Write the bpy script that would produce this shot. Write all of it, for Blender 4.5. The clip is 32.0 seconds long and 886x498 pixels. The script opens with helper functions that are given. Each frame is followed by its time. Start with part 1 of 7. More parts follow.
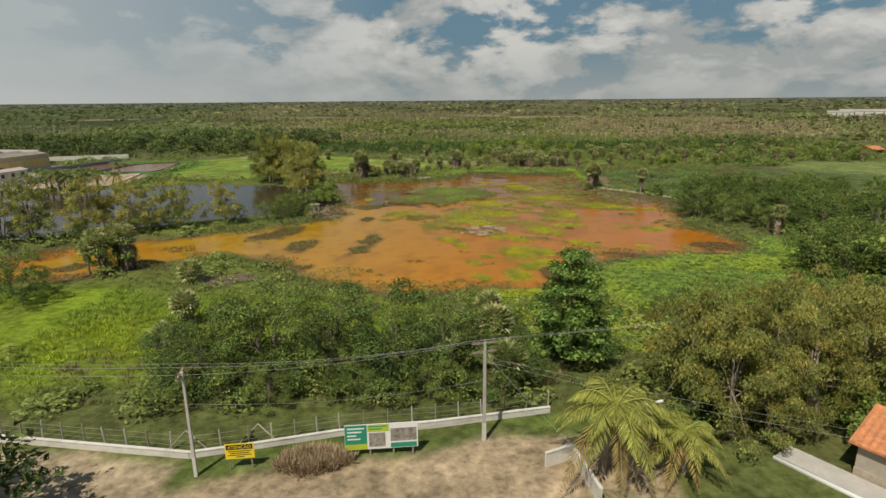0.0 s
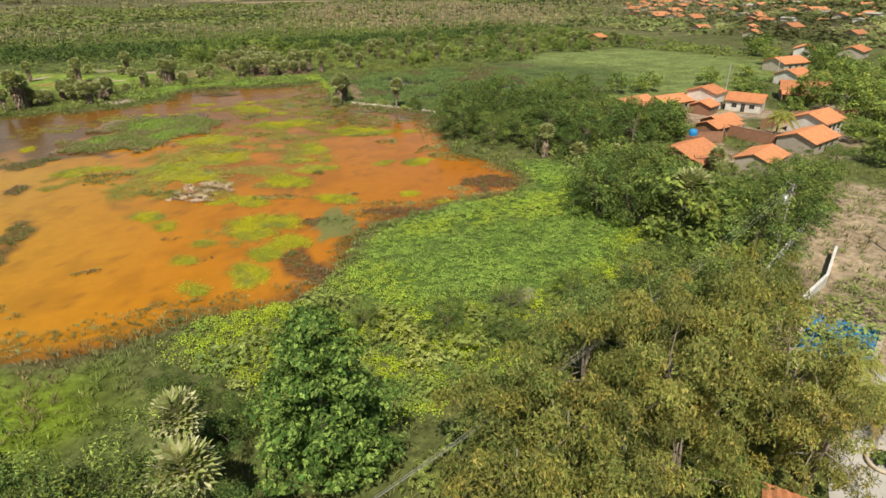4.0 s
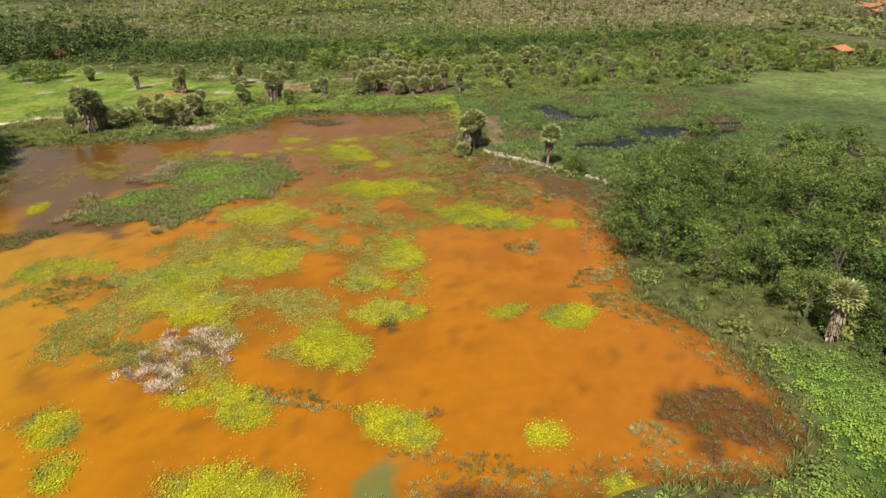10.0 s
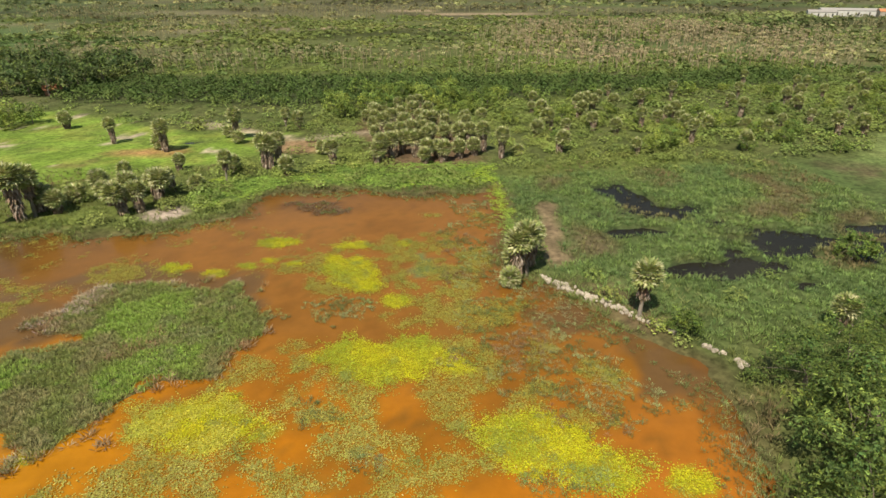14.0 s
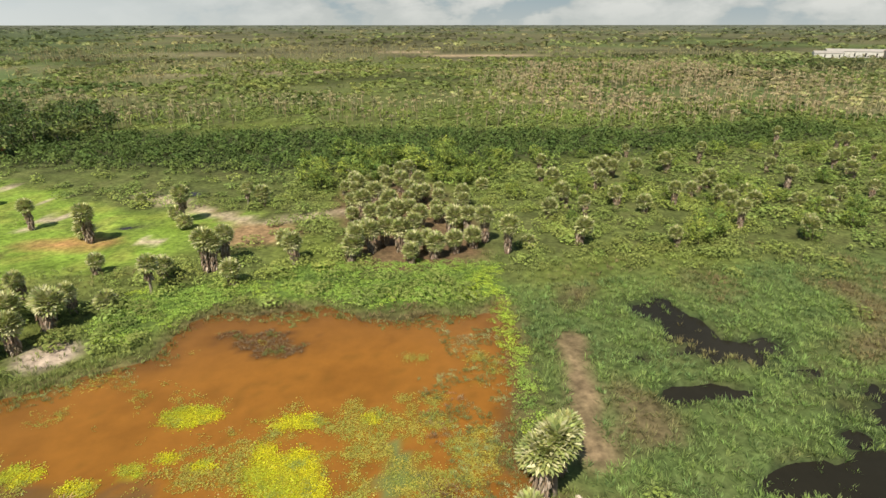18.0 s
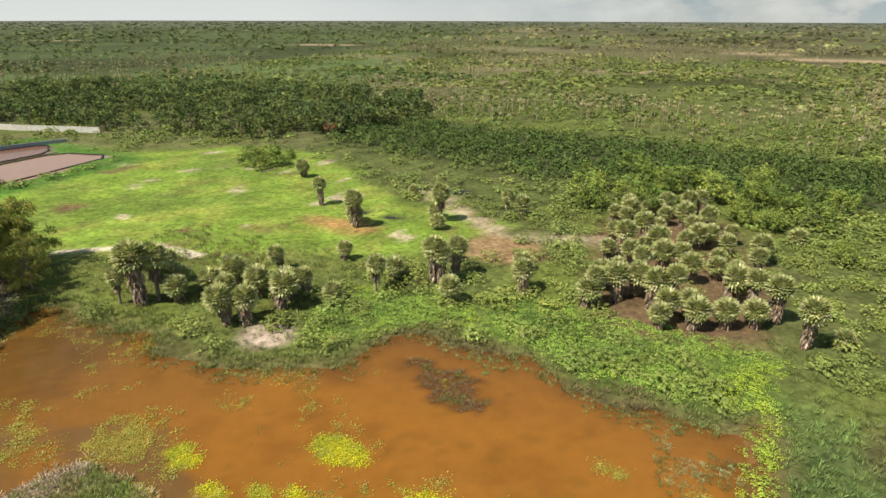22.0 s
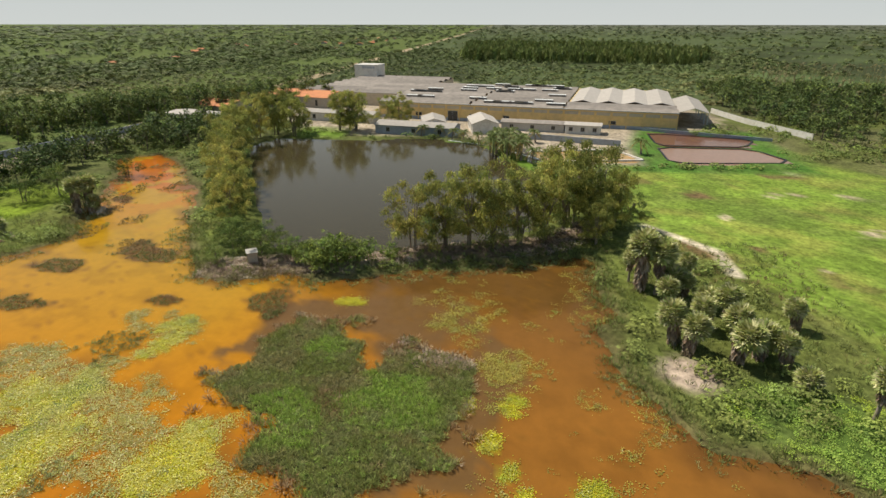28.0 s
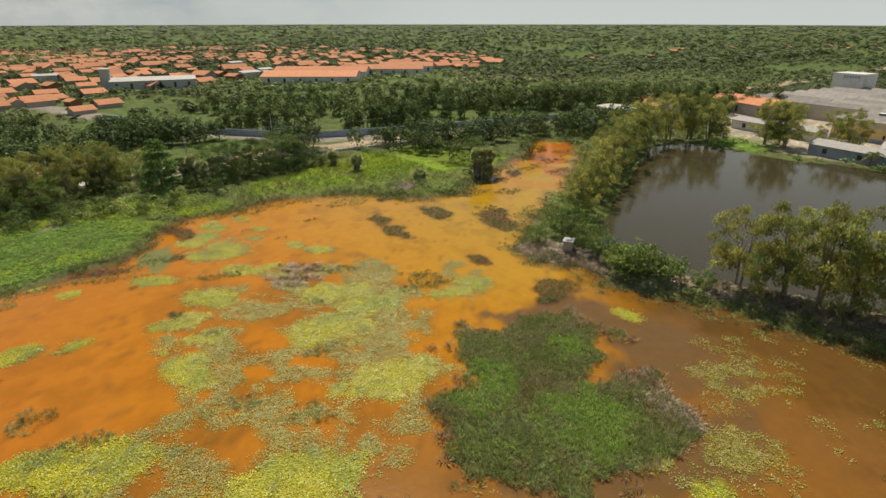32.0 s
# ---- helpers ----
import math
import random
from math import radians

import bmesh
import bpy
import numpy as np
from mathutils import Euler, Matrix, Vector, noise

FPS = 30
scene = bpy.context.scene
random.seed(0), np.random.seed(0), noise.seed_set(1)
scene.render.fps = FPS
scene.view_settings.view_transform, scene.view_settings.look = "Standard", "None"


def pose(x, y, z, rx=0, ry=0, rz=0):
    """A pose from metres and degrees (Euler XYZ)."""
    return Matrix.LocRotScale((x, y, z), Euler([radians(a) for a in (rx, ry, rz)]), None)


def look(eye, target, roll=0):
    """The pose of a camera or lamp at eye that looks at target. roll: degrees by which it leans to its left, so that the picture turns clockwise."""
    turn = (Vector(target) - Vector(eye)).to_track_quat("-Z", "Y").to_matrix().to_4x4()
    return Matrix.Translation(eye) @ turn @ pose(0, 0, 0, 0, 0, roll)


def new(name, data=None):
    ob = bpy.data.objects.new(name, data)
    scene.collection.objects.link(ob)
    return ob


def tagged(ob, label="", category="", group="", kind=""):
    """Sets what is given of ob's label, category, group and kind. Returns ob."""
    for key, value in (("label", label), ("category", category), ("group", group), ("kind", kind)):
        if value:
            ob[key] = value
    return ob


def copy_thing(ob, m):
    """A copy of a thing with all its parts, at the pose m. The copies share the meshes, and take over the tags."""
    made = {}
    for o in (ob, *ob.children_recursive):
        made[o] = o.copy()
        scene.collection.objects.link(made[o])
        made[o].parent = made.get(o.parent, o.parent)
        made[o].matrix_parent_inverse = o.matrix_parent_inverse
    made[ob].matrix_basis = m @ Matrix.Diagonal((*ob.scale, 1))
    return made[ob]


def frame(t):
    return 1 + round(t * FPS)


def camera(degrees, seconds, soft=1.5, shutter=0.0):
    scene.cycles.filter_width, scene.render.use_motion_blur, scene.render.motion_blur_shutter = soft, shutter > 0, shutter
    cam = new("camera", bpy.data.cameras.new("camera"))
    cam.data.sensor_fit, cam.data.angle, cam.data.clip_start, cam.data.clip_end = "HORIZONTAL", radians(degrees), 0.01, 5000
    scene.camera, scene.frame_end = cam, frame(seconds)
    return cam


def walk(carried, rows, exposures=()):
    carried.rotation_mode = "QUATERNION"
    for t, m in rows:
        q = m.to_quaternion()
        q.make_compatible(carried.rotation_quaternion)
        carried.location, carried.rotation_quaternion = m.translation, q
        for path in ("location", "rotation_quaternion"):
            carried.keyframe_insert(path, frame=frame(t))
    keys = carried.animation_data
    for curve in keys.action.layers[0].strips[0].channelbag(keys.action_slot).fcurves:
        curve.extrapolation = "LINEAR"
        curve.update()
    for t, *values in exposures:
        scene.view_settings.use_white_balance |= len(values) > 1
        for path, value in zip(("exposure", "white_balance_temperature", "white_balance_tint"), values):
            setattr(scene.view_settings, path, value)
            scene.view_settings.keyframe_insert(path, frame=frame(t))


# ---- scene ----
cam = camera(75.9, 32.0)
PATH = [
    (0, (-0.629, 0.822, 27.085), (-0.612, 2.755, 26.57), -0.5),
    (0.5, (0.25, 4.881, 27.304), (0.386, 6.81, 26.791), 0.2),
    (1, (1.181, 8.706, 27.6), (1.434, 10.625, 27.097), 0.2),
    (1.5, (2.154, 12.146, 28.049), (2.524, 14.047, 27.551), 0.3),
    (2, (3.154, 15.157, 28.54), (3.639, 17.033, 28.046), 0.3),
    (2.5, (4.145, 17.967, 28.936), (4.736, 19.782, 28.339), 0.3),
    (3, (5.323, 20.812, 29.286), (5.994, 22.521, 28.495), 0.0),
    (3.5, (6.762, 23.772, 29.525), (7.51, 25.417, 28.667), -0.1),
    (5.5, (13.35, 36.19, 30.703), (14.092, 37.824, 29.82), -0.5),
    (6, (14.911, 39.455, 30.739), (15.653, 41.088, 29.855), -0.6),
    (6.5, (16.541, 42.975, 30.691), (17.278, 44.609, 29.805), -0.6),
    (7, (18.189, 46.781, 30.642), (18.864, 48.444, 29.759), -0.5),
    (7.5, (19.745, 50.907, 30.6), (20.345, 52.598, 29.716), -0.3),
    (8, (21.154, 55.222, 30.581), (21.682, 56.936, 29.696), -0.3),
    (8.5, (22.398, 59.714, 30.586), (22.86, 61.446, 29.698), -0.3),
    (9, (23.54, 64.271, 30.613), (23.939, 66.016, 29.72), -0.3),
    (9.5, (24.585, 68.783, 30.623), (24.925, 70.538, 29.727), -0.4),
    (10, (25.458, 73.309, 30.594), (25.738, 75.076, 29.698), -0.4),
    (10.5, (26.021, 77.951, 30.554), (26.243, 79.725, 29.659), -0.4),
    (11, (26.474, 82.682, 30.525), (26.661, 84.459, 29.627), -0.4),
    (11.5, (26.935, 87.283, 30.674), (27.118, 89.058, 29.771), -0.1),
    (12, (27.377, 91.807, 31.138), (27.563, 93.582, 30.235), -0.3),
    (12.5, (27.917, 96.243, 31.852), (28.104, 98.022, 30.958), -0.0),
    (13, (28.512, 100.565, 32.688), (28.7, 102.351, 31.806), 0.0),
    (13.5, (29.103, 104.781, 33.531), (29.29, 106.574, 32.664), 0.1),
    (14, (29.68, 108.937, 34.22), (29.867, 110.737, 33.367), 0.1),
    (14.5, (30.241, 112.98, 34.704), (30.43, 114.785, 33.864), 0.2),
    (16.5, (32.684, 127.849, 36.557), (32.87, 129.658, 35.725), 0.1),
    (17, (33.231, 131.146, 36.679), (33.417, 132.97, 35.879), -0.0),
    (17.5, (33.652, 134.096, 36.702), (33.84, 135.934, 35.936), -0.1),
    (18, (34.078, 136.878, 36.71), (34.268, 138.724, 35.964), -0.0),
    (18.5, (34.484, 139.638, 36.745), (34.673, 141.483, 35.997), -0.0),
    (19, (34.733, 142.414, 36.787), (34.928, 144.258, 36.038), 0.0),
    (19.5, (35.058, 144.892, 36.766), (35.182, 146.744, 36.02), -0.1),
    (20, (35.561, 146.954, 36.77), (35.493, 148.808, 36.022), -0.0),
    (20.5, (36.269, 148.58, 36.815), (36.006, 150.415, 36.064), -0.0),
    (21, (37.293, 149.928, 36.86), (36.845, 151.727, 36.109), 0.0),
    (21.5, (38.643, 151.203, 36.955), (38.017, 152.946, 36.2), -0.1),
    (22, (40.275, 152.452, 37.045), (39.473, 154.121, 36.288), 0.1),
    (22.5, (41.975, 153.774, 37.011), (41.013, 155.358, 36.257), 0.0),
    (23, (43.663, 155.272, 36.863), (42.542, 156.749, 36.115), -0.1),
    (23.5, (45.115, 157.139, 36.869), (43.839, 158.484, 36.118), -0.2),
    (24, (46.333, 159.034, 36.865), (44.922, 160.236, 36.114), -0.4),
    (24.5, (47.392, 160.973, 36.843), (45.863, 162.022, 36.093), -0.4),
    (25, (48.293, 162.982, 36.813), (46.665, 163.87, 36.065), -0.1),
    (25.5, (49.125, 165.266, 36.739), (47.413, 165.982, 35.992), -0.2),
    (27.5, (50.318, 174.652, 36.79), (48.463, 174.627, 36.041), -0.2),
    (28, (49.956, 177.113, 36.747), (48.113, 176.903, 36.0), 0.0),
    (28.5, (49.491, 179.594, 36.781), (47.679, 179.201, 36.032), 0.1),
    (29, (48.969, 181.996, 36.853), (47.205, 181.424, 36.103), 0.2),
    (29.5, (48.234, 184.24, 36.887), (46.537, 183.493, 36.138), 0.2),
    (30, (47.178, 186.326, 36.84), (45.563, 185.414, 36.091), 0.1),
    (30.5, (45.918, 188.149, 36.837), (44.398, 187.088, 36.085), 0.3),
    (31, (44.538, 189.801, 36.759), (43.124, 188.605, 36.006), 0.1),
    (31.5, (43.071, 191.413, 36.644), (41.776, 190.087, 35.893), 0.0),
    (32, (41.508, 193.061, 36.505), (40.347, 191.614, 35.758), -0.0),
]
walk(cam, [(t, look(eye, target, roll)) for t, eye, target, roll in PATH],
     [(0, -0.32), (3, 0.03), (6, 0.08), (12, 0.03), (16, 0.22), (19, 0.30), (23, 0.27), (28, 0.05), (32, -0.03)])

# ---- sky, sun and exposure ----
SUN_FLAT, SUN_UP = Vector((-0.48, -0.877, 0)), radians(56)
world = bpy.data.worlds.new("sky")
scene.world = world
world.use_nodes = True
wn, wl = world.node_tree.nodes, world.node_tree.links
wn.clear()


def wnode(kind, **values):
    n = wn.new(kind)
    for k, v in values.items():
        n.inputs[k].default_value = v
    return n


def wmath(op, a, b=0.0):
    n = wn.new("ShaderNodeMath")
    n.operation = op
    n.use_clamp = False
    for i, v in enumerate((a, b)):
        if isinstance(v, (int, float)):
            n.inputs[i].default_value = v
        else:
            wl.new(v, n.inputs[i])
    return n.outputs[0]


sky = wn.new("ShaderNodeTexSky")
sky.sky_type, sky.sun_disc = "NISHITA", False
sky.sun_elevation, sky.sun_rotation = SUN_UP, radians(208.7)
sky.dust_density, sky.air_density, sky.ozone_density = 2.0, 1.0, 1.5
# cumulus and haze over a blue sky, laid out on a flat cloud deck
co = wn.new("ShaderNodeTexCoord")
sep = wn.new("ShaderNodeSeparateXYZ")
wl.new(co.outputs["Generated"], sep.inputs[0])
up = wmath("MAXIMUM", sep.outputs[2], 0.0)
comb = wn.new("ShaderNodeCombineXYZ")
wl.new(wmath("MULTIPLY", sep.outputs[0], 8.5), comb.inputs[0])
wl.new(wmath("MULTIPLY", sep.outputs[1], 8.5), comb.inputs[1])
wl.new(wmath("MULTIPLY", up, 19.0), comb.inputs[2])
puff = wnode("ShaderNodeTexNoise", Scale=1.0, Detail=10.0, Roughness=0.58, Distortion=0.15)
wl.new(comb.outputs[0], puff.inputs["Vector"])
big = wnode("ShaderNodeTexNoise", Scale=0.45, Detail=2.0)
wl.new(comb.outputs[0], big.inputs["Vector"])
cover = wn.new("ShaderNodeMapRange")
cover.inputs["From Min"].default_value, cover.inputs["From Max"].default_value = 0.52, 0.60
low = wn.new("ShaderNodeMapRange")
low.inputs["From Min"].default_value, low.inputs["From Max"].default_value = 0.05, 0.17
low.inputs["To Min"].default_value, low.inputs["To Max"].default_value = 0.12, -0.05
wl.new(up, low.inputs[0])
thick = wmath("ADD", wmath("ADD", puff.outputs[0], wmath("MULTIPLY", wmath("SUBTRACT", big.outputs[0], 0.46), 0.7)), low.outputs[0])
wl.new(thick, cover.inputs[0])
bright = wn.new("ShaderNodeMapRange")
bright.inputs["From Min"].default_value, bright.inputs["From Max"].default_value = 0.46, 0.62
wl.new(puff.outputs[0], bright.inputs[0])
haze = wn.new("ShaderNodeMapRange")
haze.inputs["From Min"].default_value, haze.inputs["From Max"].default_value = 0.085, -0.02
haze.inputs["To Max"].default_value = 0.92
wl.new(sep.outputs[2], haze.inputs[0])
# the sky towards the west, past the pond, is milky
west = wn.new("ShaderNodeMapRange")
west.inputs["From Min"].default_value, west.inputs["From Max"].default_value = -0.08, -0.65
wl.new(sep.outputs[0], west.inputs[0])
CLOUD, CLOUD_GREY, HAZE, MILK = (12.8, 12.5, 11.6, 1), (7.2, 7.5, 7.2, 1), (7.4, 7.8, 7.4, 1), (10.3, 10.7, 10.3, 1)


def wmix(fac, a, b):
    n = wn.new("ShaderNodeMix")
    n.data_type = "RGBA"
    for i, v in ((0, fac), (6, a), (7, b)):
        if isinstance(v, tuple) or isinstance(v, float):
            n.inputs[i].default_value = v
        else:
            wl.new(v, n.inputs[i])
    return n.outputs[2]


high = wn.new("ShaderNodeMapRange")
high.inputs["From Min"].default_value, high.inputs["From Max"].default_value = 0.18, 0.55
wl.new(up, high.inputs[0])
blue = wmix(0.72, sky.outputs[0], (2.6, 4.9, 6.5, 1))
blue = wmix(high.outputs[0], blue, (0.9, 2.1, 4.2, 1))
air = wmix(west.outputs[0], HAZE, MILK)
clear = wmath("SUBTRACT", 1.0, wmath("MULTIPLY", west.outputs[0], 0.9))
col = wmix(wmath("MULTIPLY", wmath("MULTIPLY", cover.outputs[0], 0.92), clear), blue, wmix(bright.outputs[0], CLOUD_GREY, CLOUD))
col = wmix(wmath("MULTIPLY", wmath("MULTIPLY", west.outputs[0], 0.75), wmath("SUBTRACT", 1.0, wmath("MULTIPLY", high.outputs[0], 0.85))), col, MILK)
col = wmix(haze.outputs[0], col, air)
back = wnode("ShaderNodeBackground", Strength=0.060)
wl.new(col, back.inputs["Color"])
wout = wn.new("ShaderNodeOutputWorld")
wl.new(back.outputs[0], wout.inputs[0])

sun_data = bpy.data.lights.new("sun", "SUN")
sun_data.energy, sun_data.angle, sun_data.color = 5.0, radians(0.6), (1.0, 0.93, 0.80)
sun = new("sun", sun_data)
ray = SUN_FLAT.normalized() * math.cos(SUN_UP) + Vector((0, 0, math.sin(SUN_UP)))
sun.matrix_world = look(ray * 300, (0, 0, 0))

# ---- small tools ----
R = np.random.default_rng(7)
ROUND_PARTS = ("trunk", "wire", "insulator", "kerb", "arm", "roof_tank", "satellite_dish", "mast", "transformer", "stay", "brace")


def np_mesh(name, V, F, mat, tint=None, smooth=False):
    """A mesh from arrays: V (n, 3), F (m, k); tint: (n, 3) a colour for each vertex."""
    V, F = np.asarray(V, np.float32), np.asarray(F, np.int32)
    me = bpy.data.meshes.new(name)
    k = F.shape[1]
    me.vertices.add(len(V))
    me.vertices.foreach_set("co", V.ravel())
    me.loops.add(F.size)
    me.loops.foreach_set("vertex_index", F.ravel())
    me.polygons.add(len(F))
    me.polygons.foreach_set("loop_start", np.arange(0, F.size, k, dtype=np.int32))
    me.polygons.foreach_set("use_smooth", np.full(len(F), bool(smooth)))
    if tint is not None:
        a = me.color_attributes.new("tint", "FLOAT_COLOR", "POINT")
        rgba = np.ones((len(V), 4), np.float32)
        rgba[:, :3] = tint
        a.data.foreach_set("color", rgba.ravel())
    me.update(calc_edges=True)
    me.validate()
    if mat:
        me.materials.append(mat)
    return me


def part(name, data, mat, parent, label=""):
    """One mesh object under a thing; data: a bmesh, a mesh, or (V, F)."""
    if isinstance(data, bmesh.types.BMesh):
        me = bpy.data.meshes.new(name)
        data.to_mesh(me)
        data.free()
        me.materials.append(mat)
    elif isinstance(data, tuple):
        me = np_mesh(name, data[0], data[1], mat, None, name in ROUND_PARTS)
    else:
        me = data
    ob = new(name, me)
    ob.parent = parent
    if label:
        tagged(ob, label)
    return ob


def merge(parts):
    Vs, Fs, n = [], [], 0
    for V, F in parts:
        Vs.append(np.asarray(V, float))
        Fs.append(np.asarray(F, int) + n)
        n += len(V)
    return np.concatenate(Vs), np.concatenate(Fs)


def unit(a):
    return a / np.maximum(np.linalg.norm(a, axis=-1, keepdims=True), 1e-9)


def diamonds(P, N, L, W, rng, along=None, fold=0.12):
    """Leaves: folded rhombs at P, facing N, L long and W wide."""
    n = len(P)
    L, W = np.broadcast_to(L, n)[:, None], np.broadcast_to(W, n)[:, None]
    T = unit(np.cross(N, rng.normal(size=(n, 3)))) if along is None else unit(along)
    B = unit(np.cross(N, T))
    V = np.stack([P - T * L / 2, P + B * W / 2 + N * L * fold, P + T * L / 2, P - B * W / 2 + N * L * fold], 1).reshape(-1, 3)
    return V, np.arange(4 * n).reshape(-1, 4)


def tube(pts, radii, n=7):
    """A tapered tube of quads through pts."""
    pts = np.asarray(pts, float)
    V, F = [], []
    for i, p in enumerate(pts):
        d = unit(pts[min(i + 1, len(pts) - 1)] - pts[max(i - 1, 0)])
        u = unit(np.cross(d, [0.3, 0.9, 0.1] if abs(d[2]) > 0.7 else [0, 0, 1.0]))
        v = np.cross(d, u)
        a = np.linspace(0, 2 * np.pi, n, endpoint=False)[:, None]
        V.append(p + radii[i] * (np.cos(a) * u + np.sin(a) * v))
    for i in range(len(pts) - 1):
        for j in range(n):
            F.append((i * n + j, i * n + (j + 1) % n, (i + 1) * n + (j + 1) % n, (i + 1) * n + j))
    e = (len(pts) - 1) * n
    for j in range(1, n - 2, 2):
        F.append((e, e + j, e + j + 1, e + (j + 2) % n))
    return np.concatenate(V), np.array(F)


def box(x0, y0, z0, x1, y1, z1):
    V = np.array([(x, y, z) for z in (z0, z1) for y in (y0, y1) for x in (x0, x1)], float)
    return V, np.array([(0, 2, 3, 1), (4, 5, 7, 6), (0, 1, 5, 4), (2, 6, 7, 3), (0, 4, 6, 2), (1, 3, 7, 5)])


def scatter(protos, pos, yaw, scale, rng, tilt=0.0):
    """Copies of (V, F) shapes joined into one: pos (n, 3), yaw (n), scale (n) or (n, 3). Gives V, F and each vertex's owner."""
    which = rng.integers(0, len(protos), len(pos))
    scale = np.asarray(scale, float)
    scale = np.repeat(scale[:, None], 3, 1) if scale.ndim == 1 else scale
    Vs, Fs, owner, base = [], [], [], 0
    for k, (V, F) in enumerate(protos):
        ids = np.nonzero(which == k)[0]
        if not len(ids):
            continue
        c, s = np.cos(yaw[ids])[:, None], np.sin(yaw[ids])[:, None]
        W = V[None] * scale[ids][:, None]
        X = W[..., 0] * c - W[..., 1] * s
        Y = W[..., 0] * s + W[..., 1] * c
        out = np.stack([X, Y, W[..., 2]], -1) + pos[ids][:, None]
        Vs.append(out.reshape(-1, 3))
        Fs.append((F[None] + (np.arange(len(ids)) * len(V))[:, None, None]).reshape(-1, F.shape[1]) + base)
        owner.append(np.repeat(ids, len(V)))
        base += len(ids) * len(V)
    return np.concatenate(Vs), np.concatenate(Fs), np.concatenate(owner)


def vnoise(x, y, seed=0):
    """Smooth value noise, 0 to 1."""
    xi, yi = np.floor(x), np.floor(y)
    fx, fy = x - xi, y - yi
    fx, fy = fx * fx * (3 - 2 * fx), fy * fy * (3 - 2 * fy)

    def h(a, b):
        s = np.sin(a * 127.1 + b * 311.7 + seed * 74.7) * 43758.5453
        return s - np.floor(s)
    return (h(xi, yi) * (1 - fx) + h(xi + 1, yi) * fx) * (1 - fy) + (h(xi, yi + 1) * (1 - fx) + h(xi + 1, yi + 1) * fx) * fy


def fbm(x, y, size, seed=0, octaves=4):
    v, a, t = 0.0, 1.0, 0.0
    for i in range(octaves):
        v = v + a * vnoise(x / size * 2 ** i + 17.3 * i, y / size * 2 ** i - 9.1 * i, seed + i)
        t += a
        a *= 0.5
    return v / t


def inside(poly, X, Y):
    """Signed distance to a closed outline, below nought inside it."""
    d, sign = np.full(np.shape(X), 1e9), np.ones(np.shape(X))
    n = len(poly)
    for i in range(n):
        (ax, ay), (bx, by) = poly[i], poly[(i + 1) % n]
        ex, ey = bx - ax, by - ay
        t = np.clip(((X - ax) * ex + (Y - ay) * ey) / (ex * ex + ey * ey + 1e-9), 0, 1)
        d = np.minimum(d, np.hypot(X - ax - t * ex, Y - ay - t * ey))
        cross = ((ay > Y) != (by > Y)) & (X < (bx - ax) * (Y - ay) / (by - ay + 1e-12) + ax)
        sign = np.where(cross, -sign, sign)
    return d * sign


def near_line(pts, X, Y):
    d = np.full(np.shape(X), 1e9)
    for (ax, ay), (bx, by) in zip(pts, pts[1:]):
        ex, ey = bx - ax, by - ay
        t = np.clip(((X - ax) * ex + (Y - ay) * ey) / (ex * ex + ey * ey), 0, 1)
        d = np.minimum(d, np.hypot(X - ax - t * ex, Y - ay - t * ey))
    return d


def soft(d, w):
    """1 well inside (d < -w), 0 well outside."""
    return np.clip(0.5 - d / (2 * w), 0, 1)


def blobs(shapes, X, Y, wobble=0.35, seed=3, size=3.0):
    """How deep a point lies in ragged ovals (x, y, rx, ry): above nought is inside."""
    best = np.full(np.shape(X), -9.0)
    n = (fbm(X, Y, size, seed) - 0.5) * 2 * wobble * 2
    for x, y, rx, ry in shapes:
        best = np.maximum(best, 1 - np.hypot((X - x) / rx, (Y - y) / ry))
    return best + n


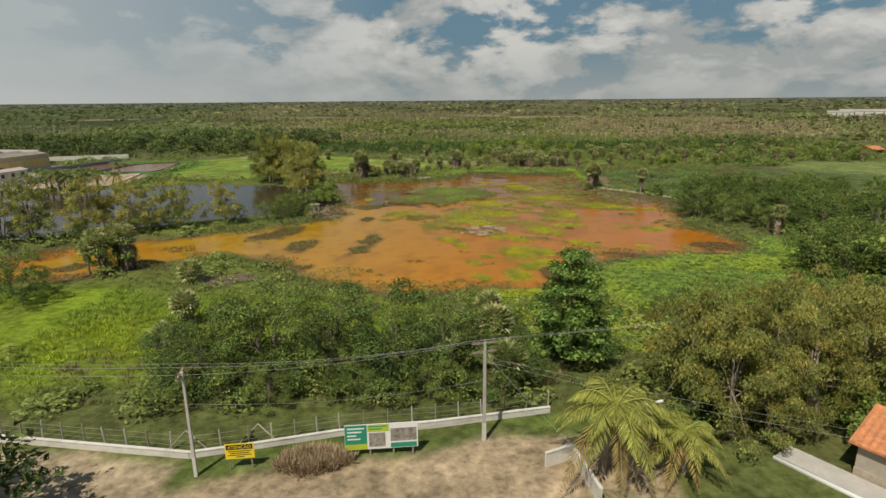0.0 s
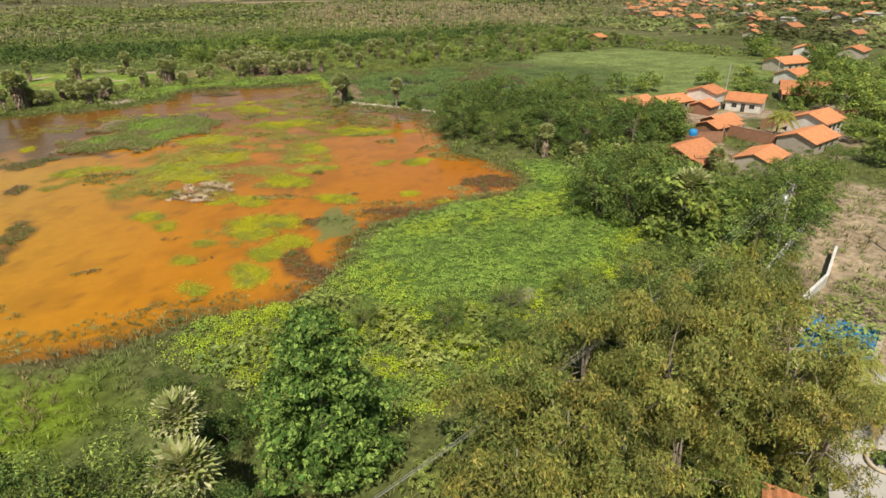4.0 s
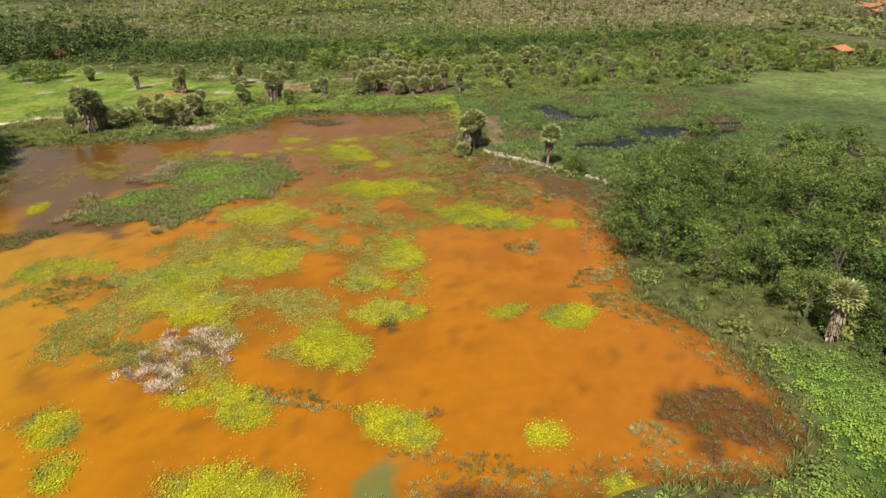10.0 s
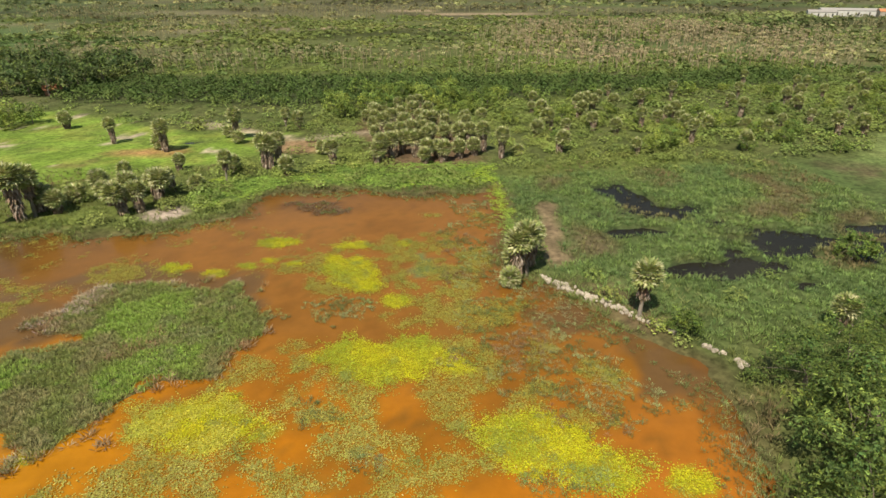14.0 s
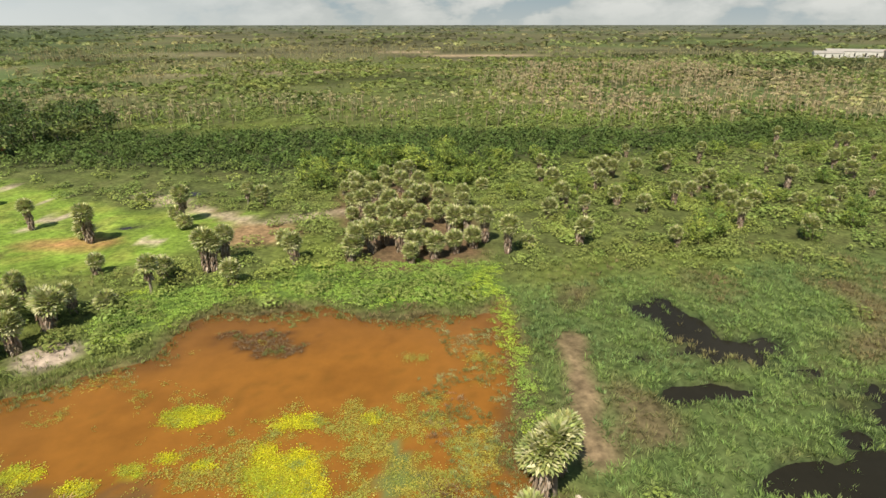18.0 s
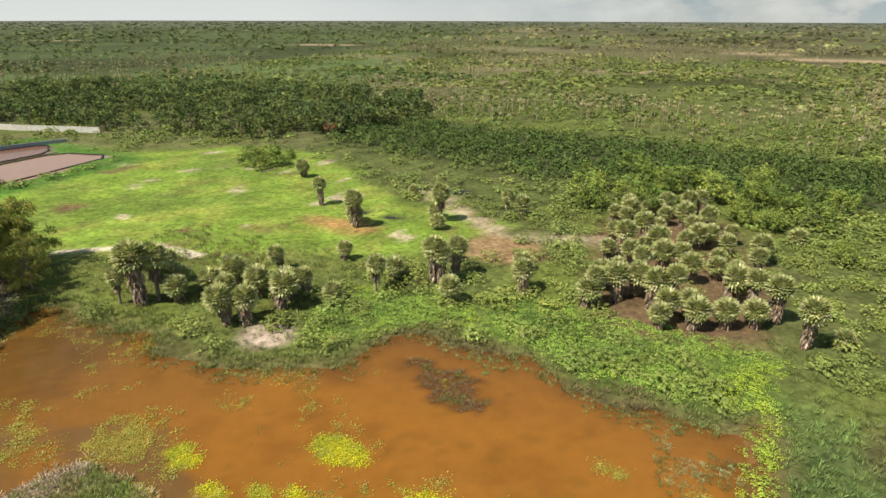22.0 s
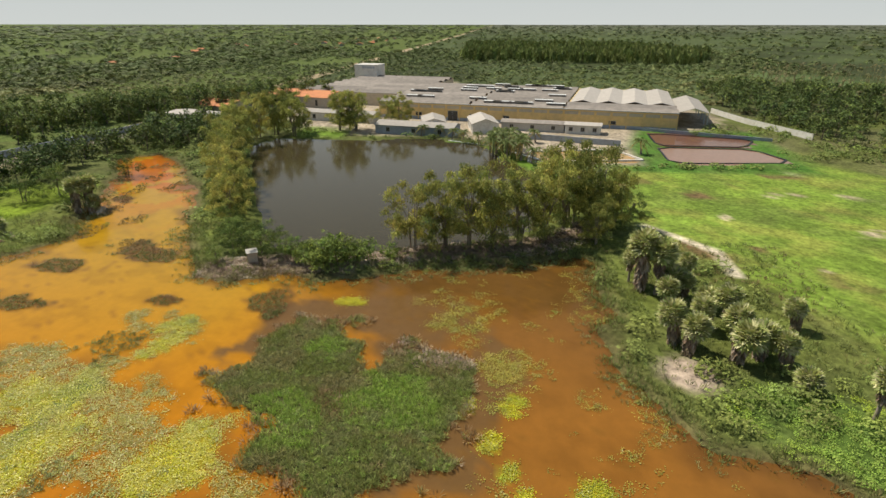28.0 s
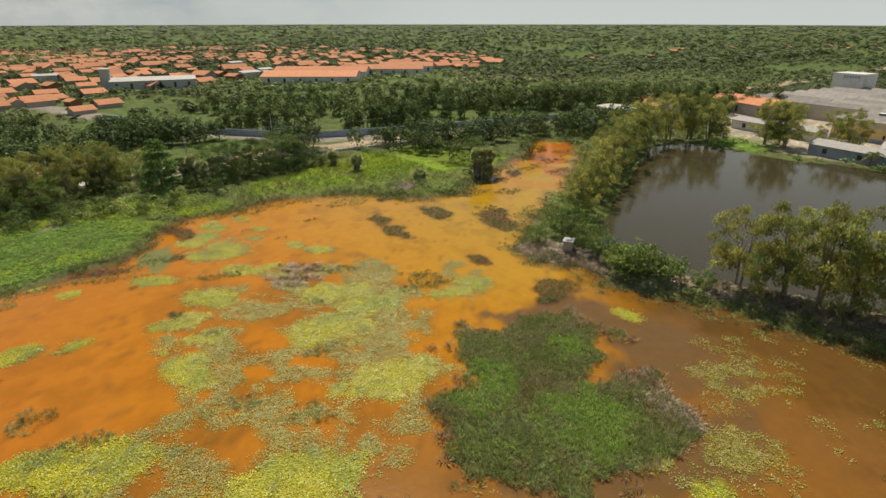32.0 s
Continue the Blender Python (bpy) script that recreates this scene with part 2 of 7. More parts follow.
# ---- materials ----
def material(name, colour=(0.2, 0.2, 0.2), rough=0.8, tint=False, spread=0.25, grain=0.0, grain_size=1.0, bump=0.0, through_light=0.0,
             per="island", macro=0.0, cut=0.0, metal=0.0, spec=0.3, stain=0.0, stain_size=6.0, stain_colour=(0.1, 0.08, 0.06), vary=0.0):
    """A procedural surface: colour or the tint attribute, varied by piece, with grain, stains and relief."""
    m = bpy.data.materials.new(name)
    m.use_nodes = True
    n, l = m.node_tree.nodes, m.node_tree.links
    b = n["Principled BSDF"]
    b.inputs["Roughness"].default_value, b.inputs["Metallic"].default_value = rough, metal
    b.inputs["Specular IOR Level"].default_value = spec
    if tint:
        a = n.new("ShaderNodeAttribute")
        a.attribute_name = "tint"
        c = a.outputs["Color"]
    else:
        a = n.new("ShaderNodeRGB")
        a.outputs[0].default_value = (*colour, 1)
        c = a.outputs[0]
    pos = n.new("ShaderNodeTexCoord").outputs["Object"]
    if stain:
        s = n.new("ShaderNodeTexNoise")
        s.inputs["Scale"].default_value, s.inputs["Detail"].default_value = 1 / stain_size, 6
        l.new(pos, s.inputs["Vector"])
        r = n.new("ShaderNodeMapRange")
        r.inputs["From Min"].default_value, r.inputs["From Max"].default_value, r.inputs["To Max"].default_value = 0.45, 0.68, stain
        l.new(s.outputs[0], r.inputs[0])
        x = n.new("ShaderNodeMix")
        x.data_type = "RGBA"
        l.new(r.outputs[0], x.inputs[0])
        l.new(c, x.inputs[6])
        x.inputs[7].default_value = (*stain_colour, 1)
        c = x.outputs[2]
    value = None
    if spread:
        g = n.new("ShaderNodeNewGeometry" if per == "island" else "ShaderNodeObjectInfo")
        r = n.new("ShaderNodeMapRange")
        r.inputs["To Min"].default_value, r.inputs["To Max"].default_value = 1 - spread, 1 + spread
        l.new(g.outputs["Random Per Island" if per == "island" else "Random"], r.inputs[0])
        value = r.outputs[0]
    if grain:
        t = n.new("ShaderNodeTexNoise")
        t.inputs["Scale"].default_value, t.inputs["Detail"].default_value, t.inputs["Roughness"].default_value = 1 / grain_size, 8, 0.65
        l.new(pos, t.inputs["Vector"])
        r = n.new("ShaderNodeMapRange")
        r.inputs["From Min"].default_value, r.inputs["From Max"].default_value = 0.3, 0.7
        r.inputs["To Min"].default_value, r.inputs["To Max"].default_value = 1 - grain, 1 + grain
        l.new(t.outputs[0], r.inputs[0])
        if value is None:
            value = r.outputs[0]
        else:
            k = n.new("ShaderNodeMath")
            k.operation = "MULTIPLY"
            l.new(value, k.inputs[0])
            l.new(r.outputs[0], k.inputs[1])
            value = k.outputs[0]
        if macro:
            t2 = n.new("ShaderNodeTexNoise")
            t2.inputs["Scale"].default_value, t2.inputs["Detail"].default_value, t2.inputs["Roughness"].default_value = 1 / 8.0, 5, 0.7
            l.new(pos, t2.inputs["Vector"])
            r2 = n.new("ShaderNodeMapRange")
            r2.inputs["From Min"].default_value, r2.inputs["From Max"].default_value = 0.32, 0.68
            r2.inputs["To Min"].default_value, r2.inputs["To Max"].default_value = 1 - macro, 1 + macro
            l.new(t2.outputs[0], r2.inputs[0])
            k = n.new("ShaderNodeMath")
            k.operation = "MULTIPLY"
            l.new(value, k.inputs[0])
            l.new(r2.outputs[0], k.inputs[1])
            value = k.outputs[0]
        if bump:
            bp = n.new("ShaderNodeBump")
            bp.inputs["Strength"].default_value, bp.inputs["Distance"].default_value = bump, grain_size * 0.4
            l.new(t.outputs[0], bp.inputs["Height"])
            l.new(bp.outputs[0], b.inputs["Normal"])
    if value is not None:
        k = n.new("ShaderNodeVectorMath")
        k.operation = "SCALE"
        l.new(c, k.inputs[0])
        l.new(value, k.inputs["Scale"])
        c = k.outputs[0]
    if vary:
        # each plant leans a little to yellow or to dark green
        o = n.new("ShaderNodeObjectInfo")
        r = n.new("ShaderNodeMapRange")
        r.inputs["To Min"].default_value, r.inputs["To Max"].default_value = 1 - vary, 1 + vary
        l.new(o.outputs["Random"], r.inputs[0])
        hs = n.new("ShaderNodeHueSaturation")
        h = n.new("ShaderNodeMapRange")
        h.inputs["To Min"].default_value, h.inputs["To Max"].default_value = 0.515, 0.487
        l.new(o.outputs["Random"], h.inputs[0])
        l.new(h.outputs[0], hs.inputs["Hue"])
        l.new(r.outputs[0], hs.inputs["Value"])
        l.new(c, hs.inputs["Color"])
        c = hs.outputs[0]
    l.new(c, b.inputs["Base Color"])
    if cut:
        # ragged outline: a spray of small leaves rather than one blade
        t = n.new("ShaderNodeTexNoise")
        t.inputs["Scale"].default_value, t.inputs["Detail"].default_value = 1 / cut, 1.5
        l.new(pos, t.inputs["Vector"])
        hole = n.new("ShaderNodeMapRange")
        hole.inputs["From Min"].default_value, hole.inputs["From Max"].default_value = 0.415, 0.45
        l.new(t.outputs[0], hole.inputs[0])
        l.new(hole.outputs[0], b.inputs["Alpha"])
    if through_light:
        tr = n.new("ShaderNodeBsdfTranslucent")
        l.new(c, tr.inputs[0])
        mx = n.new("ShaderNodeMixShader")
        mx.inputs[0].default_value = through_light
        if cut:
            share = n.new("ShaderNodeMath")
            share.operation = "MULTIPLY"
            share.inputs[1].default_value = through_light
            l.new(hole.outputs[0], share.inputs[0])
            l.new(share.outputs[0], mx.inputs[0])
        l.new(b.outputs[0], mx.inputs[1])
        l.new(tr.outputs[0], mx.inputs[2])
        l.new(mx.outputs[0], n["Material Output"].inputs[0])
    return m


SOIL = material("soil", tint=True, spread=0, macro=0.3, grain=0.5, grain_size=0.9, bump=0.5, rough=0.95, spec=0.1, stain=0.3, stain_size=9, stain_colour=(0.12, 0.10, 0.045))
LEAF = material("leaf", tint=True, spread=0.35, grain=0.22, grain_size=0.16, bump=0.35, through_light=0.30, rough=0.6, spec=0.25)
SPRAY = material("leaf_spray", tint=True, spread=0.34, grain=0.4, grain_size=0.13, bump=0.6, through_light=0.13, rough=0.65, spec=0.12, cut=0.085, vary=0.26)
SPRAY_BIG = material("far_leaf_spray", tint=True, spread=0.30, grain=0.4, grain_size=0.45, bump=0.5, through_light=0.12, rough=0.7, spec=0.15, cut=0.4, vary=0.2)
DRY = material("dry_frond", tint=True, spread=0.3, through_light=0.1, rough=0.9, spec=0.1)
BARK = material("bark", (0.20, 0.16, 0.12), spread=0.2, per="object", grain=0.35, grain_size=0.25, bump=0.4, rough=0.95)
BARK_PALE = material("pale_bark", (0.26, 0.215, 0.165), spread=0.15, per="object", grain=0.3, grain_size=0.4, bump=0.3, rough=0.9)
PAD = material("floating_leaf", tint=True, spread=0.20, through_light=0.2, rough=0.38, spec=0.38)
HERB_LEAF = material("herb_leaf", tint=True, spread=0.26, grain=0.2, grain_size=0.2, bump=0.3, through_light=0.25, rough=0.65, spec=0.15)
SPRAY_EUCA = material("eucalyptus_spray", tint=True, spread=0.30, grain=0.35, grain_size=0.13, bump=0.5, through_light=0.42, rough=0.6, spec=0.15, cut=0.085, vary=0.2)


def water_material(name, rough, ripple, spec):
    m = material(name, tint=True, spread=0, grain=0.09, grain_size=1.6, rough=rough, spec=spec)
    n, l = m.node_tree.nodes, m.node_tree.links
    w = n.new("ShaderNodeTexNoise")
    w.inputs["Scale"].default_value, w.inputs["Detail"].default_value = 1.6, 3
    l.new(n.new("ShaderNodeTexCoord").outputs["Object"], w.inputs["Vector"])
    bp = n.new("ShaderNodeBump")
    bp.inputs["Strength"].default_value, bp.inputs["Distance"].default_value = ripple, 0.12
    l.new(w.outputs[0], bp.inputs["Height"])
    l.new(bp.outputs[0], n["Principled BSDF"].inputs["Normal"])
    return m


SILTY = water_material("silty_water", 0.16, 0.12, 0.10)
DARK = water_material("dark_water", 0.08, 0.10, 0.14)
BLACK_WATER = water_material("black_water", 0.12, 0.15, 0.05)

# ---- the plan: shores, basins and zones, in metres ----
SOUTH_SHORE = [(-98, 67), (-78, 81), (-55, 88), (-41, 98), (-30, 96), (-22, 85), (-12, 79), (-3, 77), (5, 79), (12, 78.5), (17.4, 80.5), (20.5, 83), (24.5, 87.5), (26.5, 91.5),
               (30, 93.5), (35, 95.5), (43, 97), (53, 95), (57, 104), (56, 112), (54, 118), (56, 130), (60, 144), (60, 152), (56, 158), (49, 169), (46, 172)]
NORTH_SHORE = [(45, 178), (48, 186), (49, 206), (44, 204), (40, 204), (31, 204), (25, 208), (18, 207), (12, 208), (7, 204), (6, 197), (-1, 193), (-7, 190),
               (-18, 191), (-37, 192), (-40, 190), (-36, 182), (-33, 169), (-28, 156), (-25, 149), (-27, 143), (-24, 136), (-26, 130), (-30, 126), (-42, 120),
               (-65, 108), (-80, 99), (-95, 87), (-104, 76)]
POND = SOUTH_SHORE + NORTH_SHORE
RESERVOIR = [(-119, 97), (-70, 120), (-50, 130), (-37, 137), (-34.5, 147), (-36.5, 154), (-40.2, 163), (-44, 174), (-52, 183), (-84, 188), (-105, 178), (-126, 169), (-134, 152), (-131, 126), (-131, 103)]
RED_POOL = [(-40, 84.5), (-33, 82.5), (-27, 85.5), (-31, 88.5), (-38, 88)]
HOLES = [(71, 198, 4, 4.5), (75, 191, 6.5, 4), (68, 184, 4.5, 1.8), (63, 192, 2.2, 1.5), (90, 177, 8, 4), (101, 182, 7, 2.4), (73, 171, 6, 1.8), (82, 166, 4, 1.2), (-14, 268, 8, 1.6), (-18, 245, 7, 1.0)]
DAM = [(-26, 131), (-29, 137), (-31, 143), (-32, 150), (-36, 160), (-39, 172), (-44, 185), (-52, 192)]
GREEN_E = [(18, 79), (22, 82.5), (26, 87.5), (30, 91.5), (36, 94), (45, 95), (55, 96), (60, 108), (67, 106), (64, 87), (57, 73), (44, 67), (34, 67), (25, 70)]
GREEN_N = [(13, 209), (20, 222), (36, 221), (51, 219), (50, 206), (44, 206), (31, 206), (25, 210)]
GREEN_S = [(10, 62), (18, 57), (30, 58), (42, 61), (56, 70), (62, 78), (58, 80), (52, 73), (40, 69), (30, 70), (20, 74), (12, 78), (4, 75)]
GREEN_NW = [(-6, 203), (-2, 214), (8, 218), (16, 216), (12, 210), (6, 206), (3, 200)]
MEADOW = [(-115, 210), (-125, 240), (-113, 262), (-90, 282), (-63, 282), (-40, 268), (-18, 254), (10, 250), (5, 232), (-12, 224), (-29, 216), (-50, 203), (-70, 200), (-96, 205)]
MARSH = [(49, 210), (50, 172), (62, 155), (75, 152), (100, 150), (140, 160), (150, 190), (125, 215), (95, 216), (70, 212)]
SEDGE = [(-3, 155, 9, 8), (5, 163, 9, 9), (1, 169, 9, 6)]
THICKET = [(-60, 298), (0, 285), (60, 286), (130, 296), (200, 312), (195, 345), (130, 330), (50, 338), (-40, 344), (-80, 340), (-105, 310)]
GROVE = [(29, 221), (23, 248), (24, 268), (38, 276), (47, 262), (51, 243), (49, 222), (36, 219)]
FIELD_E = [(100, 165), (112, 142), (135, 140), (175, 150), (215, 180), (195, 235), (150, 235), (115, 205)]
SOUTH_WALL = [(-75, 47.5), (-37, 42), (-20, 39.3), (-16, 40.2), (-9, 42), (-1, 43.2), (9, 45.2)]
YELLOW_S = [(-72, 80), (-66, 52), (-40, 49), (-26, 52), (-9, 58), (0, 66), (-4, 72), (-14, 76), (-28, 76), (-36, 76), (-48, 82)]
ROAD_W = [(25, -140), (0, -61), (-22, -5), (-40, 22), (-80, 34), (-150, 52)]
YARD = [(-112, 182), (-104, 190), (-106, 215), (-140, 232), (-190, 262), (-235, 250), (-330, 120), (-240, 60), (-160, 95), (-140, 120), (-138, 165), (-122, 180)]
BASINS = [[(-153, 225), (-154, 229), (-147, 254), (-144, 256), (-137, 252), (-134, 248), (-134, 226), (-138, 224)], [(-129, 223), (-131, 227), (-131, 248), (-128, 252), (-117, 255), (-113, 252), (-110, 226), (-113, 222)], [(-120, 184), (-125, 209), (-112, 215), (-106, 183)]]


def wobble(X, Y, amount=2.2, size=5.0, seed=11):
    return (fbm(X, Y, size, seed) - 0.5) * 2 * amount


def sedge(X, Y):
    """Below nought on the sedge island."""
    return -blobs(SEDGE, X, Y, 0.34, 12, 3.6) * 7


def pond_depth(X, Y):
    return inside(POND, X, Y) + wobble(X, Y)


def lay(n0, n1, step, grow, far):
    """Ticks: even in the middle, then wider and wider out to far."""
    mid = np.arange(n0, n1 + step, step)
    out, d, s = [], 0.0, step
    while d < far:
        s = min(s * grow, 400)
        d += s
        out.append(d)
    out = np.array(out)
    return np.concatenate([(n0 - out)[::-1], mid, mid[-1] + out])


gx, gy = lay(-66, 104, 1.15, 1.07, 4800), lay(34, 224, 1.15, 1.07, 4800)
GX, GY = np.meshgrid(gx, gy)
GX, GY = GX.ravel(), GY.ravel()


def relief(X, Y):
    """Height of the land."""
    z = 0.35 + 0.25 * (fbm(X, Y, 14, 5) - 0.5) + 0.04 * (vnoise(X * 1.3, Y * 1.3, 8) - 0.5)
    z = z + 1.1 * np.exp(-(near_line(DAM, X, Y) / 3.2) ** 2) * (0.8 + 0.4 * vnoise(X / 4, Y / 4, 2))
    z = z + 0.5 * np.exp(-(near_line([(-50, 126), (-70, 115), (-100, 99), (-130, 92)], X, Y) / 4) ** 2)
    far = np.hypot(X, Y - 150)
    z = z + np.clip((far - 1500) / 3000, 0, 1) ** 1.5 * 26
    for d, shelf in ((pond_depth(X, Y), 0.16), (inside(RED_POOL, X, Y) + wobble(X, Y, 1.5), 0.2)):
        z = np.minimum(z, np.clip(d * shelf, -0.7, 4))
    z = np.where(sedge(X, Y) < 0, 0.06 + 0.16 * fbm(X, Y, 3, 4) * np.clip(-sedge(X, Y) / 2, 0, 1), z)
    z = np.minimum(z, np.clip((inside(RESERVOIR, X, Y) + wobble(X, Y, 1.0)) * 0.3 + 0.3, -0.6, 6))
    z = np.minimum(z, np.clip(-(blobs(HOLES, X, Y, 0.75, 3, 4.5) - 0.05) * 0.7, -0.3, 3))
    z = z + 0.5 * np.exp(-(near_line([(48, 176), (48, 188), (49.5, 209)], X, Y) / 1.6) ** 2)
    for b in BASINS:
        z = np.minimum(z, np.clip(inside(b, X, Y) * 0.5 + 0.3, -0.6, 6))
    return z


def mixc(c, k, colour):
    k = np.clip(k, 0, 1)[:, None]
    return c * (1 - k) + np.array(colour) * k


def land_colour(X, Y):
    """Colour of soil and turf by zone, with haze blended in far off."""
    n1, n2, n3 = fbm(X, Y, 30, 21), fbm(X, Y, 7, 22), fbm(X, Y, 160, 23, 5)
    c = np.repeat([[0.115, 0.135, 0.040]], len(X), 0)
    c = mixc(c, (n3 - 0.42) * 5, (0.185, 0.165, 0.085))
    c = mixc(c, (n1 - 0.5) * 4, (0.14, 0.17, 0.035))
    far = np.hypot(X - 20, Y - 130)
    c = mixc(c, (far - 350) / 500, (0.145, 0.138, 0.065))
    c = mixc(c, (far > 350) * (fbm(X, Y, 220, 31, 5) - 0.56) * 9, (0.12, 0.155, 0.05))
    c = mixc(c, (far > 350) * (fbm(X / 2.5, Y, 260, 37, 5) - 0.66) * 12, (0.30, 0.24, 0.15))
    wet = inside([(-440, 300), (-400, 380), (-330, 590), (-250, 640), (-140, 470), (-110, 390), (-200, 352), (-290, 370)], X, Y) + wobble(X, Y, 40, 120)
    c = mixc(c, soft(wet, 15), (0.115, 0.165, 0.055))
    c = mixc(c, soft(X + 170 + (Y - 60) * 0.25, 60) * (wet > 0), (0.085, 0.115, 0.042))
    # far land up to 45% darker in broad bands of noise
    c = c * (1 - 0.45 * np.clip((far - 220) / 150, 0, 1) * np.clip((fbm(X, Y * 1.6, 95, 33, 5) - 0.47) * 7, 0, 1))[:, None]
    # distance haze put into the ground colour beyond 1500 m
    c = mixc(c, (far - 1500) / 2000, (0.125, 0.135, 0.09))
    for x, y, rx, ry in ((6, 600, 45, 9), (-484, 834, 45, 28), (70, 897, 45, 20), (-938, 775, 60, 20), (-60, 700, 30, 8), (140, 800, 60, 9)):
        c = mixc(c, soft((np.hypot((X - x) / rx, (Y - y) / ry) - 1) * min(rx, ry) + wobble(X, Y, 5, 14), 3), (0.44, 0.33, 0.20))
    c = mixc(c, soft(near_line([(-83, 333), (-95, 352), (-108, 385), (-120, 420)], X, Y) - 2.0, 1.0), (0.60, 0.50, 0.32))
    m = soft(inside(MEADOW, X, Y) + wobble(X, Y, 5, 14), 2)
    c = mixc(c, m, (0.205, 0.30, 0.043))
    c = mixc(c, m * (fbm(X, Y, 5, 22, 5) - 0.5) * 5, (0.28, 0.32, 0.06))
    c = mixc(c, m * (fbm(X, Y, 16, 46, 5) - 0.56) * 6, (0.16, 0.235, 0.038))
    c = mixc(c, m * (fbm(X, Y, 11, 40) - 0.66) * 10, (0.20, 0.13, 0.06))
    c = mixc(c, m * (fbm(X + 0.6 * Y, Y * 1.6, 7, 43) - 0.76) * 25, (0.55, 0.45, 0.30))
    c = mixc(c, soft(np.hypot((X + 22) / 2.4, Y - 236) - 3.2 + wobble(X, Y, 2, 4), 1.5), (0.46, 0.26, 0.10))
    f = soft(inside(FIELD_E, X, Y) + wobble(X, Y, 5, 14), 3)
    c = mixc(c, f, (0.20, 0.25, 0.075))
    c = mixc(c, soft(inside(MARSH, X, Y) + wobble(X, Y, 7, 12), 7), (0.10, 0.14, 0.042))
    c = mixc(c, soft(inside(MARSH, X, Y), 3) * (fbm(X, Y, 10, 44) - 0.60) * 6, (0.15, 0.12, 0.06))
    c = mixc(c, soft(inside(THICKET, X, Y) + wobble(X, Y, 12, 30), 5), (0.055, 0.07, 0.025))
    c = mixc(c, (blobs(HOLES, X, Y, 0.75, 3, 4.5) + 0.35) * 3, (0.045, 0.06, 0.025))
    c = mixc(c, np.maximum(soft(inside(GREEN_E, X, Y), 2), soft(np.minimum(inside(GREEN_N, X, Y), inside(GREEN_NW, X, Y)), 2)), (0.10, 0.16, 0.03))
    c = mixc(c, soft(inside(YELLOW_S, X, Y) + wobble(X, Y, 5, 9), 3), (0.18, 0.25, 0.022))
    c = mixc(c, soft(inside(GROVE, X, Y) + wobble(X, Y, 4), 2), (0.17, 0.11, 0.06))
    c = mixc(c, soft(np.hypot(X - 54, (Y - 160) * 0.6) - 5, 2.5), (0.20, 0.13, 0.07))
    c = mixc(c, soft(near_line([(52, 176), (54, 186), (56, 196)], X, Y) - 1.6 + wobble(X, Y, 1.2), 0.8), (0.25, 0.18, 0.10))
    c = mixc(c, soft(near_line([(-22, 268), (4, 247), (10, 243), (18, 248), (26, 249)], X, Y) - 1.4 + wobble(X, Y, 1.6, 4), 0.8), (0.50, 0.40, 0.26))
    c = mixc(c, soft(near_line([(-56, 204), (-44, 213), (-34, 213)], X, Y) - 0.7 + wobble(X, Y, 0.8, 3), 0.5), (0.72, 0.62, 0.46))
    c = mixc(c, soft(np.hypot(X + 6, Y - 198) - 3.0 + wobble(X, Y, 1), 0.8), (0.50, 0.39, 0.30))
    c = mixc(c, soft(np.hypot(X - 10, (Y - 238) * 1.2) - 7 + wobble(X, Y, 3), 1.5), (0.34, 0.22, 0.11))
    d = near_line(DAM, X, Y)
    c = mixc(c, soft(d - 3.5 + wobble(X, Y, 2.5), 1.5), (0.25, 0.185, 0.13))
    c = mixc(c, soft(np.hypot(X + 32, (Y - 152)) - 4 + wobble(X, Y, 2), 1.0), (0.48, 0.38, 0.27))
    # the dirt road and yard outside the southern wall
    s = np.interp(X, [p[0] for p in SOUTH_WALL], [p[1] for p in SOUTH_WALL])
    out = soft(Y - s + 0.2, 0.3) * (X < 16)
    c = mixc(c, out, (0.11, 0.15, 0.035))
    c = mixc(c, out * soft(np.abs(Y - s + 7.6) - 3.8 + wobble(X, Y, 1.8, 4), 0.8), (0.46, 0.35, 0.22))
    c = mixc(c, out * (X < -20) * soft(np.abs(Y - s + 4.4) - 3.4 + wobble(X, Y, 1.2, 4), 0.6), (0.46, 0.36, 0.23))
    c = mixc(c, soft(np.hypot((X - 5) / 1.4, Y - 37.5) - 4 + wobble(X, Y, 1.5, 4), 0.8), (0.46, 0.35, 0.22))
    c = mixc(c, soft(inside([(44, 44), (58, 58), (66, 61), (100, 80), (104, 72), (70, 50), (60, 38), (46, 34)], X, Y) + wobble(X, Y, 1.5), 1), (0.42, 0.32, 0.21))
    c = mixc(c, soft(inside([(80, 99), (82, 90), (98, 83), (122, 88), (140, 100), (140, 126), (124, 136), (98, 136), (96, 124), (104, 116), (102, 104)], X, Y), 1.5) * np.clip((fbm(X, Y, 6, 47) - 0.36) * 6, 0, 1), (0.42, 0.31, 0.21))
    c = mixc(c, soft(near_line([(118, 122), (128, 116), (146, 112), (176, 126)], X, Y) - 2.2, 0.8), (0.46, 0.36, 0.26))
    c = mixc(c, soft(inside(YARD, X, Y), 1.0), (0.46, 0.38, 0.28))
    c = mixc(c, soft(inside([(-108, 214), (-98, 205), (-100, 258), (-160, 262), (-160, 222), (-130, 214)], X, Y), 2), (0.09, 0.19, 0.03))
    c = mixc(c, soft(inside([(-152, 104), (-150, 122), (-137, 122), (-137, 104)], X, Y), 1), (0.15, 0.25, 0.03))
    c = mixc(c, soft(near_line([(-133, 160), (-124, 175), (-108, 181), (-88, 191)], X, Y) - 3, 1), (0.14, 0.24, 0.03))
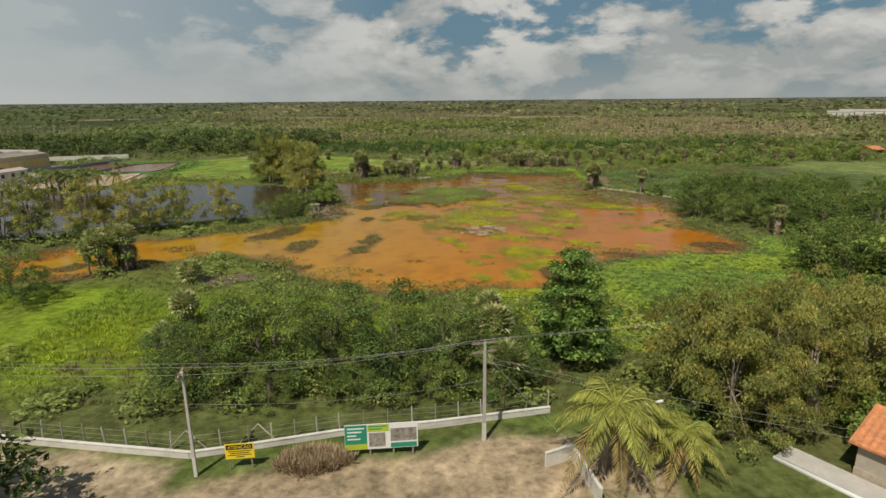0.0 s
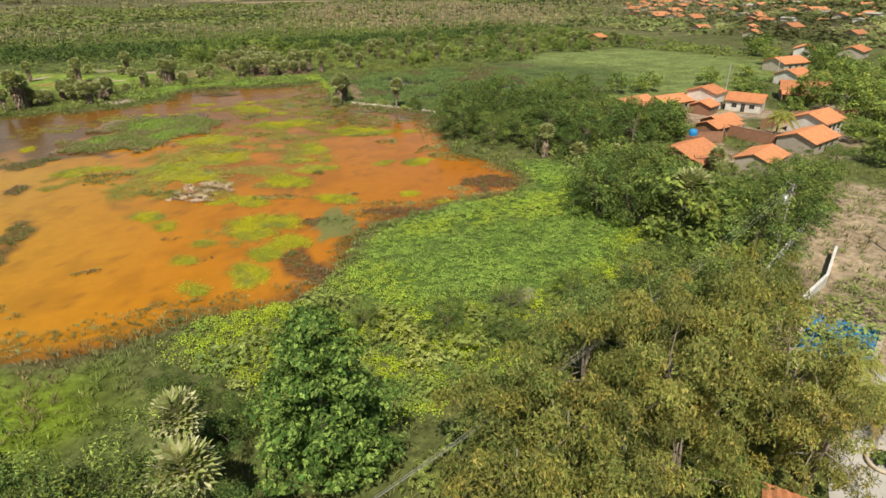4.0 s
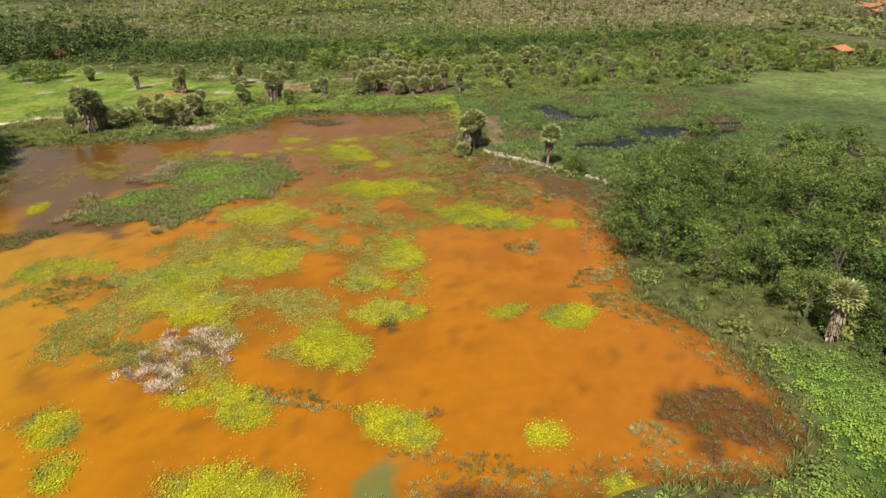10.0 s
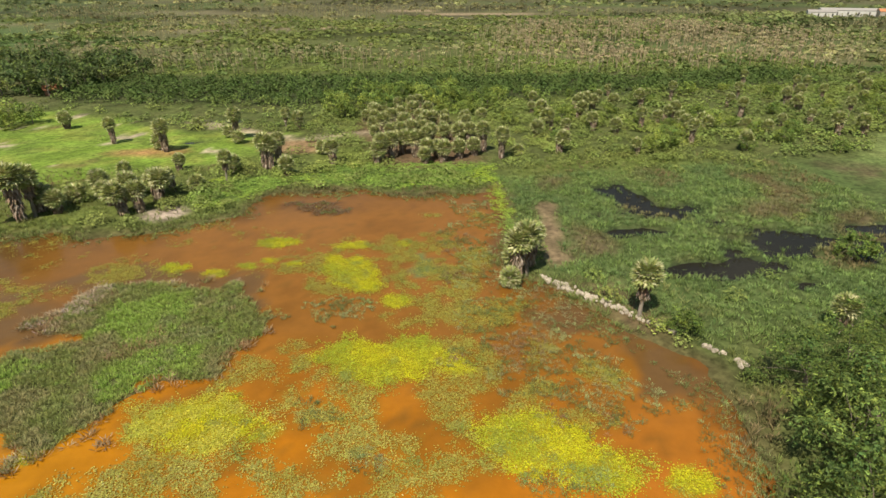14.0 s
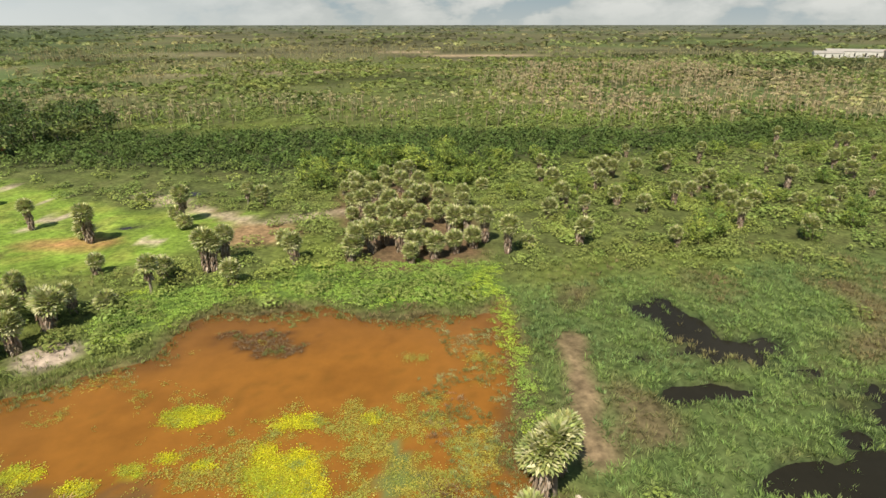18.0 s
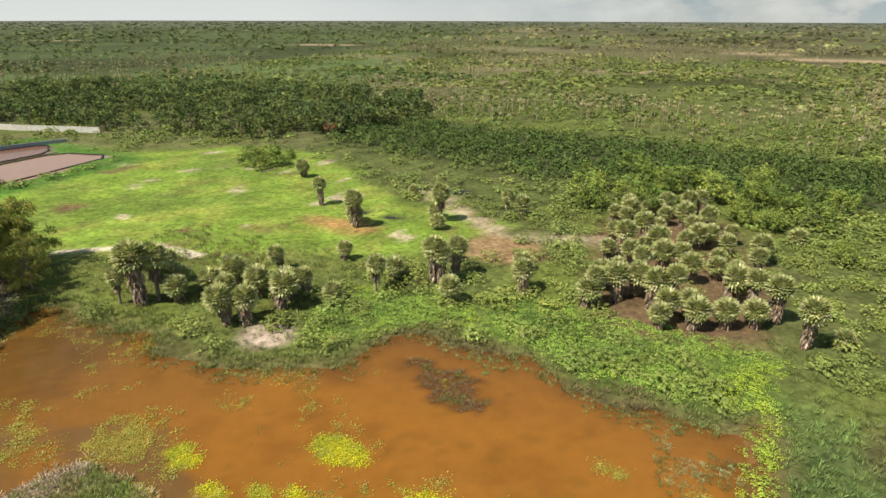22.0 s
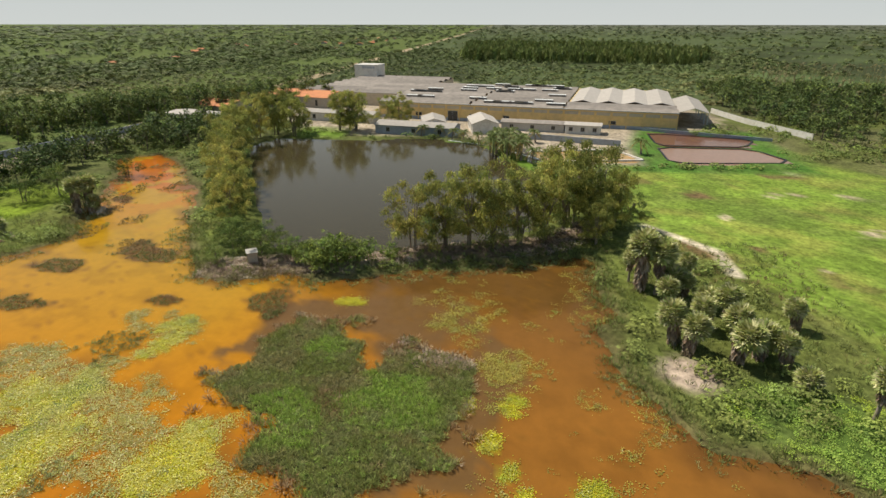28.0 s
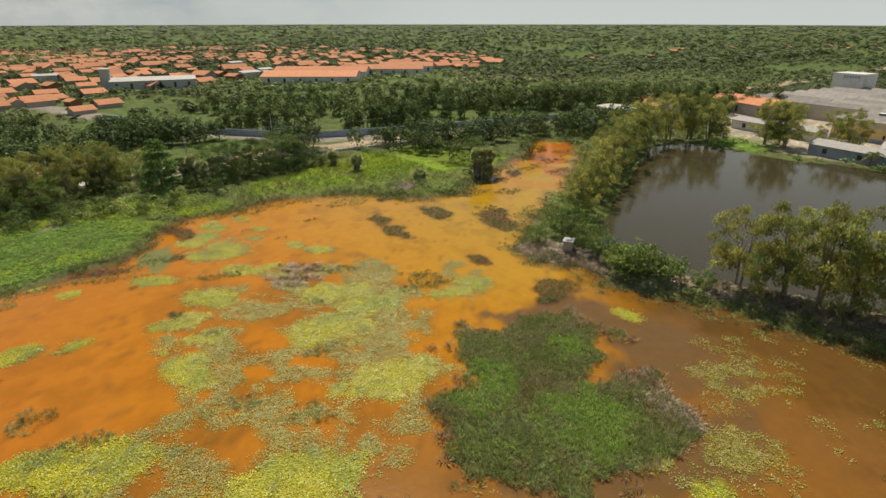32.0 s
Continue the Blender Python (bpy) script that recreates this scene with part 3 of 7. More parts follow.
    c = mixc(c, soft(near_line(ROAD_W, X, Y) - 5, 1), (0.34, 0.29, 0.23))
    c = mixc(c, soft(np.hypot((X - 35.5) / 1.7, Y - 69.2) - 1.2 + wobble(X, Y, 1.0, 2), 0.4), (0.46, 0.37, 0.28))
    # wet margins
    p = pond_depth(X, Y)
    c = mixc(c, soft(p - 1.6, 1.2), (0.13, 0.115, 0.045))
    c = mixc(c, soft(p + 0.8, 0.6), (0.20, 0.10, 0.03))
    c = mixc(c, soft(sedge(X, Y), 1), (0.12, 0.125, 0.045))
    c = mixc(c, soft(np.hypot((X + 6) / 1.0, (Y - 170) / 1.8) - 2.2 + wobble(X, Y, 1), 0.5), (0.28, 0.21, 0.16))
    return c * (0.70 + 0.25 * vnoise(X * 0.9, Y * 0.9, 3))[:, None]


NX = len(gx)
ij = (np.arange(len(gy) - 1)[:, None] * NX + np.arange(NX - 1)[None]).ravel()
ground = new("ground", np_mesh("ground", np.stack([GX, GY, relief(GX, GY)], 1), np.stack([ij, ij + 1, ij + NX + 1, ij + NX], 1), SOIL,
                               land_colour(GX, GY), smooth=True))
tagged(ground, "flat marshy land of turf, bare soil and sand", "ground", kind="structure")


def sheet(name, x0, y0, x1, y1, step, z, mat, colour, label, outline=None, margin=3.0):
    """A level sheet of water, kept where its basin is."""
    X, Y = np.meshgrid(np.arange(x0, x1 + step, step), np.arange(y0, y1 + step, step))
    n = X.shape[1]
    k = (np.arange(X.shape[0] - 1)[:, None] * n + np.arange(n - 1)[None]).ravel()
    X, Y = X.ravel(), Y.ravel()
    F = np.stack([k, k + 1, k + n + 1, k + n], 1)
    if outline is not None:
        F = F[(outline(X, Y) < margin)[F].any(1)]
    used, F = np.unique(F, return_inverse=True)
    X, Y = X[used], Y[used]
    ob = new(name, np_mesh(name, np.stack([X, Y, np.full(len(X), z)], 1), F.reshape(-1, 4), mat, colour(X, Y), smooth=True))
    return tagged(ob, label, "water", kind="structure")


# floating mats, tufts and films on the pond: ragged ovals (x, y, half length, half width, degrees)
MATS_S = [(1.5, 109.4, 3.0, 1.6, 138), (3.7, 104.4, 2.4, 1.3, 116), (8.0, 96.9, 1.5, 0.9, 132), (5.4, 93.2, 1.5, 0.9, 133), (16.2, 100.8, 4.5, 2.5, 147), (14.5, 97.6, 3.1, 2.1, 127), (17.7, 92.8, 2.8, 1.8, 142), (14.3, 90.8, 2.8, 1.9, 127),
          (12.0, 85.5, 3.2, 1.9, 106), (6.4, 84.9, 2.0, 1.1, 117), (15.0, 109.6, 3.4, 1.8, 145), (26.1, 105.8, 3.3, 1.9, 150), (37.8, 102.5, 1.5, 1.1, 152), (21.7, 116.9, 3.8, 2.8, 118), (10.9, 110.9, 2.3, 1.1, 166), (41.3, 97.0, 1.6, 0.9, 158)]
MATS_M = [(27.2, 120.7, 2.9, 2.0, 160), (39.0, 119.1, 1.8, 1.5, 32), (44.6, 117.2, 2.6, 1.5, 2), (30.3, 132.3, 4.6, 2.6, 86), (26.1, 126.9, 2.9, 1.5, 171), (8.1, 125.7, 4.9, 3.0, 155), (5.3, 131.9, 4.6, 2.9, 151), (14.2, 133.5, 5.1, 3.6, 155),
          (-6.1, 136.3, 4.4, 2.1, 162), (-10.1, 134.6, 3.0, 1.6, 141), (13.3, 148.1, 5.7, 3.2, 166), (29.2, 155.8, 6.3, 3.6, 171), (41.0, 143.9, 4.8, 2.8, 176), (44.9, 140.4, 4.0, 2.3, 178), (51.6, 138.1, 1.7, 1.1, 5)]
MATS_N = [(24.4, 176.4, 3.9, 3.1, 136), (25.9, 171.9, 3.1, 2.1, 164), (13.5, 185.8, 3.2, 1.5, 168), (24.8, 183.6, 2.8, 1.2, 171), (32.1, 183.3, 1.0, 0.8, 155), (1.5, 178.9, 2.0, 1.1, 170), (7.6, 176.5, 1.4, 0.8, 160), (11.0, 178.4, 1.3, 0.8, 140),
          (13.4, 179.7, 0.8, 0.5, 152), (16.7, 178.5, 0.9, 0.5, 168), (1.5, 173.5, 1.8, 0.9, 169), (30.1, 167.5, 1.4, 1.2, 156), (-19.6, 156.0, 1.8, 1.2, 97), (0.4, 146.3, 1.3, 0.9, 49)]
LOOSE = [(-16.4, 173.3, 4.9, 3.7, 135), (-6.7, 177.8, 3.5, 2.8, 168), (-10.2, 134.3, 5.3, 3.5, 58), (2.4, 130.1, 8.1, 4.7, 81), (10.8, 146.2, 6.4, 4.1, 58), (14.9, 135.9, 5.8, 3.2, 75), (18.3, 116.5, 4.4, 2.3, 119), (12.1, 99.0, 5.4, 3.4, 99),
         (26.2, 129.9, 5.0, 3.0, 88), (27.4, 142.5, 6.3, 3.7, 115), (10.1, 141.0, 7.7, 5.7, 68), (23.9, 152.2, 5.8, 4.0, 113), (21.5, 181.5, 4.3, 2.8, 162), (36.0, 186.2, 3.2, 1.5, 174), (44.1, 191.9, 3.8, 1.8, 80), (36.1, 194.5, 1.7, 1.6, 163), (30, 177, 12, 8, 0), (37, 167, 8, 6, 0)]
CLEAR = [(20.7, 132.2, 3.2, 2.0, 140), (18.6, 139.8, 2.6, 1.5, 140), (24.0, 138.3, 2.0, 1.3, 130), (-0.5, 136.2, 2.5, 1.3, 162)]
GREY = [(18.9, 109.3, 3.0, 1.4, 152), (3.1, 118.6, 3.6, 1.4, 156), (-5.9, 129.7, 4.3, 2.2, 138), (54.0, 119.7, 5.3, 4.3, 60), (45.5, 101.3, 2.0, 1.7, 162), (32.9, 100.4, 5.0, 1.2, 157), (-4.1, 131.9, 4.0, 1.7, 165), (11.0, 126.1, 2.0, 1.2, 114), (23.1, 148.5, 2.9, 1.8, 167),
        (27.1, 142.5, 2.0, 1.6, 165), (15.9, 138.4, 3.1, 1.2, 170), (24.5, 126.6, 2.6, 0.8, 173), (44.5, 132.3, 2.9, 1.9, 2), (43.3, 154.7, 7.9, 5.3, 177), (46.6, 149.2, 4.5, 2.5, 177), (42.6, 139.2, 3.6, 1.5, 175), (23.6, 165.9, 5.2, 2.5, 171), (52.0, 119.4, 4.2, 2.8, 35), (49.9, 123.7, 2.7, 2.0, 34)]
BROWN = [(51.1, 102.3, 4.7, 4.1, 38), (32.6, 97.4, 3.6, 1.5, 156), (21.3, 96.9, 2.1, 1.0, 86), (17.6, 86.1, 4.4, 2.5, 94), (18.1, 198.8, 5.7, 3.0, 168), (37.3, 173.0, 2.1, 1.8, 85), (-33.2, 117.0, 7.1, 4.2, 57), (-18.4, 144.9, 6.0, 3.5, 31), (-17.0, 129.8, 3.5, 1.6, 90),
         (-26.8, 106.0, 5.5, 2.8, 90), (-14.0, 110.5, 4.2, 2.4, 66), (-15.2, 102.9, 4.2, 2.0, 72), (27.4, 118.9, 2.4, 1.2, 114), (-61.9, 92.3, 4.7, 2.6, 44), (-25.0, 90.5, 4.7, 2.4, 62)]
FILM = [(24.2, 96.0, 5.1, 2.4, 83), (34.0, 176.6, 2.9, 2.6, 111), (47.2, 205.5, 1.8, 1.6, 49), (4, 133, 3, 1.6, 0), (10, 132, 3, 1.4, 0)]
WIDE = [(14, 128, 15, 15, 0), (20, 146, 10, 13, 0), (4, 122, 9, 6, 0), (36, 150, 14, 10, 0)]


def patches(shapes, X, Y, ragged=0.4, seed=3, size=3.0):
    """How deep a point lies in ragged turned ovals: above nought is inside."""
    best = np.full(np.shape(X), -9.0)
    n = (fbm(X, Y, size, seed, 5) - 0.5) * 4 * ragged
    for x, y, a, b, turn in shapes:
        c, s = math.cos(radians(turn)), math.sin(radians(turn))
        u, v = (X - x) * c + (Y - y) * s, (Y - y) * c - (X - x) * s
        best = np.maximum(best, 1 - np.hypot(u / a, v / b))
    return best + n


def mat_depth(X, Y):
    m = np.maximum(np.maximum(patches(MATS_S, X, Y, 0.34, 130, 2.2), patches(MATS_M, X, Y, 0.40, 131, 2.8)), patches(MATS_N, X, Y, 0.34, 134, 2.0))
    return np.where(patches(CLEAR, X, Y, 0.3, 135, 2.0) > 0.05, -0.5, m)


def loose_depth(X, Y):
    """Thinner carpets of floating leaves in the middle of the pond and along its north."""
    m = np.minimum(patches(LOOSE, X, Y, 0.45, 136, 3.0), (fbm(X, Y, 1.9, 137, 4) - 0.44) * 5)
    m = np.maximum(m, np.minimum(patches(WIDE, X, Y, 0.2, 132, 6.0) * 2, (fbm(X, Y, 3.8, 133, 5) - 0.50) * 3))
    return np.where(patches(CLEAR, X, Y, 0.3, 135, 2.0) > 0.05, -0.5, m)


def orange(X, Y):
    """Colour of the silt: yellow in the west, orange, then red-brown in the north."""
    c = np.repeat([[0.41, 0.147, 0.007]], len(X), 0)
    c = mixc(c, soft(X - 6 + (Y - 120) * 0.15 + wobble(X, Y, 6, 20), 16), (0.44, 0.178, 0.006))
    c = mixc(c, (X - 32 + wobble(X, Y, 6, 20)) / 18 * soft(Y - 152, 8), (0.395, 0.134, 0.012))
    c = mixc(c, soft(X + 16 - (Y - 110) * 0.3 + wobble(X, Y, 6, 20), 22) * soft(Y - 146, 8), (0.39, 0.215, 0.012))
    c = mixc(c, soft(X + 60 + wobble(X, Y, 8, 12), 18) * (fbm(X, Y, 9, 60) > 0.5), (0.42, 0.12, 0.008))
    north = (Y + 0.35 * X - 154 + wobble(X, Y, 9, 25)) / 16
    c = mixc(c, north, (0.245, 0.102, 0.016))
    c = mixc(c, (Y - 0.1 * X - 190 + wobble(X, Y, 4, 12)) / 12, (0.19, 0.083, 0.017))
    c = mixc(c, soft(X + 12 + wobble(X, Y, 8, 15), 12) * soft(150 - Y, 8), (0.125, 0.062, 0.015))
    e = pond_depth(X, Y)
    c = mixc(c, soft(-e - 1.8 + wobble(X, Y, 1.5, 9, 50), 1.5) * 0.75, (0.12, 0.055, 0.014))
    c = c * (1 - 0.16 * np.clip((fbm(X, Y, 3, 61) - 0.52) * 6, 0, 1))[:, None]
    c = mixc(c, (blobs([(51, 163, 7, 6), (56, 152, 4, 8), (47, 178, 4, 8), (-2, 176, 9, 4), (-8, 152, 12, 8), (-15, 164, 9, 12), (9, 170, 5, 8)], X, Y, 0.4, 9, 4) - 0.05) * 4, (0.14, 0.075, 0.025))
    # films of algae under and between the floating plants
    m, q = mat_depth(X, Y), loose_depth(X, Y)
    c = mixc(c, np.clip((patches(WIDE, X, Y, 0.25, 132, 5.0) + 0.1) * 2.5, 0, 0.55) * np.clip((fbm(X, Y, 5, 138, 5) - 0.36) * 5, 0, 1) * (patches(CLEAR, X, Y, 0.3, 135, 2.0) < 0.05), (0.20, 0.085, 0.010))
    c = mixc(c, np.clip((q + 0.05) * 2, 0, 0.42), (0.23, 0.15, 0.016))
    c = mixc(c, np.clip((m + 0.30) * 2.2, 0, 0.55) * np.clip((fbm(X, Y, 1.7, 153, 4) - 0.40) * 6, 0, 1), (0.17, 0.085, 0.012))
    c = mixc(c, 0.5 * np.clip((fbm(X, Y, 1.5, 154, 3) - 0.70) * 14, 0, 1), (0.16, 0.075, 0.012))
    c = mixc(c, np.clip((m - 0.02) * 6, 0, 0.8), (0.32, 0.29, 0.018))
    c = mixc(c, np.clip((patches(BROWN, X, Y, 0.45, 139, 2.4) + 0.05) * 3, 0, 0.8), (0.095, 0.045, 0.014))
    c = mixc(c, np.clip((patches(FILM, X, Y, 0.55, 9, 2.6) + 0.0) * 4, 0, 0.8), (0.12, 0.175, 0.055))
    return c


sheet("water_pond", -110, 60, 66, 214, 0.9, 0.0, SILTY, orange, "shallow pond of turbid orange water", lambda X, Y: inside(POND, X, Y))
sheet("water_puddle", -44, 78, -22, 93, 1, -0.03, SILTY, lambda X, Y: np.repeat([[0.16, 0.105, 0.075]], len(X), 0), "greyish brown puddle between grasses", lambda X, Y: inside(RED_POOL, X, Y))
sheet("water_reservoir", -136, 92, -30, 192, 2, 0.28, DARK, lambda X, Y: np.repeat([[0.050, 0.040, 0.020]], len(X), 0), "dark brown reservoir behind an earth dam", lambda X, Y: inside(RESERVOIR, X, Y), 1.2)
sheet("water_marsh", 52, 160, 112, 208, 4, 0.0, BLACK_WATER, lambda X, Y: np.repeat([[0.020, 0.018, 0.012]], len(X), 0), "black water holes in a marsh", lambda X, Y: -blobs(HOLES, X, Y, 0.1) - 0.3, 0.5)
sheet("water_marsh", -34, 240, 4, 274, 3, 0.0, BLACK_WATER, lambda X, Y: np.repeat([[0.03, 0.025, 0.02]], len(X), 0), "dark puddles in a meadow", lambda X, Y: -blobs(HOLES, X, Y, 0.1) - 0.3, 0.5)
for i, b in enumerate(BASINS):
    tone = ((0.17, 0.085, 0.055), (0.27, 0.16, 0.11), (0.42, 0.26, 0.10))[i]
    sheet("water_basin", min(p[0] for p in b) - 2, min(p[1] for p in b) - 2, max(p[0] for p in b) + 2, max(p[1] for p in b) + 2, 3, 0.22, SILTY,
          lambda X, Y: np.repeat([tone], len(X), 0), "settling basin full of reddish brown water", lambda X, Y: inside(b, X, Y), 1.5)

# ---- plants: shapes ----


def dome(n, L, W, rng, flat=0.8, low=-0.15, inner=0.55):
    """Leaves over and inside a rounded clump of radius 1."""
    D = unit(rng.normal(size=(n, 3)))
    D[:, 2] = np.where(D[:, 2] < low, -D[:, 2], D[:, 2])
    r = rng.uniform(inner, 1, n) * (0.8 + 0.3 * vnoise(D[:, 0] * 2.3 + 9, D[:, 1] * 2.3 + D[:, 2] * 3, int(rng.integers(99))))
    P = D * r[:, None]
    P[:, 2] = P[:, 2] * flat + 0.25
    N = unit(D * 0.8 + rng.normal(size=(n, 3)) * 0.45 + [0, 0, 0.75])
    return diamonds(P, N, L * rng.uniform(0.7, 1.3, n), W * rng.uniform(0.7, 1.3, n), rng)


def crown(lobes, per, L, W, rng, droop=0.0, sprig=5, flat=0.72, hang=0.0):
    """Sprigs of leaves over many rounded boughs (x, y, z, r)."""
    Ps, Ns = [], []
    for x, y, z, r in lobes:
        k = max(1, per // sprig)
        D = unit(rng.normal(size=(k, 3)))
        D[:, 2] = np.where(D[:, 2] < -0.35, -D[:, 2], D[:, 2])
        P = D * (rng.uniform(0.45, 1.06, k) ** 0.5 * r)[:, None] * [1, 1, flat]
        P = np.repeat(P, sprig, 0) + rng.normal(size=(k * sprig, 3)) * L * 0.55
        P[:, 2] -= droop * np.hypot(P[:, 0], P[:, 1])
        Ps.append(P + [x, y, z])
        Ns.append(unit(np.repeat(D, sprig, 0) * 0.95 + rng.normal(size=(k * sprig, 3)) * 0.42 + [0, 0, 0.55]))
    P, N = np.concatenate(Ps), np.concatenate(Ns)
    n = len(P)
    along = None
    if hang:
        along = unit(rng.normal(size=(n, 3)) * 0.5 + [0, 0, -hang] + N * [0.5, 0.5, 0])
        N = unit(N - along * (N * along).sum(1, keepdims=True))
    return diamonds(P, N, L * rng.uniform(0.6, 1.4, n), W * rng.uniform(0.6, 1.4, n), rng, along)


def speckle(V, base, rng, spread=0.18, per=4, light=None, share=0.0):
    """A leaf-by-leaf colour."""
    n = len(V) // per
    c = np.array(base) * rng.uniform(1 - spread, 1 + spread, (n, 1)) * rng.uniform(0.92, 1.08, (n, 3))
    if light is not None:
        pick = rng.random(n) < share
        c[pick] = np.array(light) * rng.uniform(0.8, 1.2, (pick.sum(), 1))
    return np.repeat(c, per, 0)


def make_tree(kind, seed, height, spread, n_lobes, per, L, W, base, label, category="tree", bark=None, bare=0.35, tall=1.0, lump=(0.22, 0.40), leaf=None, light=None, share=0.0, stems=1, droop=0.0, hang=0.0):
    """A tree: trunk with limbs, and a crown of leafy boughs."""
    rng = np.random.default_rng(seed)
    root = tagged(new(kind), label, category)
    lobes, wood = [], []
    for s in range(stems):
        fx, fy = (rng.normal(size=2) * 0.35 * (stems > 1))
        lean = rng.normal(size=2) * 0.06 * height
        trunk = [(fx, fy, -0.3), (fx + lean[0] * 0.3, fy + lean[1] * 0.3, height * 0.26), (fx + lean[0], fy + lean[1], height * 0.5), (fx + lean[0] * 1.2, fy + lean[1] * 1.2, height * 0.68)]
        rad = 0.022 * height / stems ** 0.5
        wood.append(tube(trunk, (rad * 1.25, rad, rad * 0.6, rad * 0.22)))
        for i in range(n_lobes // stems):
            a, q = rng.uniform(0, 2 * np.pi), rng.random() ** 0.42
            h = rng.uniform(bare, 0.92)
            reach = spread * q * math.sqrt(max(0.08, 1 - ((h - bare - 0.12) / (1.02 - bare)) ** 2 * tall))
            x, y, z = fx + lean[0] + reach * math.cos(a), fy + lean[1] + reach * math.sin(a), height * h
            r = spread * rng.uniform(*lump)
            lobes.append((x, y, z, r))
            if i % 3 == 0:
                k = rng.uniform(0.3, 0.6)
                st = np.array(trunk[1]) * (1 - k) + np.array(trunk[2]) * k
                mid = (st + [x, y, z]) / 2 + [0, 0, 0.05 * height]
                wood.append(tube([st, mid, (x, y, z)], (rad * 0.36, rad * 0.22, rad * 0.05), 5))
    part("trunk", merge(wood), bark or BARK, root)
    V, F = crown(lobes, per, L, W, rng, droop, hang=hang)
    tone = speckle(V, base, rng, light=light, share=share)
    # each bough has its own tone
    each = len(V) // len(lobes)
    bough = rng.uniform(0.68, 1.32, (len(lobes), 1)) * (1 + rng.normal(size=(len(lobes), 1)) * [[0.07, 0.02, -0.03]])
    part("crown", np_mesh("crown", V, F, leaf or SPRAY, tone * np.repeat(bough, each, 0)), LEAF, root)
    return root


def make_palm(seed, height, label, skirt=1.0, globe=1.75, green=(0.375, 0.40, 0.14)):
    """A wax palm: ringed trunk, skirt of dead fronds, round head of fan leaves."""
    rng = np.random.default_rng(seed)
    root = tagged(new("fan_palm"), label, "palm")
    bend = rng.normal(size=2) * 0.12
    top = np.array([bend[0] * 2, bend[1] * 2, height - globe * 0.9])
    pts = [np.array([0, 0, -0.3]), np.array([bend[0], bend[1], height * 0.4]), top]
    part("trunk", tube(pts, (0.24, 0.17, 0.13), 8), BARK_PALE, root)
    n = int(30 * globe)
    vs = []
    for i in range(n):
        u = 1 - 1.75 * (i + 0.5) / n
        a = i * 2.399 + rng.normal() * 0.2
        d = np.array([math.cos(a) * math.sqrt(max(0, 1 - u * u)), math.sin(a) * math.sqrt(max(0, 1 - u * u)), u])
        d = unit(d * [1, 1, 1.15])
        stem = top + d * globe * 0.50
        side = unit(np.cross(d, [0, 0, 1.0] if abs(u) < 0.95 else [1.0, 0, 0]))
        upv = np.cross(side, d)
        m = 7
        th = np.linspace(-1.5, 1.5, m)
        along = np.cos(th)[:, None] * d + np.sin(th)[:, None] * side + (0.18 * np.abs(th) ** 2)[:, None] * upv * 0.4
        along = unit(along)
        ln = globe * rng.uniform(0.46, 0.58)
        vs.append(diamonds(stem + along * ln * 0.5, np.repeat(upv[None], m, 0), ln, ln * 0.34, rng, along, 0.05))
        vs.append(diamonds((top + d * globe * 0.25)[None], upv[None], globe * 0.52, 0.06, rng, d[None], 0.0))
    V, F = merge(vs)
    part("crown", np_mesh("crown", V, F, LEAF, speckle(V, green, rng, 0.2, light=(0.63, 0.60, 0.33), share=0.25)), LEAF, root)
    m = int(190 * skirt * height / 4)
    if m:
        hi = max(0.6, height - globe * 1.1)
        z = rng.uniform(min(0.04 * height if skirt > 0.9 else 0.35 * height, hi - 0.2), hi, m)
        a = rng.uniform(0, 2 * np.pi, m)
        k = (z / height)
        rr = rng.uniform(0.35, 1.1, m) * (0.35 + 0.65 * skirt) * (0.55 + 0.6 * k)
        out = np.stack([np.cos(a), np.sin(a), np.zeros(m)], 1)
        P = np.stack([bend[0] * 2 * k, bend[1] * 2 * k, z], 1) + out * rr[:, None] * 0.8
        along = unit(out * rng.uniform(0.2, 0.7, m)[:, None] + [0, 0, -1])
        V, F = diamonds(P, unit(out + [0, 0, 0.5]), rng.uniform(0.6, 1.15, m), 0.30, rng, along, 0.1)
        part("skirt", np_mesh("skirt", V, F, DRY, speckle(V, (0.27, 0.20, 0.135), rng, 0.3, light=(0.48, 0.39, 0.30), share=0.28)), DRY, root, "hanging skirt of dry grey-brown fronds")
    return root


def plant(proto, spots, group="", seed=1, z=None):
    """Copies of the shapes in proto at (x, y, height factor); the first ones move, the rest are copied."""
    rng = np.random.default_rng(seed)
    xy = np.array([(s[0], s[1]) for s in spots], float)
    zz = relief(xy[:, 0], xy[:, 1])
    for i, s in enumerate(spots):
        p = proto[int(rng.integers(len(proto)))]
        k = s[2] if len(s) > 2 else 1.0
        m = pose(s[0], s[1], float(zz[i]), 0, 0, float(rng.uniform(0, 360))) @ Matrix.Diagonal((k * rng.uniform(0.93, 1.07), k * rng.uniform(0.93, 1.07), k, 1))
        ob = copy_thing(p, m)
        if group:
            tagged(ob, group=group)


def retire(*protos):
    """Takes the pattern plants out again once they are copied."""
    for p in protos:
        for o in (*p.children_recursive, p):
            bpy.data.objects.remove(o)


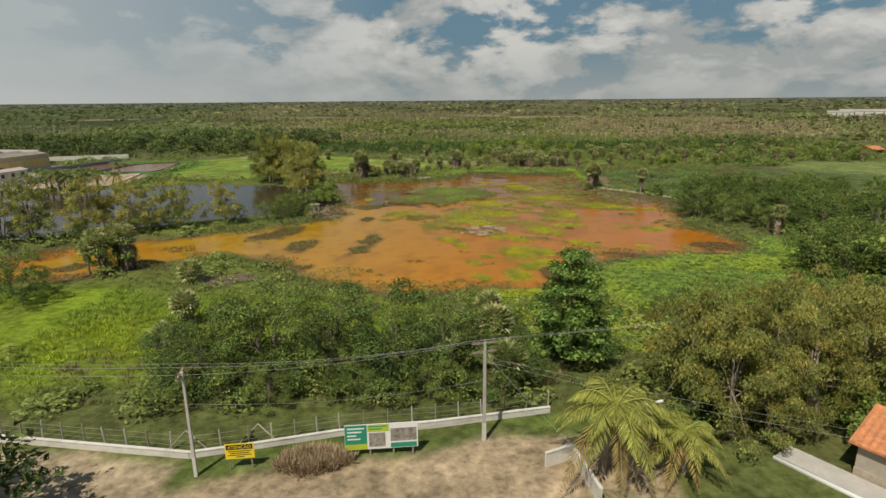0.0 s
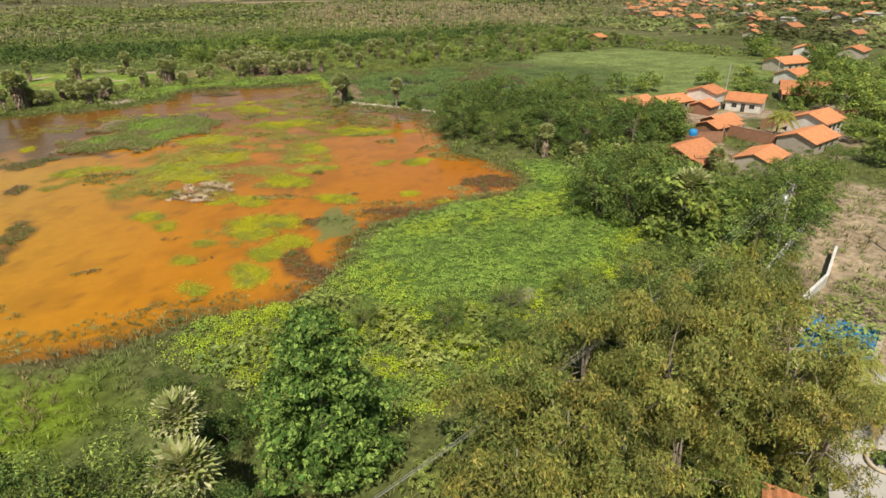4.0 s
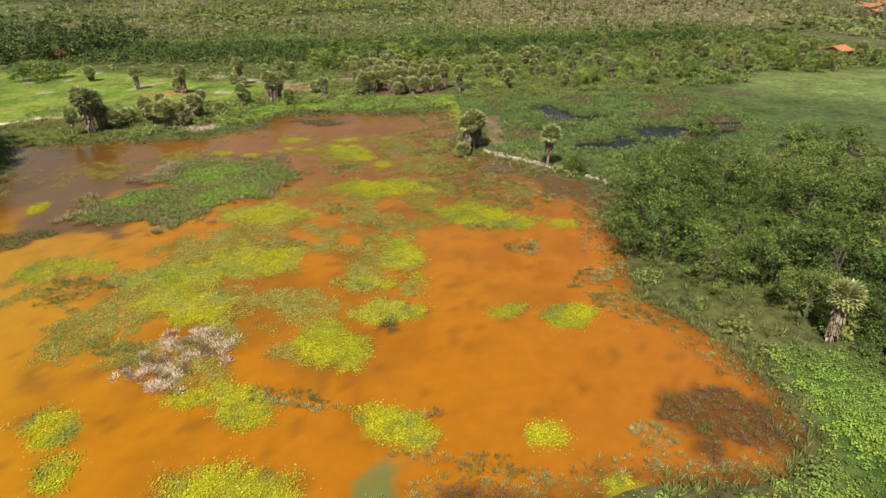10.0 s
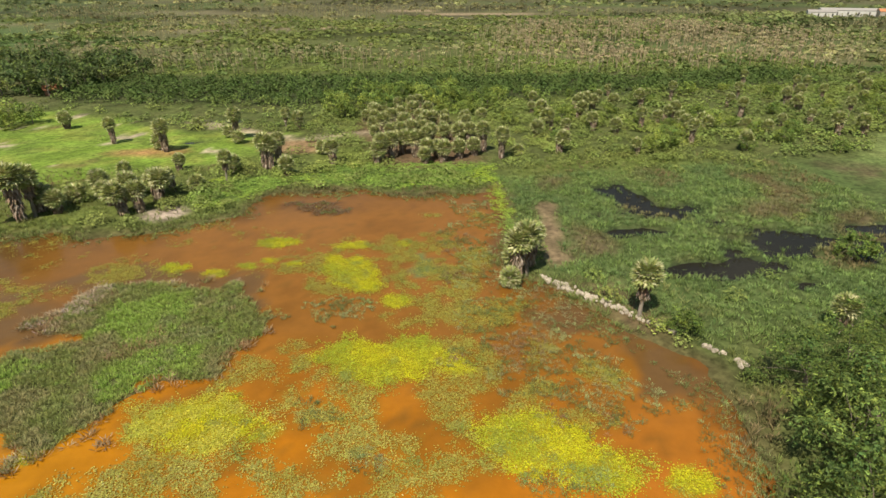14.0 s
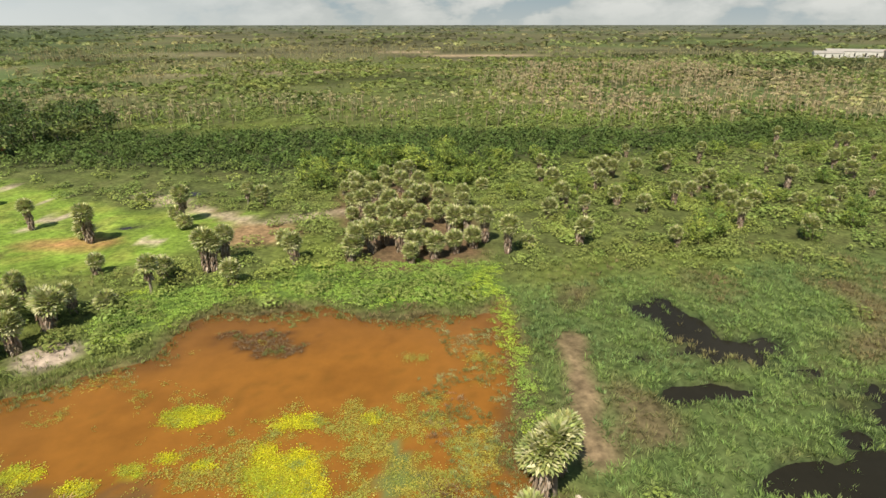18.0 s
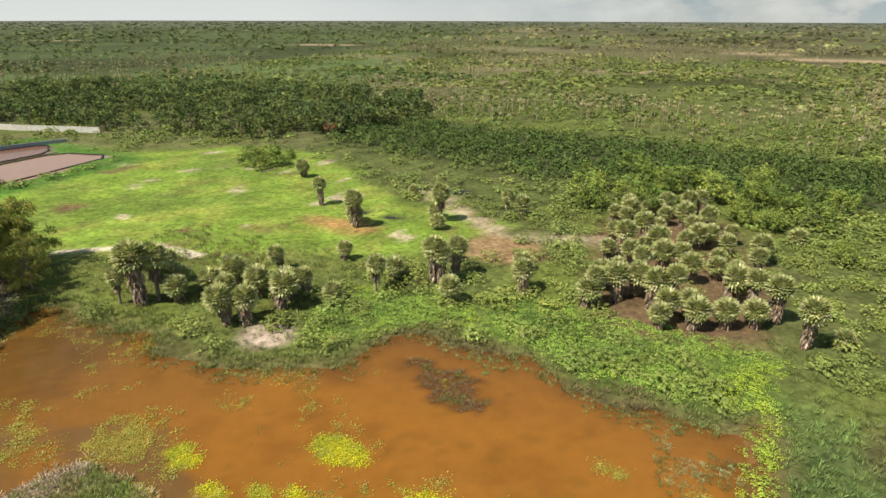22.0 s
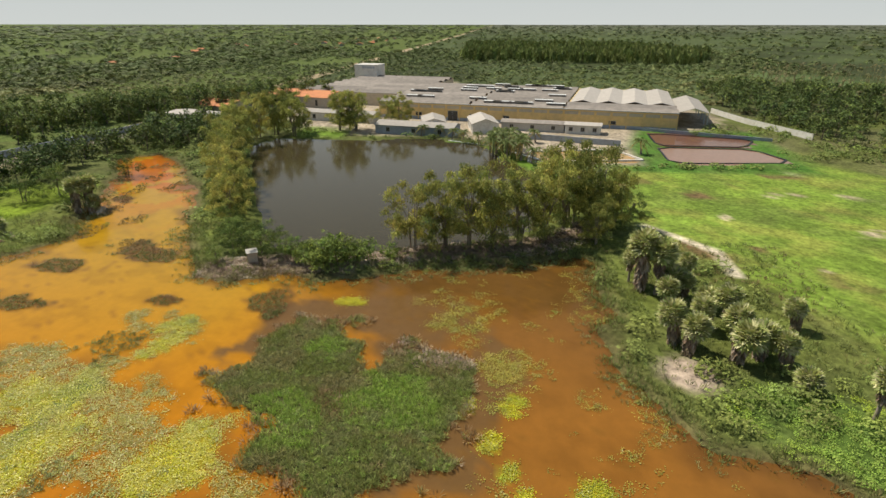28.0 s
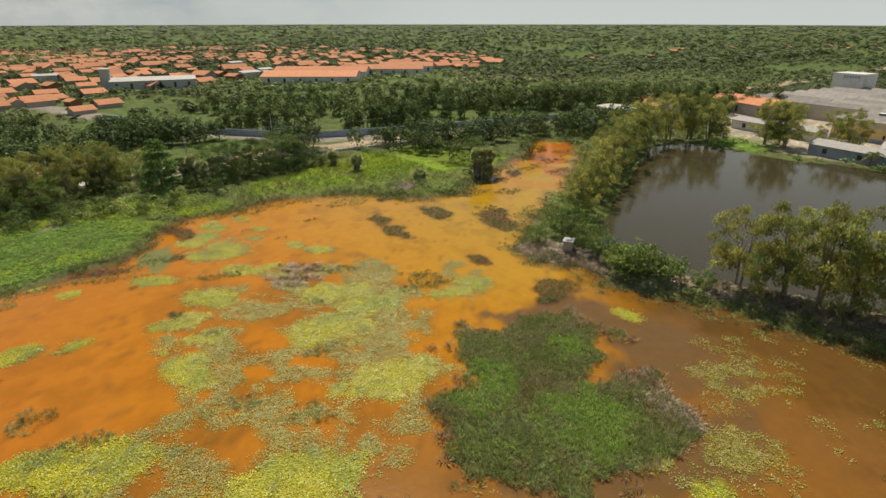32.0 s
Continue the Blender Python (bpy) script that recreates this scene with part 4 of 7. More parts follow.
def spots_in(poly, n, rng, gap=0.0, scale=(0.8, 1.2), keep=None):
    """Random places in an outline, at least gap apart."""
    xs, ys = [p[0] for p in poly], [p[1] for p in poly]
    out = []
    for _ in range(60):
        X, Y = rng.uniform(min(xs), max(xs), 4 * n + 20), rng.uniform(min(ys), max(ys), 4 * n + 20)
        ok = inside(poly, X, Y) < 0
        if keep is not None:
            ok &= keep(X, Y)
        for x, y in zip(X[ok], Y[ok]):
            if all((x - o[0]) ** 2 + (y - o[1]) ** 2 > gap * gap for o in out):
                out.append((x, y, rng.uniform(*scale)))
                if len(out) >= n:
                    return out
    return out

# ---- palms ----
TALL = [make_palm(11, 6.2, "tall carnauba palm with a grey trunk and round fan crown", 0.6, 1.75), make_palm(12, 6.6, "tall carnauba palm with a grey trunk and round fan crown", 1.0, 1.8)]
FULL = [make_palm(13, 5.0, "carnauba palm skirted in dry fronds below a silvery green crown", 1.2, 1.85), make_palm(14, 4.4, "carnauba palm skirted in dry fronds below a silvery green crown", 1.3, 1.9)]
LOW = [make_palm(15, 2.8, "young stemless carnauba palm with stiff fan leaves", 0.4, 1.6), make_palm(16, 2.5, "young stemless carnauba palm with stiff fan leaves", 0.5, 1.45)]
BANK = [(-27, 197, 9.2), (-26, 199, 8.8), (-30, 196, 5.8), (-26, 201, 5.3), (-29, 204, 5.7), (-26, 203, 3.9), (-22, 205, 3.4), (-12, 198, 5.6), (-10, 199, 5.1), (-19, 207, 5.2),
        (-14, 206, 5.4), (-9, 204, 5.5), (-10, 207, 5.3), (-17, 214, 4.3), (-8, 209, 4.3), (-4, 210, 2.6), (-11, 222, 3.8), (0, 214, 6.2), (0, 219, 4.2), (-16, 203, 4.4), (-23, 200, 4.6)]
MEADOW_PALMS = [(6, 221, 7.3), (7, 221, 6.4), (8, 224, 6.5), (5, 229, 4), (11, 216, 4.6), (-4, 242, 3), (-5, 246, 8), (-18, 236, 7.2), (-32, 244, 6), (-50, 261, 5), (19, 223, 5), (16, 231, 3.2), (5, 255, 5.8),
                (8, 255, 5), (28, 223, 5.2), (54, 224, 6.7), (58, 226, 2.5), (51, 229, 6.7), (-18, 258, 2.4), (71, 247, 5.6), (73, 263, 5.2), (56, 262, 3.2), (-7, 248, 3), (-20, 238, 3.4)]
EAST_PALMS = [(96, 270, 5.5), (86, 271, 5.6), (88, 273, 5), (84, 269, 4.4), (90, 270, 4.8), (86, 242, 4.6), (109, 259, 5.2), (104, 246, 4.8), (109, 242, 4.6), (126, 255, 5.8), (132, 246, 3.7), (109, 225, 4.8),
              (90, 226, 2.4), (151, 267, 7), (148, 262, 5), (101, 252, 4), (113, 250, 3.4), (120, 243, 3), (140, 236, 5.5)]
SHORE_PALMS = [(47, 172, 8.0), (45.5, 171, 7.0), (48, 174, 6.2), (44, 170, 2.6), (46, 175, 2.8), (57, 160.5, 7.4), (77, 155, 4.4), (80, 153, 4.2), (66, 109, 6), (75, 101, 4), (70, 105, 3.4), (61, 72, 9.0), (86, 90, 4.5),
               (5.2, 53, 7.0), (6, 49.5, 5.6), (-31.5, 66.5, 5), (4.6, 58.5, 7), (-30, 57, 4.6), (-38, 84, 3.4), (-53.5, 92, 8.6), (-55.5, 90.5, 8.0), (-51.5, 90.5, 7.6), (-54, 88.5, 6.8), (-57, 89, 6), (-52, 93, 4.2)]


def palms(spots, group, seed):
    for kinds, lo, hi, h in ((LOW, 0, 3.45, 2.5), (FULL, 3.45, 5.7, 4.8), (TALL, 5.7, 99, 6.4)):
        some = [(x, y, t / h) for x, y, t in spots if lo <= t < hi]
        if some:
            plant(kinds, some, group, seed)


palms(BANK, "palms on the pond's north-western bank", 3)
palms(MEADOW_PALMS, "scattered palms on the meadow", 4)
palms(EAST_PALMS, "palms among the scrub", 5)
palms(SHORE_PALMS, "palms round the pond", 6)
grove = [(x, y, float(h)) for (x, y, k), h in zip(spots_in(GROVE, 54, R, 2.2), R.uniform(3.5, 6.2, 54))]
palms(grove, "palm grove", 7)
palms([(x, y, 3.0 + 3.2 * k) for x, y, k in spots_in([(62, 222), (130, 218), (215, 235), (210, 310), (70, 300)], 46, R, 7, (0.1, 1.0))], "palms among the scrub", 8)
retire(*TALL, *FULL, *LOW)

# ---- trees ----
DK, MID_G, OLIVE, BRIGHT = (0.140, 0.185, 0.045), (0.175, 0.23, 0.052), (0.33, 0.33, 0.085), (0.24, 0.30, 0.055)
T_MESQ = "broad dark green thorn tree with dense feathery foliage"
T_EUCA = "eucalyptus with olive yellow drooping foliage and pale stems"
MESQ = [make_tree("thorn_tree", 20 + i, 7.0, 4.6, 38, 300, 0.24, 0.095, (0.110, 0.155, 0.040), T_MESQ, bare=0.12, lump=(0.14, 0.29), stems=2, light=(0.23, 0.29, 0.065), share=0.3) for i in range(3)]
MESQ_B = [make_tree("thorn_tree", 25 + i, 7.0, 4.6, 38, 100, 0.36, 0.16, (0.115, 0.165, 0.042), T_MESQ, bare=0.14, lump=(0.14, 0.28), stems=2, light=(0.21, 0.27, 0.058), share=0.32) for i in range(4)]
EUCA = [make_tree("eucalyptus_tree", 30 + i, 11.5, 4.0, 42, 195, 0.37, 0.14, (0.265, 0.285, 0.075), T_EUCA, bark=BARK_PALE, bare=0.12, lump=(0.13, 0.25), tall=0.75, stems=2, light=(0.40, 0.36, 0.10), share=0.3, droop=0.25, hang=0.9, leaf=SPRAY_EUCA) for i in range(3)]
EUCA_B = [make_tree("eucalyptus_tree", 34 + i, 11.5, 4.1, 56, 120, 0.44, 0.18, (0.31, 0.325, 0.085), T_EUCA, bark=BARK_PALE, bare=0.14, lump=(0.11, 0.22), tall=0.75, stems=3, light=(0.46, 0.43, 0.12), share=0.35, droop=0.25, hang=0.8, leaf=SPRAY_EUCA) for i in range(3)]
ROUND = [make_tree("leafy_tree", 40 + i, 6.5, 4.0, 24, 56, 0.64, 0.42, MID_G, "round leafy green tree", bare=0.2, light=BRIGHT, share=0.35) for i in range(3)]
FARTREE = [make_tree("woodland_tree", 50 + i, 8.0, 4.4, 16, 26, 1.15, 0.8, (0.105, 0.135, 0.045), "dark green woodland tree", bare=0.15, leaf=SPRAY_BIG, light=MID_G, share=0.25) for i in range(4)]
ROWTREE = [make_tree("row_tree", 60 + i, 11.0, 2.7, 16, 26, 1.15, 0.75, (0.13, 0.165, 0.045), "slim plantation tree in a row", bare=0.03, leaf=SPRAY_BIG, tall=0.6, light=(0.19, 0.23, 0.05), share=0.3) for i in range(3)]
ALMOND = make_tree("almond_tree", 70, 10.5, 4.2, 4, 10, 0.3, 0.2, MID_G, "tropical almond tree with tiers of large glossy leaves", bare=0.3)


def tiers(ob):
    """Level storeys of large leaves for the almond tree."""
    rng = np.random.default_rng(71)
    lobes = []
    for z, r, n in ((2.2, 4.4, 15), (4.0, 4.5, 16), (5.8, 4.1, 15), (7.6, 3.2, 12), (9.2, 2.0, 8), (10.5, 0.8, 4)):
        for i in range(n):
            a, q = 6.283 * (i + rng.random()) / n, rng.uniform(0.35, 1.0)
            lobes.append((r * q * math.cos(a), r * q * math.sin(a), z - 0.10 * q * r + rng.normal() * 0.06, rng.uniform(0.85, 1.3)))
    V, F = crown(lobes, 150, 0.40, 0.25, rng, 0.0, 6, 0.08)
    for o in ob.children:
        if o.name.startswith("crown"):
            o.data = np_mesh("crown", V, F, SPRAY, speckle(V, (0.105, 0.175, 0.036), rng, light=(0.28, 0.38, 0.08), share=0.42))


tiers(ALMOND)
plant([ALMOND], [(13.0, 55.5, 1.08)], "", 20)
plant(MESQ, [(-23, 50, 1.20), (-17, 51, 1.32), (-11, 53, 1.32), (-5, 52, 1.32), (1, 51, 1.20), (6, 49.5, 0.85), (-20, 54, 1.05), (-12, 55.5, 0.75), (-5, 56, 0.75), (1, 56, 0.75), (7, 60, 0.6), (-27, 55, 0.75), (4, 65, 0.55),
             (27, 66, 0.5), (31, 63, 0.45), (34, 67, 0.42), (38, 60, 0.55), (40, 66, 0.5), (20, 70, 0.4), (14, 69, 0.45), (-16, 47.5, 0.6), (-9, 48.5, 0.6), (-1, 48, 0.6)], "thorn trees behind the wall", 21)
plant(EUCA, [(21.5, 44.5, 0.98), (23, 41.5, 0.88), (25, 46, 1.02), (28.5, 45, 1.0), (30, 42.5, 0.9), (33, 47, 1.02), (37, 46, 0.95), (41.5, 44.5, 0.9), (40, 41, 0.85), (23, 49, 0.95), (31, 52, 0.92), (37.5, 52.5, 0.95), (41, 50, 0.95), (46, 52, 0.95), (26, 41.5, 0.7), (51, 54, 0.8)], "eucalyptus trees by the gardens", 22)
plant(ROUND, [(33.5, 40.8, 0.6), (17.5, 39.5, 0.5), (14.5, 41.5, 0.4), (44, 47.5, 0.5)], "leafy garden trees", 41)
plant(MESQ, [(36, 57, 1.0), (43.5, 59, 1.1), (44.5, 55, 1.1), (50, 58.5, 1.0), (49, 63, 0.9)], "thorn trees by the east wall", 38)
BELT_N = [(64, 150), (57, 124), (62, 112), (77, 104), (96, 110), (102, 124), (92, 140), (78, 152)]
BELT_S = [(60, 90), (56, 82), (59, 73), (58, 62), (80, 70), (112, 84), (98, 90), (80, 94), (70, 97)]
plant(MESQ_B, spots_in(BELT_N, 46, R, 4.3, (0.55, 1.25)), "tree belt along the pond's east shore", 23)
plant(MESQ_B + ROUND, [(x, y, k * (0.5 if x > 70 and y > 76 else 1.0)) for x, y, k in spots_in(BELT_S, 42, R, 4.1, (0.55, 1.25), keep=lambda X, Y: (np.hypot(X - 87, Y - 97) > 8) & (np.hypot(X - 96, Y - 89) > 8))], "tree belt beside the houses", 24)
plant(ROUND, [(60.5, 157, 0.45), (94.5, 109.5, 0.95), (98.5, 113.5, 1.0), (92, 112, 0.8), (101, 118, 0.8), (104, 160, 0.8), (112, 158, 0.7), (118, 152, 0.8), (124, 150, 0.6), (128, 150, 0.8), (142, 129, 0.9), (150, 118, 1.2), (146, 108, 1.2), (158, 112, 1.1), (166, 120, 1.0), (152, 104, 1.2), (134, 112, 0.7),
              (126, 92, 0.7), (136, 96, 1.0), (140, 90, 1.2), (128, 84, 1.1), (116, 80, 1.0), (150, 150, 0.8), (162, 148, 0.8), (-66, 266, 0.9), (-70, 264, 0.8), (-62, 268, 0.8), (-64, 261, 0.6), (-30.5, 146.5, 0.55), (-31, 150, 0.6), (-32.5, 143, 0.5), (-33, 153.5, 0.4), (-29.5, 148, 0.45), (92, 172, 0.6), (30, 284, 1.0), (36, 286, 1.0)], "leafy trees", 25)
plant(ROUND, [(42, 283, 0.9), (50, 280, 0.9), (180, 128, 1.2), (188, 136, 1.1), (195, 146, 1.2), (206, 150, 1.1), (172, 112, 1.2), (186, 116, 1.2), (200, 128, 1.3), (215, 160, 1.1), (228, 172, 1.0), (204, 172, 1.0), (222, 190, 1.1), (236, 204, 1.1), (150, 92, 1.2), (164, 98, 1.2), (178, 96, 1.3)], "leafy trees", 35)
plant(ROUND, [(-30.2, 151.5, 0.78), (-28.6, 148.6, 0.5), (-31.5, 155, 0.6), (-33.5, 159, 0.42), (-31.5, 148, 0.5)], "bright bushes on the dam", 39)
plant(MESQ_B, [(-34, 137.5, 0.8), (-35.5, 133.5, 0.75), (-30, 131, 0.4), (-33.5, 140.5, 0.5)], "trees round the pump house", 42)
plant(ROUND, spots_in([(58, 222), (120, 218), (215, 240), (205, 300), (60, 300)], 52, R, 6, (0.32, 0.75)), "leafy trees among the scrub", 43)
plant(ROUND, spots_in([(8, 280), (18, 262), (60, 268), (70, 298), (10, 300)], 20, R, 5, (0.5, 0.95)), "leafy trees behind the palm grove", 44)
plant(EUCA_B, [(-38, 162, 1.06), (-40, 167, 1.21), (-41, 171, 1.28), (-42, 175, 1.28), (-43, 180, 1.21), (-46, 184, 1.21), (-52, 188, 1.35), (-56, 190, 1.42), (-57, 194, 1.42), (-55, 198, 0.99), (-50, 195, 0.71), (-45, 193, 0.71)], "eucalyptus on the dam", 26)
plant(EUCA_B, [(-48, 125, 0.85), (-56, 121, 0.95), (-64, 117, 1.0), (-72, 114, 1.05), (-80, 110, 1.1), (-90, 104, 1.15), (-97, 101, 1.1), (-106, 98, 1.2), (-114, 96, 1.25), (-122, 94, 1.3), (-131, 95, 1.3), (-138, 98, 1.35), (-142, 102, 1.3), (-136, 106, 1.2),
             (-148, 118, 1.25), (-147, 124, 1.3), (-150, 121, 1.2), (-158, 134, 1.1), (-156, 138, 1.0), (-60, 119, 0.6), (-68, 115, 0.7), (-84, 107, 0.8)], "eucalyptus along the reservoir", 36)
plant(MESQ_B, [(-36, 131, 0.65), (-40, 129, 0.6), (-46, 126, 0.6), (-55, 119, 0.6), (-62, 115, 0.6), (-70, 111, 0.6), (-60, 200, 0.7), (-64, 203, 0.6), (-80, 82, 0.9), (-54, 90, 1.0), (-62, 78, 1.0), (-57, 74, 0.8)], "shrubby trees on the dam", 27)
# woods to the west and south-west
W_WOOD = [(-58, 62), (-44, 36), (-82, 44), (-140, 58), (-160, 85), (-120, 84), (-106, 66), (-76, 66)]
plant(FARTREE, spots_in(W_WOOD, 62, R, 4.6, (0.55, 0.95)), "dark wood west of the pond", 28)
plant(FARTREE, spots_in([(-46, 58), (-30, 50), (-26, 30), (0, 10), (20, -10), (5, -38), (-16, 0), (-38, 26)], 40, R, 4.2, (0.6, 0.95), keep=lambda X, Y: (near_line(ROAD_W, X, Y) > 8) & (Y < 33) & ~((X > -30) & (Y > 5))), "roadside trees", 29)
plant(FARTREE, spots_in([(20, 20), (44, 26), (50, -5), (42, -60), (20, -60), (24, -20)], 26, R, 5, (0.6, 1.0)), "trees beside the street", 37)
rows = [(-24 - 1.5 * i, -16 + 1.25 * i, 0.58 + 0.1 * (i % 3)) for i in range(18)] + [(-60 - 1.5 * i, 12 + 0.25 * i, 0.58 + 0.1 * (i % 3)) for i in range(20)]
rows += [(-32 - 2.6 * i, -60 + 2.6 * i + 3 * (i % 2), 0.75) for i in range(34)] + [(-58 - 3.2 * i, -66 + 3 * i + 2 * (i % 2), 0.8) for i in range(34)]
rows += [(-104 - 3 * i, -26 + 3 * i + 4 * (i % 3), 0.9) for i in range(34)] + [(-126 - 3 * i, -34 + 4 * i, 0.95) for i in range(32)] + [(-160 - 3 * i, 14 + 2.2 * i, 0.9) for i in range(26)]
plant(ROWTREE, rows, "plantation rows", 30)
plant(FARTREE, spots_in([(-300, 285), (-235, 272), (-185, 275), (-135, 282), (-100, 285), (-72, 306), (-60, 345), (-85, 385), (-190, 385), (-290, 345)], 230, R, 6, (0.7, 1.05)), "dark wood beyond the meadow", 31)
retire(*MESQ, *MESQ_B, *EUCA, *EUCA_B, *ROUND, *FARTREE, *ROWTREE, ALMOND)

# ---- scrub, herbs, reeds and floating leaves ----


def stuff(name, V, F, mat, tint, label, category):
    return tagged(new(name, np_mesh(name, V, F, mat, tint)), label, category, kind="stuff")


def field(n, x0, x1, y0, y1, density, rng):
    """n tries of places with a chance given by density(X, Y)."""
    X, Y = rng.uniform(x0, x1, n), rng.uniform(y0, y1, n)
    ok = rng.random(n) < density(X, Y)
    return X[ok], Y[ok]


def grow(name, protos, X, Y, size, base, rng, label, category, mat=None, spread=0.22, lift=0.0, flat_z=None):
    z = relief(X, Y) + lift if flat_z is None else np.full(len(X), flat_z)
    V, F, own = scatter(protos, np.stack([X, Y, z], 1), rng.uniform(0, 6.3, len(X)), size, rng)
    base = np.asarray(base, float)
    c = np.broadcast_to(base, (len(X), 3)) * rng.uniform(1 - spread, 1 + spread, (len(X), 1)) * rng.uniform(0.94, 1.06, (len(X), 3))
    return stuff(name, V, F, mat or LEAF, c[own] * rng.uniform(0.85, 1.15, (len(V) // 4, 1)).repeat(4, 0), label, category)


BUSH = [dome(72, 0.29, 0.19, np.random.default_rng(s), inner=0.65) for s in (1, 2, 3, 4)]
BUSH_B = [dome(28, 0.46, 0.33, np.random.default_rng(s), inner=0.7) for s in (21, 22, 23, 24)]
CLUMP = [dome(10, 0.95, 0.75, np.random.default_rng(s), inner=0.75) for s in (5, 6, 7, 8)]
HERB = [dome(20, 0.27, 0.19, np.random.default_rng(s), flat=0.45, inner=0.3) for s in (9, 10, 11)]


def tuft(n, rng, wide=0.06, lean=0.6):
    a = rng.uniform(0, 6.3, n)
    d = unit(np.stack([np.cos(a) * lean * rng.random(n), np.sin(a) * lean * rng.random(n), np.ones(n)], 1))
    P = np.stack([np.cos(a), np.sin(a), np.zeros(n)], 1) * rng.uniform(0, 0.35, n)[:, None] + d * 0.45
    side = np.stack([np.sin(a), -np.cos(a), np.zeros(n)], 1)
    face = np.cross(side, d)
    face = unit(face * np.sign(face[:, 2:] + 1e-6) + side * rng.normal(size=(n, 1)) * 0.5)
    return diamonds(P, face, rng.uniform(0.7, 1.1, n), wide * 1.6, rng, d, 0.0)


TUFT = [tuft(11, np.random.default_rng(s), 0.04, 0.75) for s in (12, 13, 14)]
SPLAY = [tuft(9, np.random.default_rng(s), 0.06, 1.6) for s in (15, 16, 17)]


def dry_land(X, Y):
    d = np.minimum(np.minimum(pond_depth(X, Y), inside(RESERVOIR, X, Y)), -blobs(HOLES, X, Y, 0.75, 3, 4.5) * 3)
    for b in BASINS:
        d = np.minimum(d, inside(b, X, Y))
    return d


# broad-leaved green herbs on the eastern and northern shores
def lush(X, Y):
    d = np.minimum(np.minimum(inside(GREEN_E, X, Y), inside(GREEN_N, X, Y)), np.minimum(inside(GREEN_NW, X, Y), inside(GREEN_S, X, Y))) + wobble(X, Y, 3, 6)
    d = np.minimum(d, near_line([(48, 176), (48, 188), (49.5, 209)], X, Y) - 1.2)
    d = np.maximum(d, 1.2 - np.hypot((X - 35.5) / 1.7, Y - 69.2) + wobble(X, Y, 1.0, 2))
    return soft(d, 1.0) * (0.75 + 0.25 * (fbm(X, Y, 5, 90) > 0.45))


X, Y = field(68000, -8, 70, 54, 224, lush, R)
n = fbm(X, Y, 8, 91)
c = mixc(np.repeat([[0.33, 0.46, 0.09]], len(X), 0), (n - 0.5) * 5, (0.43, 0.53, 0.07))
c = mixc(c, soft(inside(GREEN_S, X, Y) + wobble(X, Y, 4, 8), 2), (0.42, 0.50, 0.04))
c = mixc(c, (fbm(X, Y, 3, 92) - 0.56) * 5, (0.20, 0.29, 0.07))
grow("green_herbs", HERB, X, Y, R.uniform(0.32, 0.7, len(X)) * (0.75 + 0.7 * fbm(X, Y, 3.5, 93)), c, R, "dense bright green broad-leaved herbs", "herbs", mat=HERB_LEAF, spread=0.14)

# grass and reeds
def grassy(X, Y):
    p = pond_depth(X, Y)
    k = 0.9 * soft(np.abs(p - 1.0) - 2.6, 1.2) * (fbm(X, Y, 6, 95) > 0.40)
    k = np.maximum(k, 0.8 * soft(inside(MARSH, X, Y) + wobble(X, Y, 4), 2) * np.where(blobs(HOLES, X, Y, 0.75, 3, 4.5) < 0, 1, np.where(blobs(HOLES, X, Y, 0.75, 3, 4.5) < 0.3, 0.25, 0.05)))
    k = np.maximum(k, 0.7 * soft(inside(YELLOW_S, X, Y) + wobble(X, Y, 4), 3))
    k = np.maximum(k, 0.25 * (p > 2) * (dry_land(X, Y) > 0.5) * (Y > 46) * (inside(GROVE, X, Y) > 0))
    k = k * (1 - 0.97 * (lush(X, Y) > 0.4))
    return k * (near_line([(52, 176), (54, 186), (56, 196)], X, Y) + wobble(X, Y, 1.2) > 1.4)


X, Y = field(74000, -48, 112, 47, 224, grassy, R)
c = np.repeat([[0.225, 0.265, 0.075]], len(X), 0)
c = mixc(c, soft(inside(MARSH, X, Y), 2), (0.235, 0.32, 0.09))
c = mixc(c, soft(inside(MARSH, X, Y), 2) * (fbm(X, Y, 10, 44) - 0.58) * 7, (0.23, 0.21, 0.085))
c = mixc(c, soft(inside(MARSH, X, Y), 2) * (fbm(X, Y, 4.5, 45) - 0.50) * 5, (0.17, 0.245, 0.08))
c = mixc(c, soft(sedge(X, Y), 1), (0.33, 0.32, 0.12))
c = mixc(c, ((fbm(X, Y, 8, 98) - 0.5) * 9 + (X - 3) * 0.1) * (sedge(X, Y) < 1), (0.26, 0.40, 0.11))
c = mixc(c, soft(inside(YELLOW_S, X, Y), 2), (0.26, 0.36, 0.045))
c = mixc(c, soft(inside(YELLOW_S, X, Y), 2) * soft(np.hypot((X + 33) / 1.6, Y - 60) - 8 + wobble(X, Y, 4, 9), 4), (0.40, 0.46, 0.03))
c = mixc(c, (fbm(X, Y, 9, 97) - 0.56) * 6, (0.25, 0.20, 0.09))
tall = np.where(sedge(X, Y) < 1, 0.28, 1.0)
grow("grass", TUFT, X, Y, np.stack([R.uniform(0.8, 1.4, len(X)), R.uniform(0.8, 1.4, len(X)), R.uniform(0.35, 0.9, len(X)) * tall], 1), c, R, "tufts of marsh grass and reeds", "grass")

